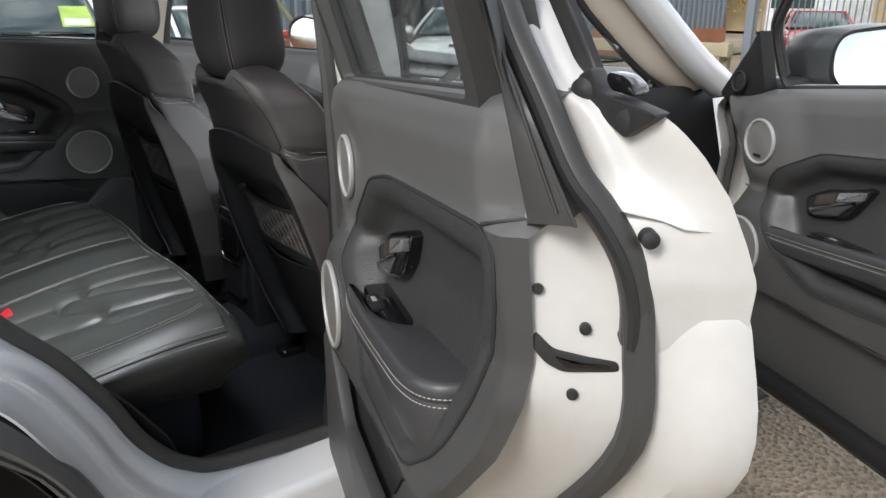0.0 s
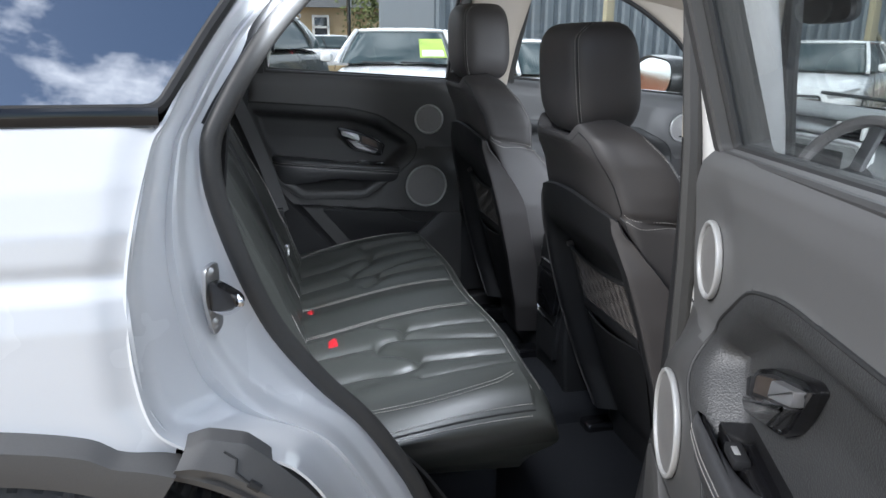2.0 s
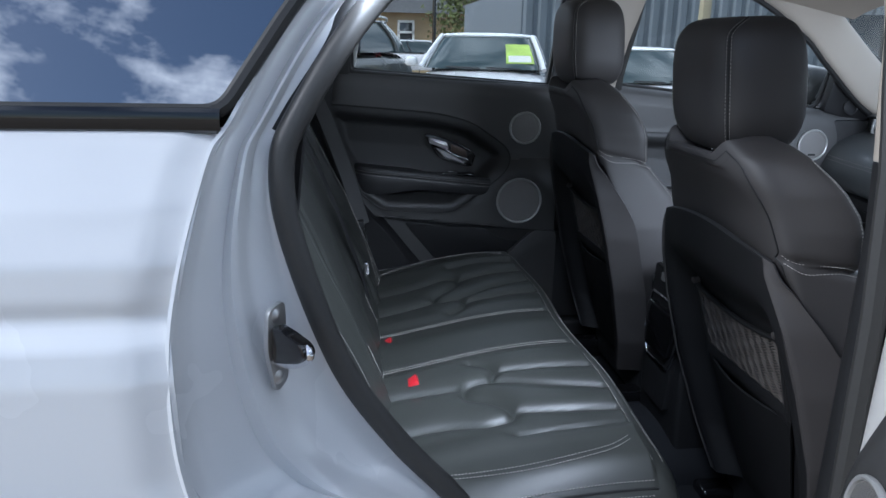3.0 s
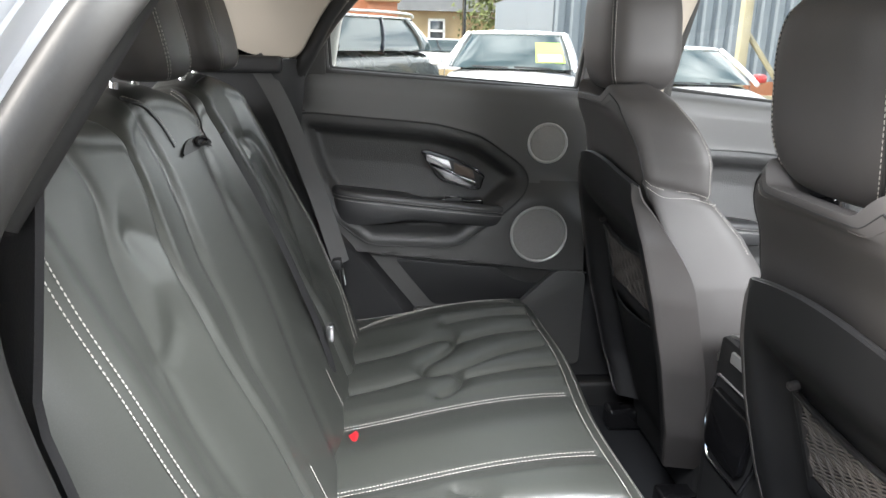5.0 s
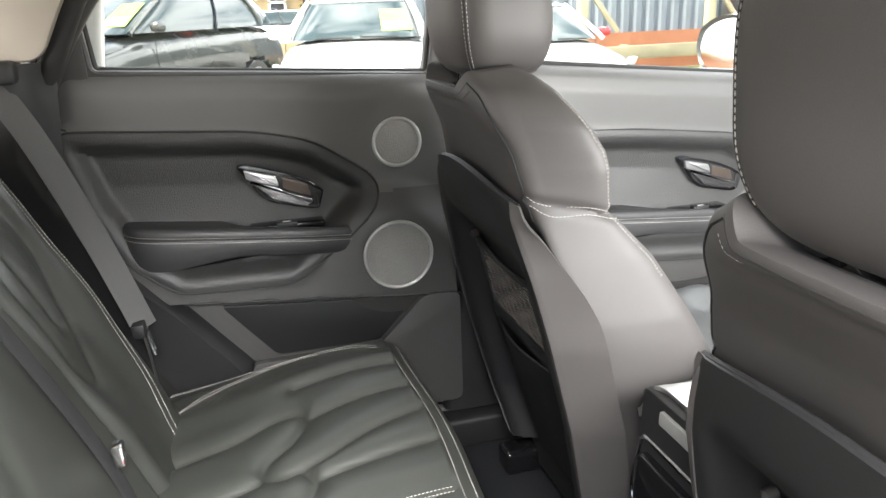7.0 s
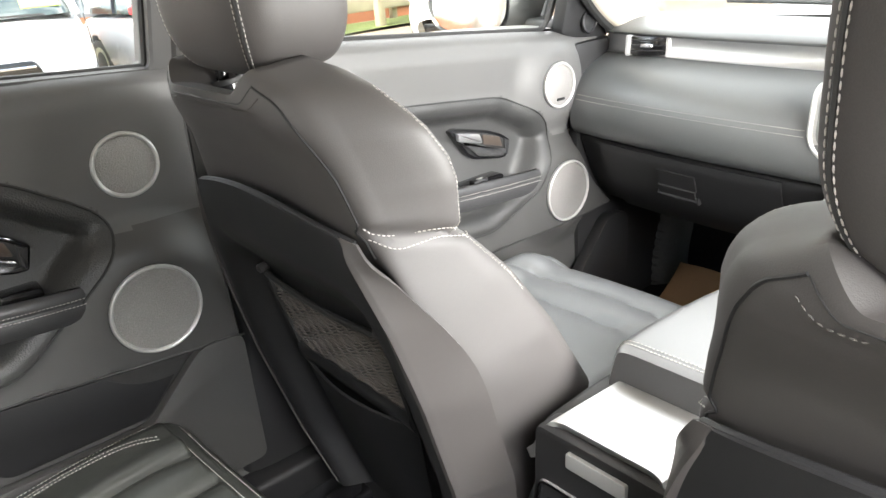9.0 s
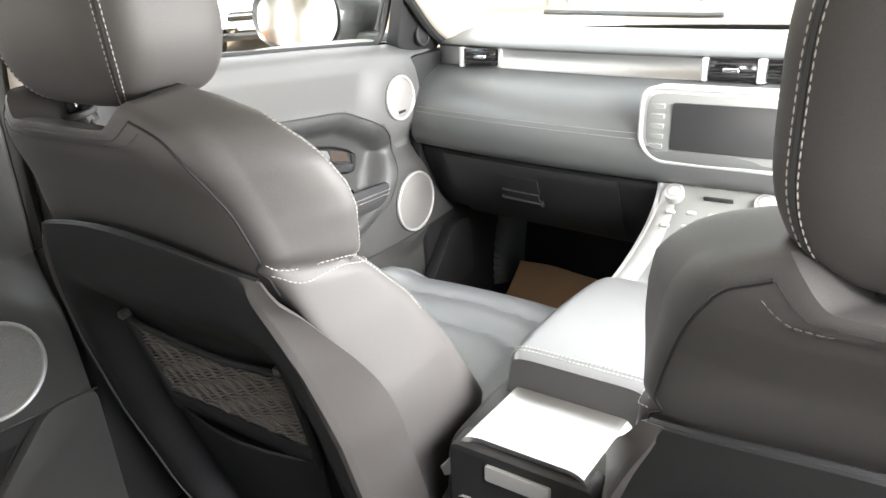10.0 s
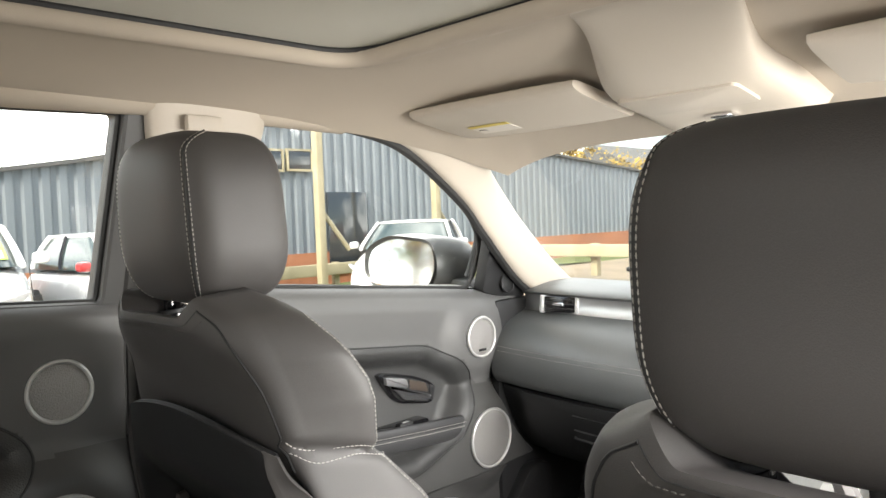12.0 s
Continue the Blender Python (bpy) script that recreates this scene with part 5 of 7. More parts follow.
    # sills, floor side and inner trim under the seal
    structure("sill_" + tagname, box(0.72, 2.22, min(side * 0.70, side * 0.85), max(side * 0.70, side * 0.85), 0.22, 0.338, 0.02, 3), M_WHITE, "white door sill of the car")
    structure("sill_plate_" + tagname, box(0.82, 2.16, min(side * 0.655, side * 0.715), max(side * 0.655, side * 0.715), 0.28, 0.352, 0.012, 3), M_DARK, "black plastic sill plate")

    # wheel
    wh = thing("wheel", (0.08, side * 0.80, -0.06), "black car tyre on an alloy wheel under the arch", "wheel", "car wheels")

    def tyre(u, v, side=side):
        k = round(v * 23)
        r = interp(k, (0, 1, 2, 3, 4, 5, 18, 19, 20, 21, 23), (0.26, 0.32, 0.365, 0.386, 0.394, 0.400, 0.400, 0.394, 0.386, 0.365, 0.26))
        y = interp(k, (0, 1, 2, 3, 4, 5, 18, 19, 20, 21, 23), (0.0, -0.012, 0.0, 0.012, 0.022, 0.038, 0.192, 0.208, 0.218, 0.23, 0.23))
        a = 2 * math.pi * u
        cut = 3 <= k <= 20 and (k in (8, 12, 15) or math.sin(a * 96 + (k // 4) * 2.1 + 0.35 * k) > 0.55)
        r -= 0.005 if cut else 0
        return (0.08 + r * math.cos(a), side * (0.888 - y), 0.32 + r * math.sin(a))
    part("tyre", grid(tyre, 416, 24, cu=True), M_TYRE, wh, angle=25)
    part("rim", disc((0.08, side * 0.87, 0.32), (0, side, 0), 0.265, 0.05, dome=-0.03), M_ALU, wh)
    # front wheel
    wf = thing("wheel", (2.74, side * 0.80, -0.06), "black car tyre on an alloy wheel under the front wing", "wheel", "car wheels")
    part("tyre", grid(lambda u, v, s=side: (Vector(tyre(u, v, s)) + Vector((2.66, 0, 0))), 416, 24, cu=True), M_TYRE, wf)
    part("rim", disc((2.74, side * 0.87, 0.32), (0, side, 0), 0.265, 0.05, dome=-0.03), M_ALU, wf)

    # B-pillar: painted outer post, dark cover, beige upper trim
    def post(u, v, side=side):
        z = 0.34 + 1.07 * v
        c, s = sup(2 * math.pi * u, 4)
        w = interp(z, (0.34, 0.7, 1.0, 1.4), (0.110, 0.072, 0.062, 0.070))
        return (1.196 + w * c, side * (interp(z, (0.34, 0.9, 1.10, 1.41), (0.770, 0.768, 0.745, 0.645)) + 0.030 * s), z)
    structure("b_pillar_" + tagname, grid(post, 24, 20, cu=True, cap=True), M_JAMB, "white painted centre pillar")

    def post_in(u, v, side=side):
        z = 0.36 + 1.06 * v
        c, s = sup(2 * math.pi * u, 3.5)
        w = interp(z, (0.36, 0.6, 1.0, 1.25, 1.4), (0.12, 0.080, 0.066, 0.078, 0.105))
        return (1.196 + 0.03 * float(smooth(1.05, 1.4, z)) + w * c, side * (interp(z, (0.36, 0.9, 1.10, 1.41), (0.715, 0.700, 0.690, 0.622)) + 0.028 * s), z)
    structure("b_pillar_trim_" + tagname, grid(lambda u, v: post_in(u, 0.69 + 0.31 * v), 28, 12, cu=True, cap=True), M_BEIGEP, "beige plastic trim of the centre pillar")
    structure("b_pillar_foot_" + tagname, grid(lambda u, v: post_in(u, 0.688 * v), 28, 18, cu=True, cap=True), M_DARK, "dark plastic foot of the centre pillar")
    for edge_x, nm in ((1.122, "rear"), (1.290, "front")):
        structure(f"b_pillar_seal_{nm}_{tagname}", tube([(edge_x + (0.03 if nm == "front" else 0.012) * float(smooth(1.1, 1.4, z)), side * interp(z, (0.36, 0.9, 1.10, 1.41), (0.742, 0.736, 0.720, 0.640)), z) for z in np.linspace(0.36, 1.40, 24)], 0.015, 8), M_SEALG, "black rubber seal along the centre pillar")
    structure("kick_panel_" + tagname, box(2.02, 2.52, min(side * 0.69, side * 0.72), max(side * 0.69, side * 0.72), 0.27, 1.01, 0.01), M_DARK, "dark plastic footwell side panel")

    # A-pillar between side window and windscreen
    win = spline([(1.30, 0.618, 1.425), (1.46, 0.620, 1.415), (1.65, 0.630, 1.378), (1.84, 0.648, 1.268), (1.93, 0.660, 1.190), (2.10, 0.690, 1.055), (2.26, 0.70, 0.98)], 50)
    scr = spline([(1.50, 0.575, 1.450), (1.72, 0.590, 1.430), (1.87, 0.625, 1.385), (2.00, 0.672, 1.300), (2.13, 0.698, 1.200), (2.30, 0.712, 1.075), (2.42, 0.705, 1.00)], 50)

    def apil(u, v, side=side):
        a, b = win[round(v * 49)], scr[round(v * 49)]
        c, s = sup(2 * math.pi * u, 3)
        p = a.lerp(b, 0.5 + 0.5 * c)
        return (p.x, side * (p.y - 0.010 + 0.030 * s), p.z + 0.006 * s)
    structure("a_pillar_" + tagname, grid(apil, 24, 50, cu=True, cap=True), M_BEIGEP, "beige plastic windscreen pillar trim")
    structure("a_pillar_seal_" + tagname, tube([(p.x + 0.006, side * (p.y - 0.008), p.z - 0.004) for p in win], 0.012, 8), M_RUBBER, "black seal along the windscreen pillar")
    structure("a_pillar_outer_" + tagname, tube([(p.x + 0.03, side * (p.y + 0.055), p.z + 0.02) for p in [w.lerp(s, 0.5) for w, s in zip(win, scr)]], 0.042, 10), M_WHITE, "white painted windscreen pillar")

    # rear pillar trim: beige above, dark below
    cp = flat_round([(0.30, 1.172), (0.405, 1.165), (0.462, 1.262), (0.55, 1.375), (0.70, 1.43), (0.35, 1.45), (0.20, 1.40), (0.17, 1.24)], 4, 0.03)
    structure("c_pillar_trim_" + tagname, prism(cp, lambda p, r, s, k=side: (p, k * (s - (r - 1.17) * 0.36), r), 0.640, 0.668, 0.008), M_BEIGEP, "beige rear pillar trim")

    structure("c_pillar_seal_" + tagname, tube([(x, side * (0.672 - (z - 1.17) * 0.36), z) for x, z in ((0.392, 1.120), (0.418, 1.165), (0.474, 1.262), (0.562, 1.372), (0.70, 1.425))], 0.019, 10), M_RUBBER, "black seal along the rear pillar")

    def lowc(u, v, side=side):
        z = 0.30 + 0.865 * v
        x0, x1 = interp(z, (0.30, 0.5, 0.7, 1.0, 1.165), (0.40, 0.40, 0.32, 0.05, -0.05)), interp(z, (0.30, 0.45, 0.55, 0.68, 0.80, 1.0, 1.165), (0.80, 0.755, 0.69, 0.58, 0.465, 0.40, 0.42))
        y = 0.655 + 0.045 * float(smooth(0.86, 1.0, u)) + 0.02 * math.sin(v * 5)
        return (x0 + (x1 - x0) * u, side * y, z)
    structure("c_pillar_lower_" + tagname, thick(grid(lowc, 30, 40), 0.006), M_SHELL, "dark plastic panel beside the bench")
    structure("parcel_ledge_" + tagname, box(-0.05, 0.372, min(side * 0.60, side * 0.672), max(side * 0.60, side * 0.672), 1.135, 1.172, 0.012, 3), M_DARK, "black ledge under the rear pillar")

# striker on the right jamb
striker = thing("door_striker", (0.376, -0.76, 0.87), "bare metal door striker bolted to the jamb", "door striker")
part("striker_plate", prism(flat_round([(-0.014, 0.045), (0.014, 0.050), (0.016, -0.045), (-0.006, -0.055), (-0.018, 0.0)], 4, 0.01), lambda p, q, s: (0.384 + s * 0.75 + p * 0.55, -0.772 - s * 0.65 + p * 0.85, 0.902 + q), -0.003, 0.004, 0.001), M_ALU, striker)
part("striker_block", prism(flat_round([(0.0, 0.024), (0.020, 0.020), (0.046, 0.012), (0.052, 0.002), (0.044, -0.008), (0.018, -0.016), (0.0, -0.020)], 4, 0.006), lambda p, q, s: (0.386 + 0.74 * p + 0.68 * s, -0.777 - 0.68 * p + 0.74 * s, 0.905 + q), -0.009, 0.009, 0.004), M_GLOSSBLACK, striker, "black striker block")
part("striker_loop", tube(spline([(0.388, -0.779, 0.884), (0.405, -0.795, 0.888), (0.423, -0.812, 0.904), (0.418, -0.806, 0.913)], 16), 0.0045, 8), M_CHROME, striker)
for zz in (0.938, 0.866):
    part("bolt", disc((0.386, -0.777, zz), (0.75, -0.65, 0), 0.008, 0.004, dome=0.003, seg=12), M_ALU, striker)

# floor and tunnel
structure("car_floor", box(0.30, 2.60, -0.70, 0.70, 0.20, 0.285, 0.01), M_CARPET, "black carpeted car floor")
def tunnel(u, v):
    a = math.pi * u
    return (0.60 + 1.9 * v, -0.02 + 0.16 * math.cos(a), 0.27 + 0.10 * math.sin(a) ** 0.6)
structure("floor_tunnel", grid(tunnel, 16, 10), M_CARPET, "black carpeted centre tunnel")
structure("firewall", box(2.50, 2.60, -0.72, 0.72, 0.20, 1.00, 0.02), M_CARPET, "dark footwell bulkhead")
structure("boot_floor", box(-0.95, 0.32, -0.66, 0.66, 0.30, 0.50, 0.02), M_CARPET, "dark load floor behind the bench")
structure("parcel_shelf", box(-0.75, 0.24, -0.60, 0.60, 1.055, 1.075, 0.008), M_CARPET, "black parcel shelf")
structure("tailgate", grid(lambda u, v: (interp(v, (0, 0.5, 0.6, 1), (-0.98, -1.00, -0.98, -0.62)), -0.78 + 1.56 * u * 1.0, 0.30 + 1.16 * v), 8, 20), M_WHITE, "white tailgate of the car")


# ---------------------------------------------------------------- roof
def liner(u, v):
    x, yy = -0.60 + 2.55 * v, -1 + 2 * u
    half = interp(x, (-0.60, 0.3, 1.2, 1.6, 1.95), (0.56, 0.62, 0.625, 0.60, 0.58))
    z = interp(x, (-0.60, 0.0, 0.8, 1.34, 1.55, 1.75, 1.95), (1.40, 1.455, 1.470, 1.462, 1.445, 1.415, 1.372))
    z -= 0.050 * abs(yy) ** 5
    return (x, half * yy, z)


SR = (0.10, 1.335, 0.372)
structure("ceiling", thick(grid(liner, 80, 100, skip=lambda u, v: SR[0] < -0.60 + 2.55 * v < SR[1] and abs(-1 + 2 * u) * 0.622 < SR[2]), 0.006), M_BEIGE, "beige fabric headlining with a sunroof opening")
rim = flat_round([(SR[0], -SR[2]), (SR[1], -SR[2]), (SR[1], SR[2]), (SR[0], SR[2])], 8, 0.09)
zc = lambda x: interp(x, (-0.60, 0.0, 0.8, 1.34), (1.40, 1.455, 1.470, 1.462)) - 0.004
structure("sunroof_trim", tube([(p, q, zc(p) + 0.004) for p, q in rim], 0.014, 10, True), M_BEIGE, "beige edge of the sunroof opening")
structure("sunroof_gap", tube([(p * 0.992 + 0.006, q * 0.968, zc(p) + 0.014) for p, q in rim], 0.004, 6, True), M_RUBBER, "dark gap round the sunroof blind")
structure("sunroof_blind", prism([(p, q * 1.02) for p, q in rim], lambda p, q, s: (p, q, zc(p) + s), 0.018, 0.024), M_BLIND, "light beige sunroof blind")
def skin(u, v):
    x, yy = -0.75 + 2.75 * v, -1 + 2 * u
    half = interp(x, (-0.75, 0.3, 1.2, 1.7, 2.0), (0.58, 0.665, 0.67, 0.65, 0.62))
    z = interp(x, (-0.75, 0.0, 0.8, 1.4, 2.0), (1.44, 1.50, 1.520, 1.505, 1.395)) - 0.06 * abs(yy) ** 5
    return (x, half * yy, z)
structure("car_roof", thick(grid(skin, 40, 50), 0.003), M_WHITE, "white painted roof of the car")
for side in (1, -1):
    structure("roof_rail_trim_" + ("left" if side > 0 else "right"), tube([(x, side * interp(x, (-0.4, 0.5, 1.2, 1.5), (0.585, 0.622, 0.625, 0.615)), interp(x, (-0.4, 0.5, 1.2, 1.5), (1.385, 1.415, 1.425, 1.415))) for x in np.linspace(-0.4, 1.5, 24)], 0.024, 10), M_BEIGE, "beige roof edge trim above the doors")
    structure("cant_rail_" + ("left" if side > 0 else "right"), tube([(x, side * interp(x, (-0.75, 0.3), (0.612, 0.664)), interp(x, (-0.75, 0.0, 0.3), (1.362, 1.395, 1.392))) for x in np.linspace(-0.74, 0.24, 14)], 0.040, 10), M_WHITE, "white painted edge of the car roof")

# windscreen
def wsc(u, v):
    x = 1.945 + 0.56 * v
    yy = -1 + 2 * u
    return (x - 0.045 * yy * yy, yy * interp(v, (0, 1), (0.66, 0.74)), 1.385 - 0.385 * v - 0.012 * yy * yy)
w = structure("windscreen", thick(grid(wsc, 24, 12), 0.004), M_GLASS, "laminated windscreen")
w.visible_shadow = False
structure("windscreen_band", thick(grid(lambda u, v: tuple(Vector(wsc(u, 0.90 + 0.10 * v)) - Vector((0, 0, 0.006))), 24, 4), 0.002), M_RUBBER, "black ceramic band at the windscreen foot")
for y0 in (0.15, -0.45):
    wp_ = thing("windscreen_wiper", (2.46, y0, 1.02), "black windscreen wiper at rest", "wiper", "windscreen wipers")
    part("wiper_blade", tube([(2.445 - 0.03 * abs(q) , y0 + 0.40 * q, 1.052 + 0.012 * abs(q)) for q in np.linspace(-0.1, 1, 10)], 0.007, 6), M_RUBBER, wp_)

# bonnet and wings
def bonnet(u, v):
    x, yy = 2.46 + 0.98 * v, -1 + 2 * u
    return (x - 0.12 * abs(yy) ** 3 * v, 0.80 * yy * (1 - 0.10 * v * v), 1.00 - 0.10 * v - 0.12 * v ** 4 - 0.035 * abs(yy) ** 4)
structure("bonnet", thick(grid(bonnet, 30, 24), 0.004), M_WHITE, "white bonnet of the car")
for side, nm in ((1, "left"), (-1, "right")):
    structure("front_wing_" + nm, thick(grid(lambda u, v, s=side: (2.28 + 1.14 * u, s * (interp(v, (0, 0.5, 1), (0.885, 0.90, 0.80)) - 0.10 * u ** 4), 0.28 + 0.70 * v), 24, 14, skip=lambda u, v: math.hypot(2.28 + 1.14 * u - 2.74, 0.28 + 0.70 * v - 0.32) < 0.41), 0.004), M_WHITE, "white front wing of the car")
structure("front_bumper", box(3.06, 3.46, -0.785, 0.785, 0.25, 0.895, 0.10, 5), M_WHITE, "white front end of the car")


# ---------------------------------------------------------------- overhead fittings
visor = thing("sun_visor", (1.66, 0.33, 1.40), "beige folded sun visor with a warning label", "sun visor", "sun visors")
vz = lambda x: interp(x, (1.34, 1.55, 1.75, 1.95), (1.462, 1.445, 1.415, 1.372))
def visor_fn(u, v):
    c, s = sup(2 * math.pi * u, 3.5)
    x = 1.640 + 0.088 * c
    e = math.sin(math.pi * (0.02 + 0.96 * v)) ** 0.15
    return (x, 0.300 + 0.180 * (2 * v - 1), 1.401 - 0.17 * (x - 1.640) + 0.015 * s * e)
part("visor_body", grid(visor_fn, 32, 30, cu=True, cap=True), M_BEIGEP, visor)
part("visor_label", thick(grid(lambda u, v: (1.640 + 0.035 * u, 0.315 + 0.09 * v, 1.3855 - 0.17 * 0.035 * u), 4, 4), 0.001), mat("label_white", (0.62, 0.58, 0.52), 0.6, bump=0), visor, "pale warning label")
part("visor_label_band", thick(grid(lambda u, v: (1.638 - 0.010 * u, 0.315 + 0.09 * v, 1.3855 + 0.0017 * u), 3, 3), 0.001), mat("label_yellow", (0.60, 0.48, 0.12), 0.6, bump=0), visor)
part("visor_mark", ring((1.656, 0.39, 1.382), (0, 0, -1), 0.008, 0.001, 0.0006, 20), M_SHELL, visor)
visor_r = copy_thing(visor, pose(1.66, -0.36, 1.40))
oh = thing("overhead_console", (1.66, -0.02, 1.40), "beige overhead console with storage lid and switch", "overhead console")
def ohc(u, v):
    c, s = sup(2 * math.pi * u, 4)
    x = 1.34 + 0.51 * v
    e = float(smooth(-0.05, 0.55, v) * smooth(1.02, 0.93, v))
    return (x, -0.02 - 0.085 * float(smooth(0.6, 0.0, v)) + (0.095 + 0.035 * float(smooth(0, 0.8, v))) * c, vz(x) - 0.004 + (0.034 * s - 0.014) * e)
part("console_body", grid(ohc, 40, 30, cu=True, cap=True), M_BEIGEP, oh)
part("storage_lid", prism(flat_round([(1.60, -0.105), (1.69, -0.105), (1.69, 0.070), (1.60, 0.078)], 4, 0.012), lambda p, q, s: (p, q, vz(p) - 0.0515 - s), -0.004, 0.003, 0.0015), M_BEIGEP, oh)
part("roof_switch", box(1.722, 1.750, -0.048, -0.012, 1.358, 1.366, 0.003, 2), M_CHROME, oh, "small chrome framed switch")
part("switch_insert", box(1.728, 1.744, -0.042, -0.018, 1.3555, 1.360, 0.002, 2), M_DARK, oh)
part("microphone_slot", box(1.80, 1.812, -0.09, -0.02, 1.338, 1.346, 0.003, 2), M_DARK, oh)
mir = thing("rear_view_mirror", (1.88, -0.05, 1.36), "black rear-view mirror under the windscreen header", "mirror")
def rvm(u, v):
    c, s = sup(2 * math.pi * u, 3.2)
    f, dx = ((0.92, -0.004), (1.0, 0.004), (0.96, 0.022), (0.6, 0.035))[round(v * 3)]
    return (1.86 + dx + 0.04 * c * 0.3, -0.075 + 0.118 * c * f, 1.318 + 0.034 * s * f)
part("mirror_case", grid(rvm, 36, 4, cu=True, cap=True), M_DARK, mir)
part("mirror_stem", tube([(1.885, -0.06, 1.32), (1.93, -0.05, 1.372)], 0.012, 10), M_DARK, mir)
hand_rail = thing("grab_handle", (1.20, 0.60, 1.40), "small beige coat hook cover above the door", "cover")
part("cover", box(1.17, 1.23, 0.578, 0.592, 1.375, 1.40, 0.004, 2), M_BEIGEP, hand_rail)


# ---------------------------------------------------------------- dashboard
dash = thing("dashboard", (2.10, 0, 0.60), "dark grey leather dashboard with aluminium trim strip", "dashboard")


def sweep(prof, y0=-0.695, y1=0.695, n=60, curve=0.15, roundend=True):
    k = len(prof)

    def fn(u, v):
        y = y0 + (y1 - y0) * v
        i = u * (k - 1)
        j = min(int(i), k - 2)
        t = i - j
        x = prof[j][0] * (1 - t) + prof[j + 1][0] * t
        z = prof[j][1] * (1 - t) + prof[j + 1][1] * t
        return (x + curve * y * y, y, z)
    return fn


def fine(pts, n=24):
    return [(p.x, p.y) for p in spline([(a, b, 0) for a, b in pts], n)]


topp = fine([(2.46, 1.015), (2.30, 1.040), (2.16, 1.046), (2.085, 1.038), (2.058, 1.026), (2.068, 1.018)], 30)
part("dash_top", grid(sweep(topp), 30, 60), M_TRIMDASH, dash, "dark grey leather dashboard top")
part("trim_strip", grid(sweep([(2.068, 1.018), (2.070, 1.014), (2.066, 0.982), (2.060, 0.978)]), 4, 60), M_ALU, dash, "brushed aluminium trim strip", 60)
padp = fine([(2.066, 0.978), (2.050, 0.974), (1.990, 0.952), (1.945, 0.915), (1.925, 0.868), (1.928, 0.830), (1.945, 0.808), (1.97, 0.806)], 40)
pad_fn = sweep(padp, -0.692, 0.692)
part("dash_pad", grid(pad_fn, 40, 80), M_TRIMDASH, dash, "padded dark grey leather dash panel")
for off in (0.0, 0.010):
    zt = 0.890 + off
    xs = interp(-zt, [-p[1] for p in padp], [p[0] for p in padp])
    part("stitching", dashes([(xs + 0.15 * y * y - 0.0015, y, zt) for y in np.linspace(0.125, 0.675, 60)]), M_STITCH, dash)
glp = fine([(1.985, 0.806), (1.962, 0.795), (1.972, 0.760), (2.005, 0.690), (2.050, 0.635), (2.10, 0.612), (2.30, 0.605)], 30)
part("lower_dash", grid(sweep(glp, -0.685, 0.685), 30, 60), M_DARK, dash, "dark plastic lower dashboard")
def on_glove(y, z, off=0.0):
    x = interp(-z, [-p[1] for p in glp[3:]], [p[0] for p in glp[3:]])
    return (x + 0.15 * y * y - off, y, z)
part("glovebox_lid", thick(grid(lambda u, v: on_glove(0.165 + 0.445 * u, 0.795 - 0.165 * v - 0.02 * (u - 0.5) * v, 0.006), 24, 16), 0.004), M_DARK, dash, "dark plastic glovebox lid")
gh = part("glovebox_handle", thick(grid(lambda u, v: on_glove(0.355 + 0.095 * u, 0.762 - 0.050 * v, 0.004 - 0.006 * v if v < 0.6 else 0.014), 12, 8), 0.004), M_DARK, dash, "recessed glovebox handle")
part("handle_lip", tube([on_glove(0.350 + 0.105 * q, 0.706, 0.014) for q in np.linspace(0, 1, 6)], 0.0075, 8), M_DARK, gh)
part("handle_flap", thick(grid(lambda u, v: on_glove(0.352 + 0.095 * u, 0.766 - 0.034 * v, 0.010), 6, 4), 0.004), M_DARK, gh)


def vent(yc, w, h=0.040, zc_=1.0):
    x = 2.058 + 0.15 * yc * yc
    slope = -0.30 * yc
    m = Matrix.Translation((x, yc, zc_)) @ Matrix.Rotation(math.atan(-slope), 4, "Z") @ Matrix.Rotation(0.1, 4, "Y")
    v = part("air_vent", box(-0.004, 0.02, -w / 2, w / 2, -h / 2, h / 2, 0.003, 2, m), M_GLOSSBLACK, dash, "black slatted air vent")
    for i in range(3):
        part("slat", box(-0.010, 0.0, -w / 2 + 0.004, w / 2 - 0.004, -h / 2 + 0.008 + i * 0.011, -h / 2 + 0.011 + i * 0.011, 0.001, 1, m), M_DARK, v)
    part("vent_tab", box(-0.016, -0.006, -0.015, 0.015, -0.004, 0.004, 0.002, 1, m), M_CHROME, v)
    for k in (1, -1):
        part("vent_trim", box(-0.010, 0.012, k * (w / 2 + 0.005) - 0.005, k * (w / 2 + 0.005) + 0.005, -h / 2 - 0.002, h / 2 + 0.002, 0.002, 1, m), M_SILVER, v)


vent(0.555, 0.085)
for yc in (-0.010, -0.112):
    vent(yc - 0.0, 0.088)
vent(-0.56, 0.085)
# display unit
du = thing("display_unit", (1.95, -0.035, 0.90), "central touch screen in a silver surround, switched off", "display")
sc_out = flat_round([(0.115, 0.050), (0.100, 0.068), (-0.172, 0.068), (-0.187, 0.050), (-0.187, -0.040), (-0.160, -0.064), (0.085, -0.064), (0.115, -0.035)], 5, 0.02)
dm = lambda p, q, s: (1.945 + 0.16 * (0.06 - q) * -1 * 0.6 - s, p, 0.918 + q)
part("surround", prism(sc_out, dm, -0.04, 0.006, 0.004), M_SILVER, du, "satin silver surround")
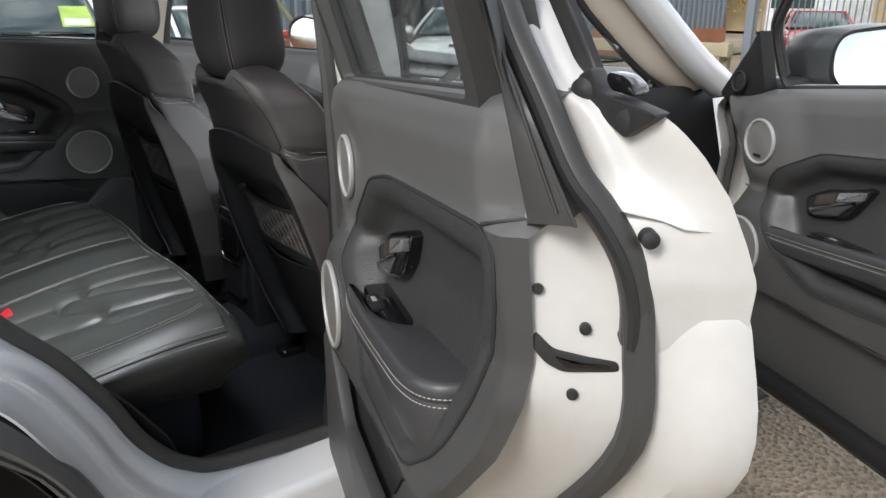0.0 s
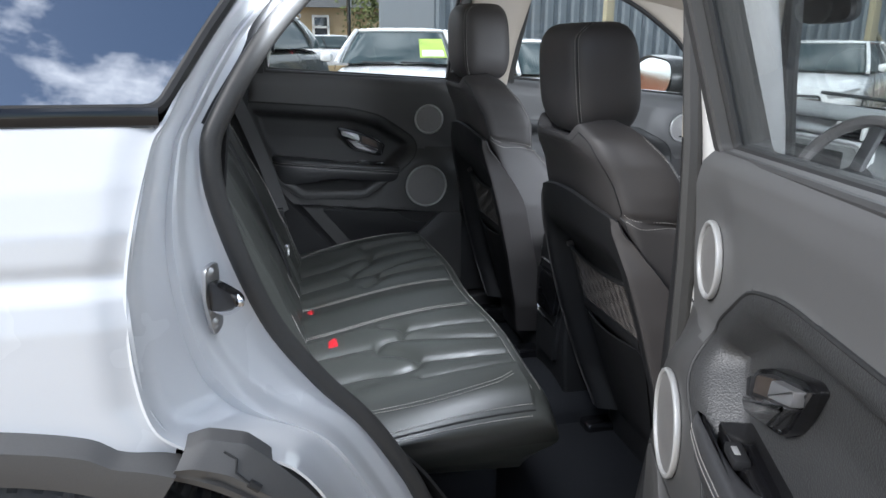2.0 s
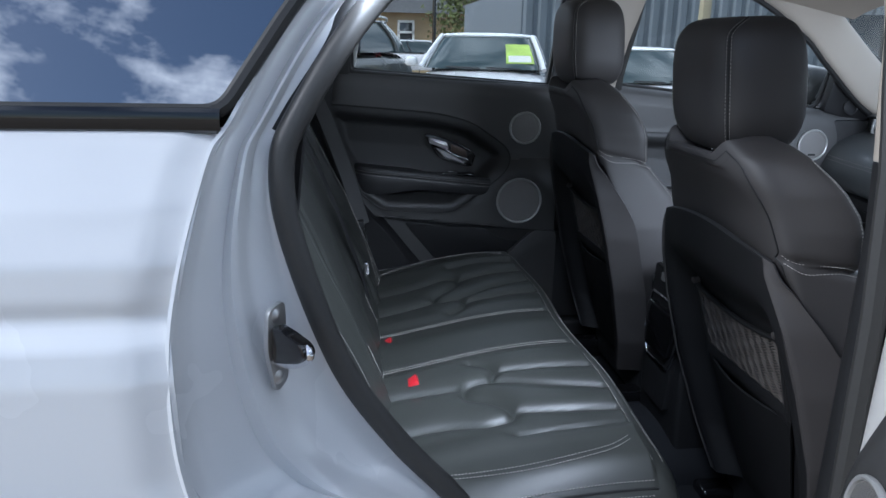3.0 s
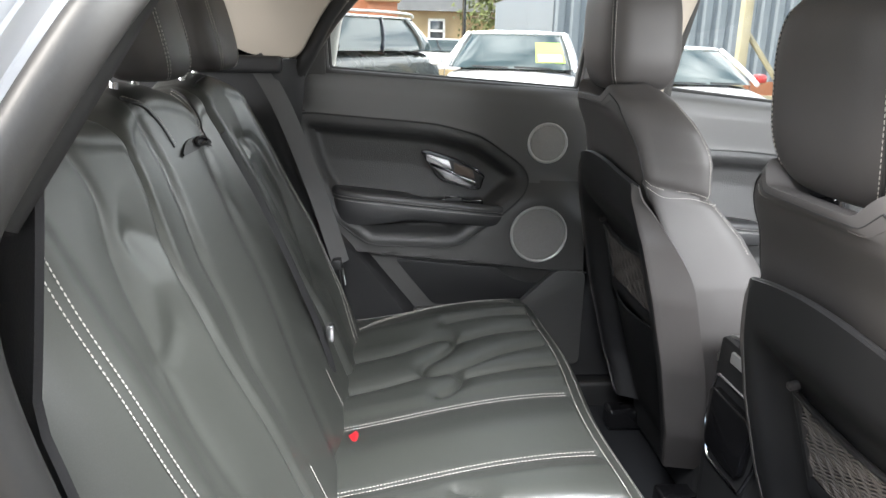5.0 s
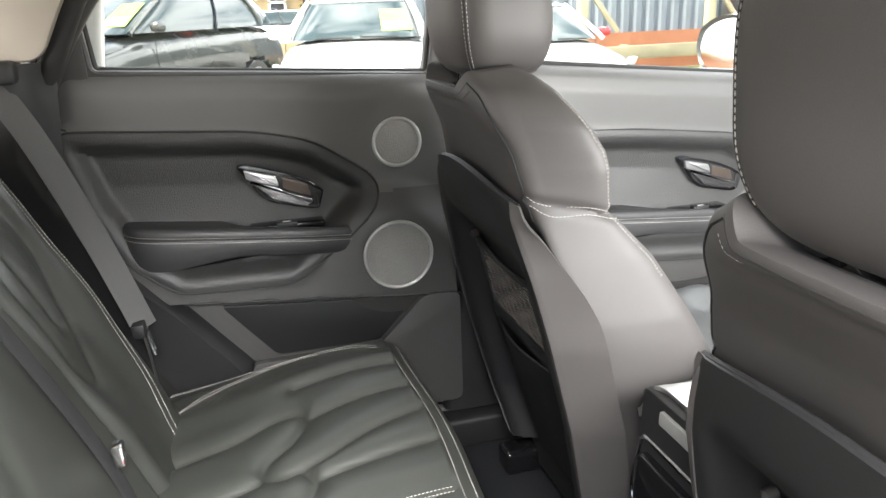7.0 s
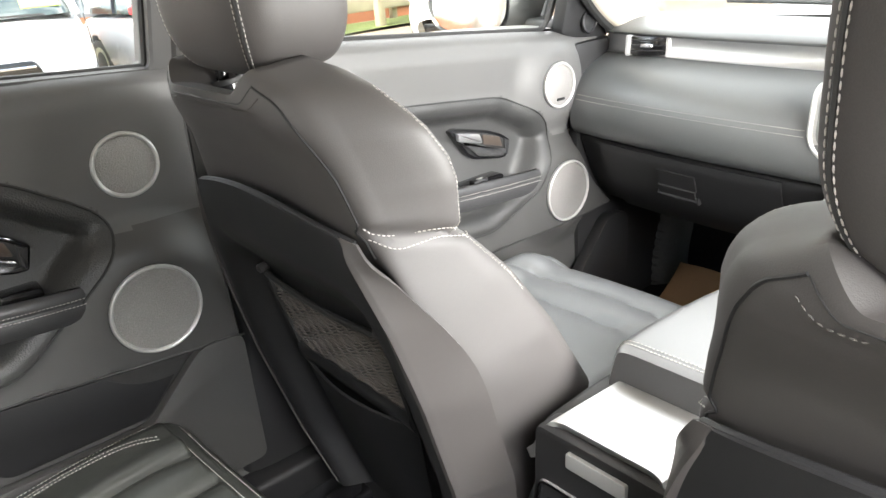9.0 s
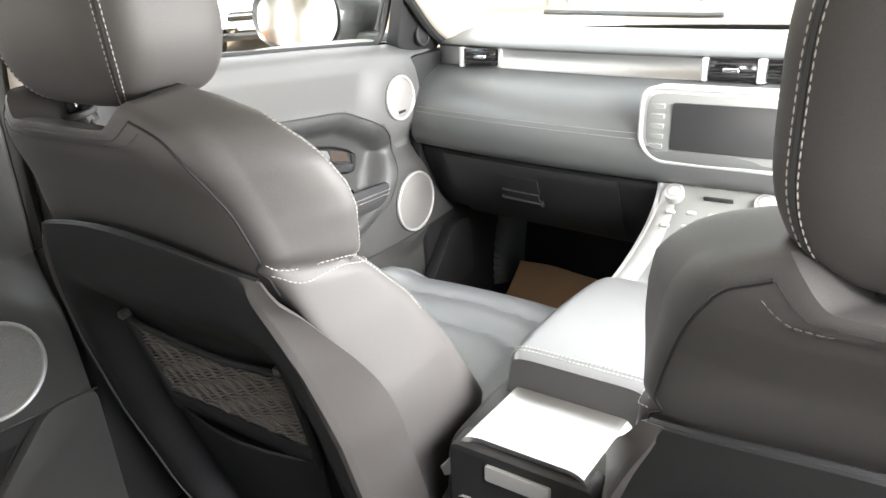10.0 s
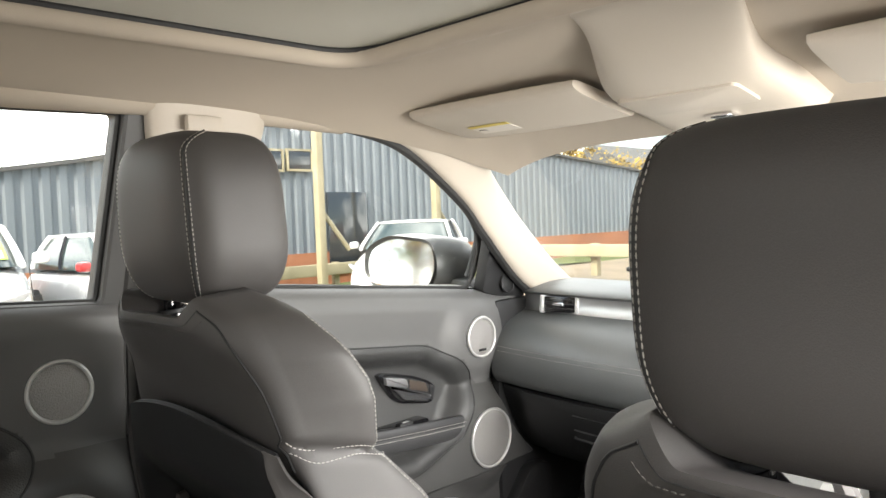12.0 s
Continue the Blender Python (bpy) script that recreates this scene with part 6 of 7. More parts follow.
part("bezel", prism([(p * 0.93 - 0.0025, q * 0.86) for p, q in sc_out], dm, 0.0, 0.0080, 0.002), M_PANEL, du)
part("outline", tube([dm(p, q, 0.006) for p, q in sc_out], 0.0042, 8, True), M_SILVER, du, "bright silver outline")
part("screen", prism(flat_round([(0.058, 0.044), (-0.130, 0.044), (-0.130, -0.040), (0.058, -0.040)], 3, 0.006), dm, 0.0, 0.0100, 0.001), M_SCREEN, du, "dark display panel")
for k, yy in enumerate((0.084, -0.158)):
    for i in range(5):
        part("key", box(-0.002, 0.002, -0.013, 0.013, -0.005, 0.005, 0.0015, 1, Matrix.Translation(dm(yy, 0.036 - i * 0.018, 0.0075))), M_PANEL, du)
# centre stack
stack = thing("centre_stack", (1.90, -0.035, 0.60), "silver and black centre stack with climate controls", "control panel")
stp = [(1.965, 0.845), (1.955, 0.80), (1.925, 0.765), (1.86, 0.735), (1.76, 0.712), (1.62, 0.700)]
stf = fine(stp, 24)
def stk(u, v, w=0.115, off=0.0):
    i = v * 23
    j = min(int(i), 22)
    t = i - j
    x, z = stf[j][0] * (1 - t) + stf[j + 1][0] * t, stf[j][1] * (1 - t) + stf[j + 1][1] * t
    a = 2 * u - 1
    return (x - off * 0.6, -0.035 + w * a, z - 0.02 * abs(a) ** 6 + off * 0.8)
part("stack_panel", thick(grid(lambda u, v: stk(u, v), 20, 40), 0.01), M_SILVER, stack, "satin silver panel")
part("stack_insert", thick(grid(lambda u, v: stk(u, 0.02 + 0.90 * v, 0.094, 0.007), 12, 40), 0.006), M_PANEL, stack, "grey control panel")
part("disc_slot", box(-0.003, 0.003, -0.050, 0.050, -0.006, 0.006, 0.002, 1, Matrix.Translation(stk(0.50, 0.10, 0.115, 0.012)) @ Matrix.Rotation(-0.7, 4, "Y")), M_RUBBER, stack, "dark disc slot")
part("climate_display", box(-0.003, 0.003, -0.026, 0.026, -0.010, 0.010, 0.002, 1, Matrix.Translation(stk(0.50, 0.31, 0.115, 0.012)) @ Matrix.Rotation(-0.8, 4, "Y")), M_SCREEN, stack)
for k in (1, -1):
    part("stack_rail", tube([stk(0.5 + 0.48 * k, v, 0.115, 0.006) for v in np.linspace(0.0, 1.0, 40)], 0.0085, 8), M_SILVER, stack, "bright silver side rail")
sel = part("gear_selector", disc(stk(0.50, 0.80, 0.115, 0.034), (-0.1, 0, 1), 0.034, 0.034, dome=0.004, seg=32), M_GLOSSBLACK, stack, "round gear selector")
part("selector_ring", ring(stk(0.50, 0.80, 0.115, 0.033), (-0.1, 0, 1), 0.0345, 0.003, 0.004, 36), M_SILVER, sel)
for k in (1, -1):
    part("stack_side", thick(grid(lambda u, v, k=k: (stk(0.5 + 0.5 * k, v)[0] + 0.02 * u, -0.035 + k * (0.115 + 0.01 * u), stk(0.5 + 0.5 * k, v)[2] - 0.25 * u), 6, 30), 0.004), M_SILVER, stack)
    kn = part("rotary_knob", disc(stk(0.5 + 0.345 * k, 0.30, 0.115, 0.026), (-0.6, 0, 0.8), 0.018, 0.024, dome=0.003, seg=28), M_SILVER, stack, "silver rotary knob")
    part("knob_face", disc(stk(0.5 + 0.345 * k, 0.30, 0.115, 0.0275), (-0.6, 0, 0.8), 0.013, 0.003, dome=0.001, seg=20), M_PANEL, kn)
for r in range(3):
    for c in range(5):
        part("button", box(-0.004, 0.004, -0.009, 0.009, -0.004, 0.004, 0.002, 1, Matrix.Translation(stk(0.16 + 0.17 * c, (0.20, 0.44, 0.54)[r], 0.115, 0.013)) @ Matrix.Rotation(-0.9, 4, "Y")), M_SILVER, stack)
part("volume_knob", disc(stk(0.82, 0.10, 0.115, 0.020), (-0.8, 0, 0.6), 0.009, 0.014, dome=0.002, seg=20), M_DARK, stack)

# centre console
CY = -0.03
con = thing("centre_console", (1.45, CY, 0.30), "black centre console with armrest and rear tray", "console")
conp = flat_round([(1.185, 0.30), (1.175, 0.50), (1.200, 0.722), (1.315, 0.728), (1.66, 0.690), (1.80, 0.66), (1.80, 0.30)], 5, 0.03)
part("console_body", prism(conp, lambda p, q, s: (p, CY + s, q), -0.105, 0.105, 0.012, 3), M_DARK, con)
def armr(u, v):
    c, s = sup(2 * math.pi * u, 9)
    e = math.sin(math.pi * (0.01 + 0.98 * v)) ** 0.05
    return (1.318 + 0.31 * v + 0.012 * s, CY + 0.102 * c * e, 0.738 + 0.034 * s * e - 0.02 * (v - 0.1))
part("armrest_lid", grid(armr, 40, 40, cu=True, cap=True), M_LID, con, "black leather armrest lid")
part("stitching", join(*[dashes(on(armr, [(u, 0.055 + o) for u in np.linspace(0.02, 0.48, 60)], 0.0012)) for o in (0, 0.025)]), M_STITCH, con)
part("rear_lid", thick(grid(lambda u, v: (1.196 + 0.118 * v - 0.012 * float(smooth(0.5, 0.9, abs(2 * u - 1))) * (1 - v), CY + 0.104 * (2 * u - 1), 0.744 - 0.05 * 0.130 * v - 0.050 * float(smooth(0.66, 1.0, abs(2 * u - 1)))), 40, 10), 0.012), M_ALU, con, "satin metal lid at the console's rear", 25)
rm = lambda p, q, s: (1.186 - s + 0.055 * (q - 0.68), CY + p, q)
part("rear_panel", prism(flat_round([(-0.088, 0.738), (0.088, 0.738), (0.088, 0.66), (0.070, 0.52), (0.062, 0.42), (-0.062, 0.42), (-0.070, 0.52), (-0.088, 0.66)], 4, 0.012), rm, -0.03, 0.008, 0.006), M_DARK, con)
part("vent_frame", prism(flat_round([(-0.074, 0.652), (0.074, 0.652), (0.062, 0.545), (-0.062, 0.545)], 5, 0.02), rm, 0.0, 0.022, 0.006), M_GLOSSBLACK, con, "black rear tray recess")
tray = [rm(p, q, 0.010) for p, q in flat_round([(0.075, 0.672), (-0.075, 0.672), (-0.088, 0.585), (-0.060, 0.520), (0.060, 0.520), (0.088, 0.585)], 4, 0.012)]
part("tray_edge", tube(tray, 0.003, 6, True), M_CHROME, con, "bright edge of the rear tray")
part("sill_badge", prism(flat_round([(-0.040, 0.727), (0.038, 0.727), (0.038, 0.708), (-0.040, 0.708)], 3, 0.003), rm, 0.0, 0.013, 0.0015), M_SILVER, con, "plain silver badge strip")

# steering wheel
sw = thing("steering_wheel", (1.78, -0.36, 0.90), "black leather steering wheel", "steering wheel")
sm = Matrix.Translation((1.74, -0.36, 0.905)) @ Matrix.Rotation(radians(-65), 4, "Y")
bm = ring((0, 0, 0), (0, 0, 1), 0.180, 0.015, 0.015, 60)
bmesh.ops.transform(bm, matrix=sm, verts=bm.verts[:])
part("rim", bm, M_LEATHER, sw)
bm = disc((0, 0, -0.01), (0, 0, 1), 0.075, 0.05, dome=0.02)
bmesh.ops.transform(bm, matrix=sm, verts=bm.verts[:])
part("hub", bm, M_DARK, sw)
for a in (0, 180, 270):
    bm = box(0.06, 0.175, -0.018, 0.018, -0.012, 0.004, 0.006, 2, sm @ Matrix.Rotation(radians(a + 90), 4, "Z"))
    part("spoke", bm, M_DARK, sw)
part("column", tube([(1.77, -0.36, 0.89), (2.0, -0.36, 0.80)], 0.045, 14), M_DARK, sw)
# paper mat in the footwell
pm = thing("paper_mat", (2.10, 0.40, 0.30), "brown paper floor mat propped in the footwell", "paper mat")
part("sheet", thick(grid(lambda u, v: (2.14 + 0.25 * v * (0.80 + 0.14 * u) + 0.01 * math.sin(5 * u), 0.33 + 0.25 * u + 0.03 * v, 0.292 + 0.08 * v ** 2 + 0.004 * math.sin(7 * u + 3 * v)), 14, 14), 0.0015), M_PAPER, pm)


# ---------------------------------------------------------------- outside
M_GRAVEL = mat("gravel", (0.30, 0.24, 0.17), 0.95, grain=55, bump=1.0, vary=0.45, stain=0.4, kind="voronoi", depth=0.02)
M_CONT = mat("blue_grey_steel", (0.165, 0.19, 0.215), 0.6, grain=8, bump=0.1, vary=0.1, stain=0.6)
M_BRICK = mat("red_brick", (0.36, 0.15, 0.08), 0.9, grain=14, bump=0.5, vary=0.25, stain=0.8)
M_STONE = mat("buff_brick", (0.42, 0.32, 0.18), 0.9, grain=14, bump=0.4, vary=0.2, stain=0.8)
M_SLATE = mat("grey_roof", (0.10, 0.10, 0.10), 0.85, grain=12, bump=0.4, vary=0.2)
M_GLAZE = mat("dark_window", (0.03, 0.035, 0.04), 0.08, bump=0, vary=0.1, spec=0.8)
M_FRAME = mat("white_frame", (0.75, 0.75, 0.72), 0.5, bump=0.05, vary=0.05)
M_TIMBER = mat("weathered_timber", (0.34, 0.30, 0.20), 0.9, grain=30, bump=0.5, vary=0.2)
M_GRASS = mat("grass", (0.13, 0.16, 0.05), 0.95, grain=60, bump=1.0, vary=0.4, stain=1.0, depth=0.03)
M_CARW = mat("car_white", (0.80, 0.80, 0.80), 0.25, grain=900, bump=0.01, vary=0.02, coat=0.8)
M_CARG = mat("car_grey", (0.06, 0.065, 0.06), 0.25, 0.4, bump=0.01, vary=0.05, coat=0.8)
M_CARGLASS = mat("car_glass", (0.05, 0.07, 0.07), 0.06, bump=0, vary=0.1, spec=0.7)
M_LAMP = mat("headlamp", (0.55, 0.57, 0.60), 0.12, 0.3, bump=0.02, vary=0.1, coat=0.8)
M_STICK = mat("price_sheet", (0.45, 0.62, 0.12), 0.6, bump=0, vary=0.3, stain=6)
M_REDCAR = mat("car_red", (0.45, 0.03, 0.03), 0.3, bump=0.01, vary=0.04, coat=0.7)

G = -0.06


def land(x, y):
    """Height of the ground: level round the car, a little lower beyond it."""
    return G - 0.16 * float(smooth(4.5, 7.5, y) * smooth(2.4, 4.4, x))


ground = structure("ground", grid(lambda u, v: (-80 + 200 * u ** 1.0, -60 + 180 * v, land(-80 + 200 * u, -60 + 180 * v)), 140, 140), M_GRAVEL, "loose tan gravel of a car sales yard")


def car(at, yaw, length, width, height, paint, label, sheet=True, hood=1.05, mirror=None, rails=False):
    """A parked car; its nose points along its own -y."""
    g = land(*at)
    m = Matrix.Translation((at[0], at[1], g)) @ Matrix.Rotation(radians(yaw), 4, "Z")
    t = thing("parked_car", (at[0], at[1], g), label, "car", "parked cars")
    L, W, Hh = length, width / 2, height
    belt = 0.93 * hood

    def put(bm):
        bmesh.ops.transform(bm, matrix=m, verts=bm.verts[:])
        return bm

    yc = lambda k: -L / 2 + L * k
    ys = (0.0, 0.015, 0.05, 0.12, 0.22, 0.30, 0.45, 0.65, 0.80, 0.92, 0.98, 1.0)
    zt = (0.42, 0.60, 0.73, 0.82, 0.90, 0.94, 0.95, 0.96, 0.97, 0.94, 0.84, 0.50)
    wd = (0.74, 0.84, 0.92, 0.97, 0.99, 1.0, 1.0, 1.0, 1.0, 0.97, 0.92, 0.80)
    prof = ((-0.86, 0.16), (-0.95, 0.24), (-0.985, 0.40), (-1.0, 0.60), (-0.985, 0.74), (-0.955, 0.86), (-0.90, 0.94), (-0.75, 1.0), (-0.40, 1.035), (0, 1.045))
    prof = prof + tuple((-a, b) for a, b in prof[-2::-1])

    def lower(u, v):
        y = -L / 2 + L * v
        top = interp(v, ys, zt) * hood
        w = interp(v, ys, wd) * W
        i = u * (len(prof) - 1)
        j = min(int(i), len(prof) - 2)
        f = i - j
        a, b = prof[j], prof[j + 1]
        z = a[1] + (b[1] - a[1]) * f
        x = (a[0] + (b[0] - a[0]) * f) * w
        z = 0.17 + (top - 0.17) * (z - 0.16) / 0.885
        for wy in (0.19, 0.80):
            r = math.hypot(y - yc(wy), z - 0.32)
            if r < 0.36 and abs(x) > 0.8 * w:
                x *= 0.80
        return (x, y, z)

    part("body", put(grid(lower, 57, 90)), paint, t)

    def cab(c, s, v):
        z = belt + (Hh - belt) * v
        f0, f1 = yc(0.25 + 0.20 * v ** 1.1), yc(0.965 - 0.10 * v ** 1.8)
        w = W * (0.915 - 0.21 * v ** 1.2)
        bow = 0.10 * (1 - c * c) * (1 if s < 0 else 0.3)
        return Vector((w * c, (f0 + f1) / 2 + (f1 - f0) / 2 * s - bow * (1 - 0.3 * v) * (1 if s < 0 else -1), z))

    part("greenhouse", put(grid(lambda u, v: cab(*sup(2 * math.pi * u, 9), v * 0.97), 96, 10, cu=True)), M_CARGLASS, t, "car windows")

    def roof(u, v):
        c, s = sup(2 * math.pi * u, 9)
        k = (1.02, 1.03, 0.97, 0.6, 0.02)[round(v * 4)]
        p = cab(c, s, 0.965)
        mid = cab(0, 0, 0.965)
        mid.x = 0
        q = mid + (p - mid) * k
        return (q.x, q.y, p.z + (-0.012, 0.006, 0.028, 0.050, 0.058)[round(v * 4)])

    part("roof", put(grid(roof, 96, 5, cu=True)), paint, t)
    for k in (1, -1):
        for s_, wide in ((-0.985, 0.032), (0.02, 0.030), (0.70, 0.045)):
            c_ = 1.0 if s_ > -0.9 else 0.985
            part("pillar", put(tube([cab(k * c_, s_ * (1 - 0.02 * v), v) + Vector((k * 0.004, 0, 0)) for v in np.linspace(0, 0.97, 7)], wide, 8)), paint if s_ != 0.02 else M_GLOSSBLACK, t)
        part("headlight", put(prism(flat_round([(0.50, 0.585), (0.80, 0.60), (0.935, 0.70), (0.945, 0.745), (0.72, 0.690), (0.50, 0.635)], 5, 0.04), lambda p, q, s, k=k: (k * p * W, -L / 2 + 0.10 + 0.55 * max(0, p - 0.55) ** 1.3 - s, q * hood), -0.12, 0.06, 0.012)), M_LAMP, t, "clear headlight")

        def mcase(u, v, k=k):
            c, s = sup(2 * math.pi * u, 3)
            f, dy = ((0.3, -0.07), (0.8, -0.05), (1.0, 0.0), (0.98, 0.05), (0.85, 0.055))[round(v * 4)]
            return (k * (W + 0.09) + 0.085 * c * f, yc(0.32) + dy, belt + 0.07 + 0.065 * s * f)

        part("door_mirror", put(grid(mcase, 20, 5, cu=True, cap=True)), mirror or paint, t)
        for yy in (0.19, 0.80):
            w = part("wheel", put(disc((k * (W - 0.03), yc(yy), 0.32), (k, 0, 0), 0.318, 0.22)), M_TYRE, t, "black tyre")
            rm_ = part("rim", put(disc((k * (W - 0.022), yc(yy), 0.32), (k, 0, 0), 0.225, 0.05, dome=-0.02)), M_ALU, w)
        part("door_seam", put(tube([(k * W * 1.002, yc(0.33), 0.35), (k * W * 1.003, yc(0.33), 0.60), (k * W * 0.975, yc(0.33), belt - 0.03)], 0.006, 6)), M_GLOSSBLACK, t)
        if rails:
            part("roof_rail", put(tube(spline([(k * W * 0.66, yc(0.46), Hh + 0.03), (k * W * 0.67, yc(0.50), Hh + 0.075), (k * W * 0.67, yc(0.82), Hh + 0.075), (k * W * 0.66, yc(0.87), Hh + 0.02)], 24), 0.02, 8)), M_ALU, t)
    part("grille", put(prism(flat_round([(-0.46, 0.50), (0.46, 0.50), (0.40, 0.625), (-0.40, 0.625)], 4, 0.05), lambda p, q, s: (p * W, -L / 2 - s + 0.012, q * hood), -0.08, 0.02, 0.008)), M_GLOSSBLACK, t, "black grille")
    part("grille_bar", put(box(-W * 0.40, W * 0.40, -L / 2 - 0.022, -L / 2 + 0.02, 0.565 * hood, 0.585 * hood, 0.004)), M_CHROME, t)
    part("lower_grille", put(box(-W * 0.62, W * 0.62, -L / 2 - 0.004, -L / 2 + 0.12, 0.24, 0.36, 0.02)), M_GLOSSBLACK, t)
    part("number_plate", put(box(-0.26, 0.26, -L / 2 - 0.030, -L / 2 + 0.02, 0.395, 0.50, 0.004)), M_FRAME, t, "white number plate")
    for k in (0.35, -0.30):
        part("wiper", put(tube([cab(k + 0.28 - 0.55 * q, -1, 0.03 + 0.02 * q) + Vector((0, -0.025, 0)) for q in np.linspace(0, 1, 6)], 0.011, 6)), M_RUBBER, t)
    if sheet:
        part("price_sheet", put(thick(grid(lambda u, v: cab(0.40 + 0.46 * u, -1, 0.18 + 0.55 * v) + Vector((0, -0.006, 0)), 4, 4), 0.003)), M_STICK, t, "green and yellow price sheet in the windscreen")
        part("price_panel", put(thick(grid(lambda u, v: cab(0.44 + 0.38 * u, -1, 0.22 + 0.18 * v) + Vector((0, -0.012, 0)), 3, 3), 0.002)), M_FRAME, t)
    return t


car((2.35, 8.9), -14, 4.0, 1.74, 1.40, M_CARW, "white hatchback parked nose towards the yard, price sheet inside")
car((4.65, 9.3), 3, 3.9, 1.72, 1.42, M_CARW, "white compact car with red mirrors parked beside a post", sheet=False, mirror=M_REDCAR)
car((-0.40, 10.3), -38, 4.3, 1.82, 1.60, M_CARG, "dark grey crossover with roof rails parked at an angle", hood=1.2, rails=True)
car((10.1, 9.7), -50, 4.4, 1.80, 1.44, M_CARW, "white saloon parked in front of the steel shed", sheet=False)
car((3.6, 31), 82, 4.6, 1.8, 1.46, M_CARW, "white estate car on the far side of the road", sheet=False)
car((-4.2, 11.5), -30, 4.2, 1.8, 1.46, M_REDCAR, "red car parked at the end of the row", sheet=False)
car((22.0, 8.6), -60, 4.4, 1.8, 1.40, M_REDCAR, "red car behind the railings", sheet=False)
car((20.0, 4.6), -75, 4.4, 1.8, 1.42, M_CARW, "white car behind the railings", sheet=False)


def ribbed(name, p0, p1, z0, top, material, label, pitch=0.30, depth=0.045):
    a, b = Vector((*p0, 0)), Vector((*p1, 0))
    d = (b - a)
    n = d.normalized().cross(Vector((0, 0, 1)))
    k = max(2, int(d.length / pitch)) * 4

    def fn(u, v):
        i = round(u * k)
        off = depth if i % 4 in (1, 2) else 0.0
        p = a + d * ((i + (0.0 if i % 4 in (0, 2) else -0.35)) / k) + n * off
        return (p.x, p.y, z0 + (top(p.x) - z0) * v)

    return structure(name, thick(grid(fn, k + 1, 2), 0.03), material, label, 20)


shed_top = lambda x: interp(x, (4.0, 6.0, 10.0, 12.4, 14.5, 16.4, 18.0, 25.0, 26.0), (2.35, 2.65, 3.7, 4.2, 3.8, 3.3, 3.42, 2.9, 2.8))
ribbed("shed_wall", (4.0, 14.0), (26.0, 14.0), 0.55, shed_top, M_CONT, "blue-grey ribbed steel shed wall")
structure("shed_plinth", box(4.0, 26, 13.9, 14.15, -0.4, 0.56, 0), M_BRICK, "red brick plinth of the shed")
structure("shed_roof", thick(grid(lambda u, v: (4.0 + 22.0 * u, 13.85 + 9 * v, shed_top(4.0 + 22.0 * u) + 0.04), 30, 3), 0.08), M_SLATE, "grey shed roof")
structure("shed_end", box(3.95, 4.08, 14.0, 22.0, -0.4, 2.35, 0), M_CONT, "blue-grey end wall of the shed")
for i, (x, z, w, h) in enumerate(((9.65, 2.72, 0.62, 0.42), (10.45, 2.74, 0.62, 0.42))):
    structure(f"shed_window_{i + 1}", box(x - w / 2, x + w / 2, 13.86, 13.95, z - h / 2, z + h / 2, 0.01), M_GLAZE, "small upper window of the shed")
    structure(f"shed_window_frame_{i + 1}", join(*[box(x - w / 2 - 0.05, x + w / 2 + 0.05, 13.84, 13.93, z + k * (h / 2 + 0.025) - 0.025, z + k * (h / 2 + 0.025) + 0.025, 0) for k in (1, -1)], *[box(x + k * (w / 2 + 0.025) - 0.025, x + k * (w / 2 + 0.025) + 0.025, 13.84, 13.93, z - h / 2, z + h / 2, 0) for k in (1, -1)]), M_TIMBER, "timber window frame")
structure("shed_door", box(11.2, 12.4, 13.86, 13.95, 0.0, 2.0, 0.01), M_GLAZE, "dark doorway in the shed")

# far side of the road
structure("far_wall", box(-30, 0.1, 23, 23.4, G, 3.0, 0), M_BRICK, "red brick wall")
structure("far_wall_coping", box(-30, 0.1, 22.9, 23.5, 3.0, 3.12, 0), M_STONE, "pale coping on the wall")
structure("brick_pier", box(0.1, 1.0, 22.7, 23.5, G, 2.35, 0.02), M_BRICK, "red brick gate pier")
structure("pier_cap", box(0.0, 1.1, 22.6, 23.6, 2.35, 2.5, 0.03), M_STONE, "stone cap of the gate pier")
structure("low_wall", box(5.6, 16, 27, 27.3, G, 1.9, 0), M_BRICK, "red brick boundary wall")
structure("low_wall_coping", box(5.5, 16, 26.9, 27.4, 1.9, 2.0, 0), M_STONE, "pale coping on the boundary wall")
structure("far_house", box(-14, 9.5, 40, 48, G, 2.75, 0), M_STONE, "buff brick house across the road")
structure("far_house_roof", prism([(39.5, 2.75), (48.5, 2.75), (44, 6.2)], lambda p, q, s: (s, p, q), -14.5, 10.0), M_SLATE, "grey slate roof")
for i, (x, z) in enumerate(((3.4, 1.75), (8.3, 1.9))):
    structure(f"house_window_{i + 1}", box(x - 0.35, x + 0.35, 39.90, 40.02, z - 0.55, z + 0.55, 0.01), M_GLAZE, "window of the house")
    structure(f"house_window_frame_{i + 1}", join(*[box(x - 0.45, x + 0.45, 39.86, 39.98, z + k * 0.56 - 0.06, z + k * 0.56 + 0.06, 0) for k in (1, 0, -1)], *[box(x + k * 0.40 - 0.06, x + k * 0.40 + 0.06, 39.86, 39.98, z - 0.5, z + 0.5, 0) for k in (1, -1)]), M_FRAME, "white window frame")
structure("road", grid(lambda u, v: (-40 + 80 * u, 25.5 + 8 * v, G + 0.012), 10, 3), M_SLATE, "grey asphalt road")
structure("kerb", box(-40, 14, 20.3, 20.5, G - 0.05, G + 0.5, 0.03), M_STONE, "low stone wall along the yard")
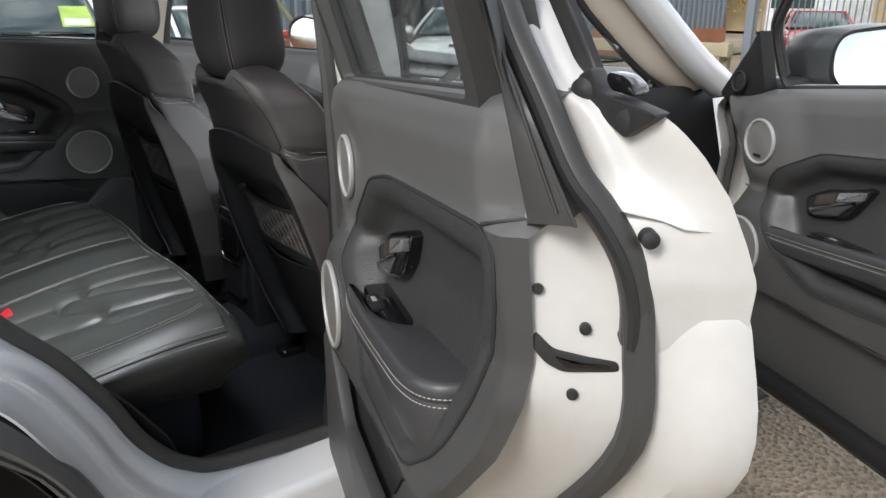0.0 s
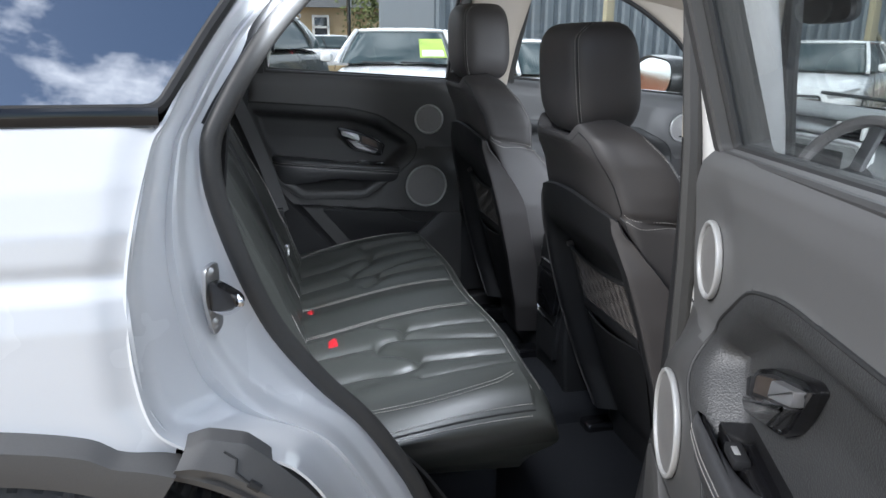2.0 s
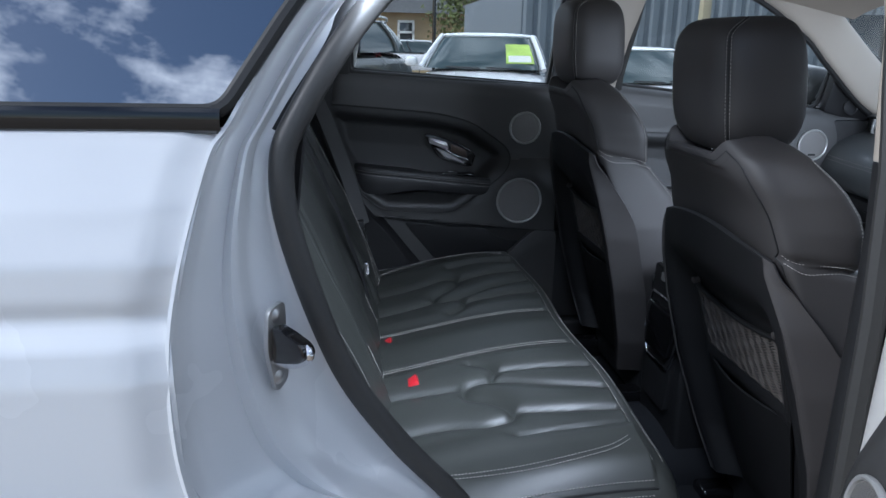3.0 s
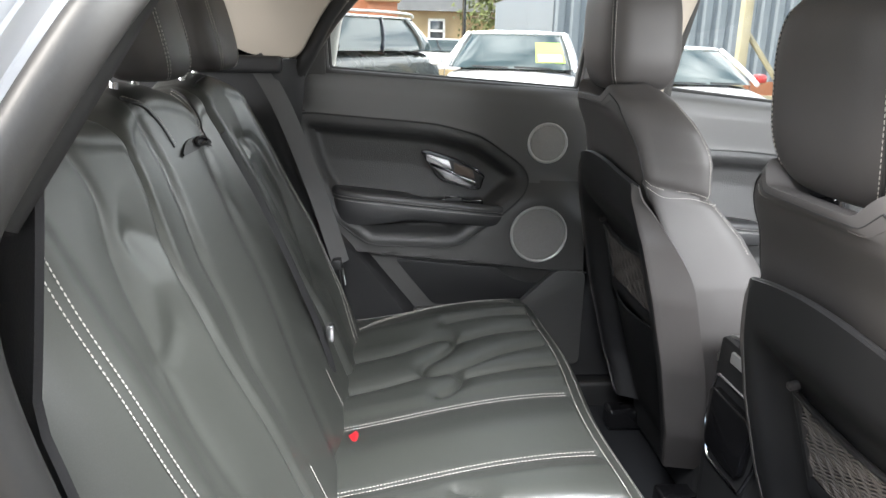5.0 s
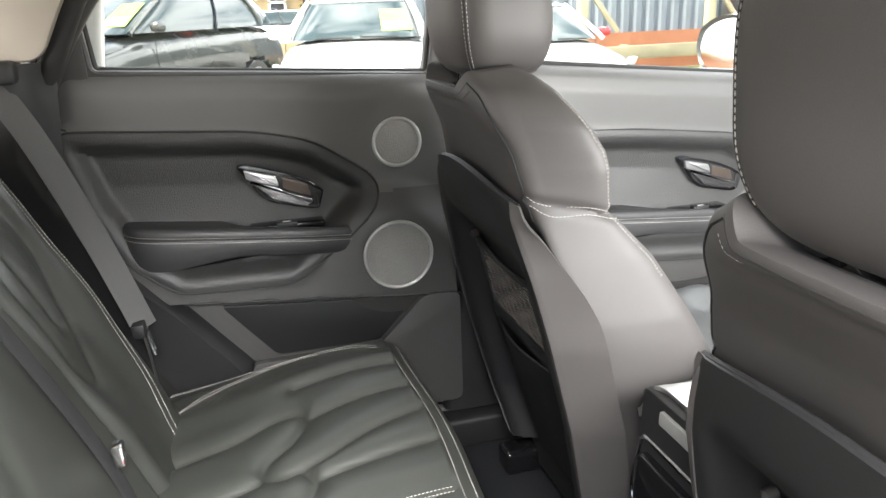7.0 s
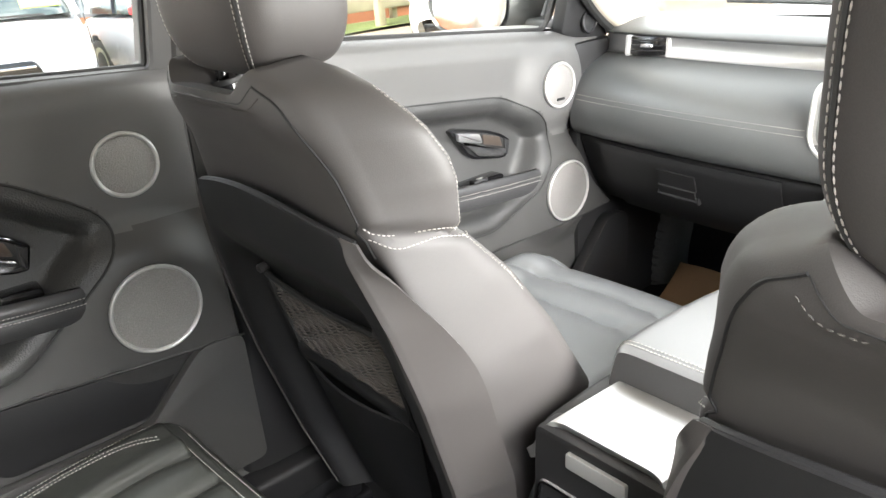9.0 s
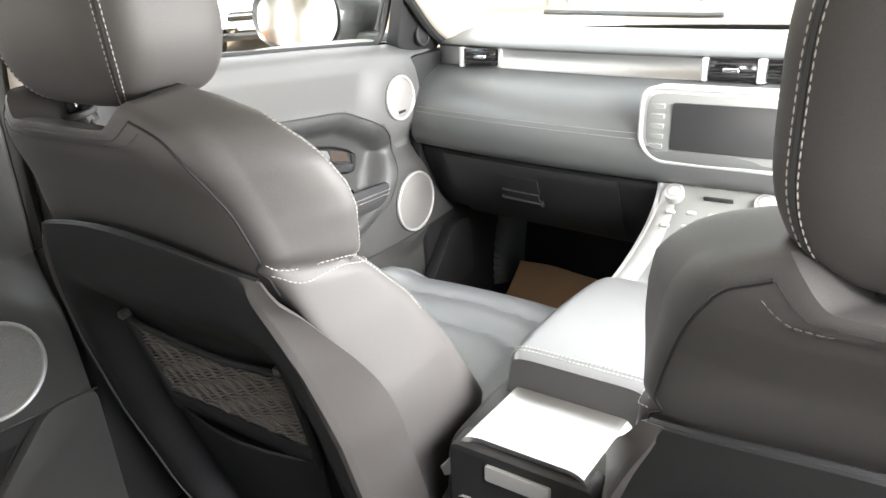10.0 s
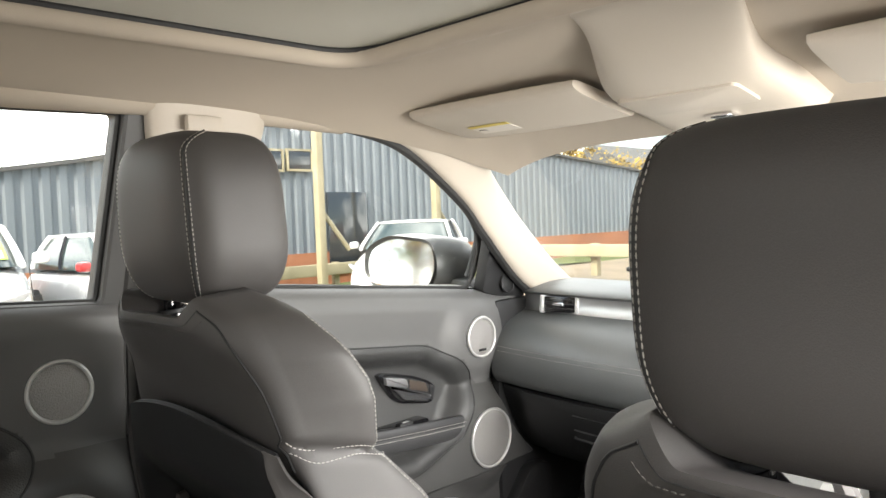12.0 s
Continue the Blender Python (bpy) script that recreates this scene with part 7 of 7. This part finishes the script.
structure("grass_strip", grid(lambda u, v: (-20 + 45 * u, 11.8 + 2.0 * v, land(-20 + 45 * u, 11.0 + 3.5 * v) + 0.03 + 0.03 * math.sin(40 * u + 9 * v)), 60, 8), M_GRASS, "rough grass strip")
lp = thing("lamp_post", (2.9, 21.0, G), "thin dark lamp post on the road side", "lamp post")
part("shaft", tube([(2.9, 21.0, G), (2.9, 21.0, 5.5)], 0.06, 10), M_GLOSSBLACK, lp)

# timber posts with braces beside the shed
for x, hgt in ((7.15, 3.2), (9.9, 3.6), (13.4, 2.6)):
    p = thing("timber_post", (x, 12.4, land(x, 12.4)), "pale weathered timber post on the verge", "post", "timber posts")
    part("shaft", box(x - 0.085, x + 0.085, 12.31, 12.49, land(x, 12.4) - 0.05, hgt, 0.02), M_TIMBER, p)
    part("brace", tube([(x + 0.02, 12.4, 1.55), (x + 0.75, 12.4, 0.65)], 0.05, 6), M_TIMBER, p)

# railings and crash barrier beyond the bonnet
fence = thing("steel_railings", (14.0, 4.8, G), "dark blue steel railings beyond the yard", "railings")
for i in range(22):
    y = 3.5 + i * 0.112
    part("bar", tube([(14.0, y, G), (14.0, y, 1.85)], 0.014, 6), M_CONT, fence)
for z in (0.1, 1.7):
    part("cross_rail", box(13.97, 14.03, 3.4, 6.0, z, z + 0.05, 0.004), M_CONT, fence)
for y in (5.95, 3.45):
    part("gate_post", box(13.92, 14.08, y - 0.08, y + 0.08, G, 2.3, 0.01), M_CONT, fence)
barrier = thing("crash_barrier", (13.5, 8.0, G), "weathered timber crash barrier along the yard edge", "barrier")
part("beam", box(13.4, 13.6, 6.0, 11.5, 0.35, 0.60, 0.03), M_TIMBER, barrier)
for y in (6.2, 8.0, 9.8, 11.3):
    part("post", box(13.6, 13.75, y - 0.08, y + 0.08, G, 0.62, 0.01), M_TIMBER, barrier)
barrier2 = thing("crash_barrier", (9.0, 13.2, G), "weathered timber crash barrier below the shed", "barrier")
part("beam", box(3.0, 13.2, 13.2, 13.35, 0.05, 0.32, 0.03), M_TIMBER, barrier2)
for x in (3.4, 6.2, 8.6, 11.0, 13.0):
    part("post", box(x - 0.07, x + 0.07, 13.35, 13.48, -0.35, 0.34, 0.01), M_TIMBER, barrier2)
hut = thing("timber_hut", (17.5, 2.6, G), "orange-brown timber hut behind the railings", "hut")
part("walls", box(16.5, 18.5, 1.6, 3.6, G, 1.75, 0.02), mat("cedar_boards", (0.34, 0.15, 0.07), 0.8, grain=20, bump=0.4, vary=0.2), hut)
part("roof", box(16.3, 18.7, 1.4, 3.8, 1.75, 1.87, 0.02), M_SLATE, hut)
van = thing("white_van", (27.0, 11.5, G), "white van parked beyond the shed", "van")
part("van_body", box(25.5, 29.5, 10.3, 12.2, 0.2, 2.2, 0.15, 4), M_CARW, van)
for vx in (26.2, 28.7):
    for vy, vs in ((10.34, -1), (12.16, 1)):
        part("tyre", disc((vx, vy, land(vx, vy) + 0.32), (0, vs, 0), 0.325, 0.2, dome=-0.03, seg=28), M_TYRE, van)
part("van_glass", box(25.46, 25.8, 10.5, 12.0, 1.25, 1.95, 0.05, 3), M_CARGLASS, van)

# houses and trees far beyond the yard
structure("far_terrace", box(44, 60, 21.5, 34, G, 2.4, 0), M_STONE, "buff terrace houses in the distance")
structure("far_terrace_roof", prism([(21.0, 2.4), (34.5, 2.4), (27.5, 6.0)], lambda p, q, s: (s, p, q), 43.5, 60.5), M_SLATE, "slate roof of the terrace")
structure("far_depot", box(46, 58, 4, 18, G, 2.2, 0), M_STONE, "pale low building beyond the railings")
structure("far_depot_roof", prism([(3.5, 2.2), (18.5, 2.2), (11, 4.3)], lambda p, q, s: (s, p, q), 45.5, 58.5), M_TIMBER, "tan roof of the low building")
M_BARK = mat("bark", (0.12, 0.09, 0.06), 0.95, grain=30, bump=0.6, vary=0.3)
M_LEAF = mat("autumn_leaves", (0.30, 0.21, 0.05), 0.8, grain=9, bump=0.0, vary=0.5, stain=2.0)
M_LEAFG = mat("green_leaves", (0.10, 0.12, 0.035), 0.8, grain=9, bump=0.0, vary=0.5, stain=2.0)


def tree(x, y, h, spread, leaf, label, seed):
    rnd = random.Random(seed)
    t = thing("tree", (x, y, G), label, "tree", "trees beyond the shed")
    top = Vector((x + rnd.uniform(-0.3, 0.3), y, h * 0.72))
    limbs = []
    trunk = spline([(x, y, G), (x + 0.1, y, h * 0.35), top], 10)
    bm = bmesh.new()
    for i in range(9):
        a = rnd.uniform(0, 6.28)
        st = trunk[4 + i % 5]
        en = st + Vector((math.cos(a) * spread * rnd.uniform(0.5, 0.9), math.sin(a) * spread * rnd.uniform(0.5, 0.9), h * rnd.uniform(0.12, 0.34)))
        limbs.append((st, en))
    part("trunk", join(tube(trunk, 0.16, 8), *[tube([a, a.lerp(b, 0.5) + Vector((0, 0, 0.2)), b], 0.05, 6) for a, b in limbs]), M_BARK, t)
    verts, faces = [], []
    for a, b in limbs + [(trunk[6], top + Vector((0, 0, h * 0.2)))]:
        for _ in range(190):
            c = a.lerp(b, rnd.uniform(0.35, 1.1)) + Vector((rnd.gauss(0, 1), rnd.gauss(0, 1), rnd.gauss(0, 0.8))) * spread * 0.22
            e1 = Vector((rnd.uniform(-1, 1), rnd.uniform(-1, 1), rnd.uniform(-1, 1))).normalized() * rnd.uniform(0.07, 0.16)
            e2 = e1.orthogonal().normalized() * rnd.uniform(0.05, 0.10)
            i = len(verts)
            verts += [c - e1, c + e2, c + e1, c - e2]
            faces.append((i, i + 1, i + 2, i + 3))
    bm = bmesh.new()
    vs = [bm.verts.new(v) for v in verts]
    for f in faces:
        bm.faces.new([vs[i] for i in f])
    part("crown", bm, leaf, t)


tree(30.5, 20.8, 5.6, 2.0, M_LEAF, "autumn tree with yellow leaves behind the shed", 4)
tree(42.0, 24.5, 5.0, 2.2, M_LEAF, "yellowing tree beside distant houses", 9)
tree(6.5, 36.0, 5.5, 2.4, M_LEAFG, "green leafy tree across the road", 12)
tree(-7.5, 7.2, 6.5, 2.6, M_LEAFG, "green tree behind the row of parked cars", 21)
tree(-11.0, 10.2, 7.5, 3.0, M_LEAF, "tall yellowing tree at the end of the yard", 23)
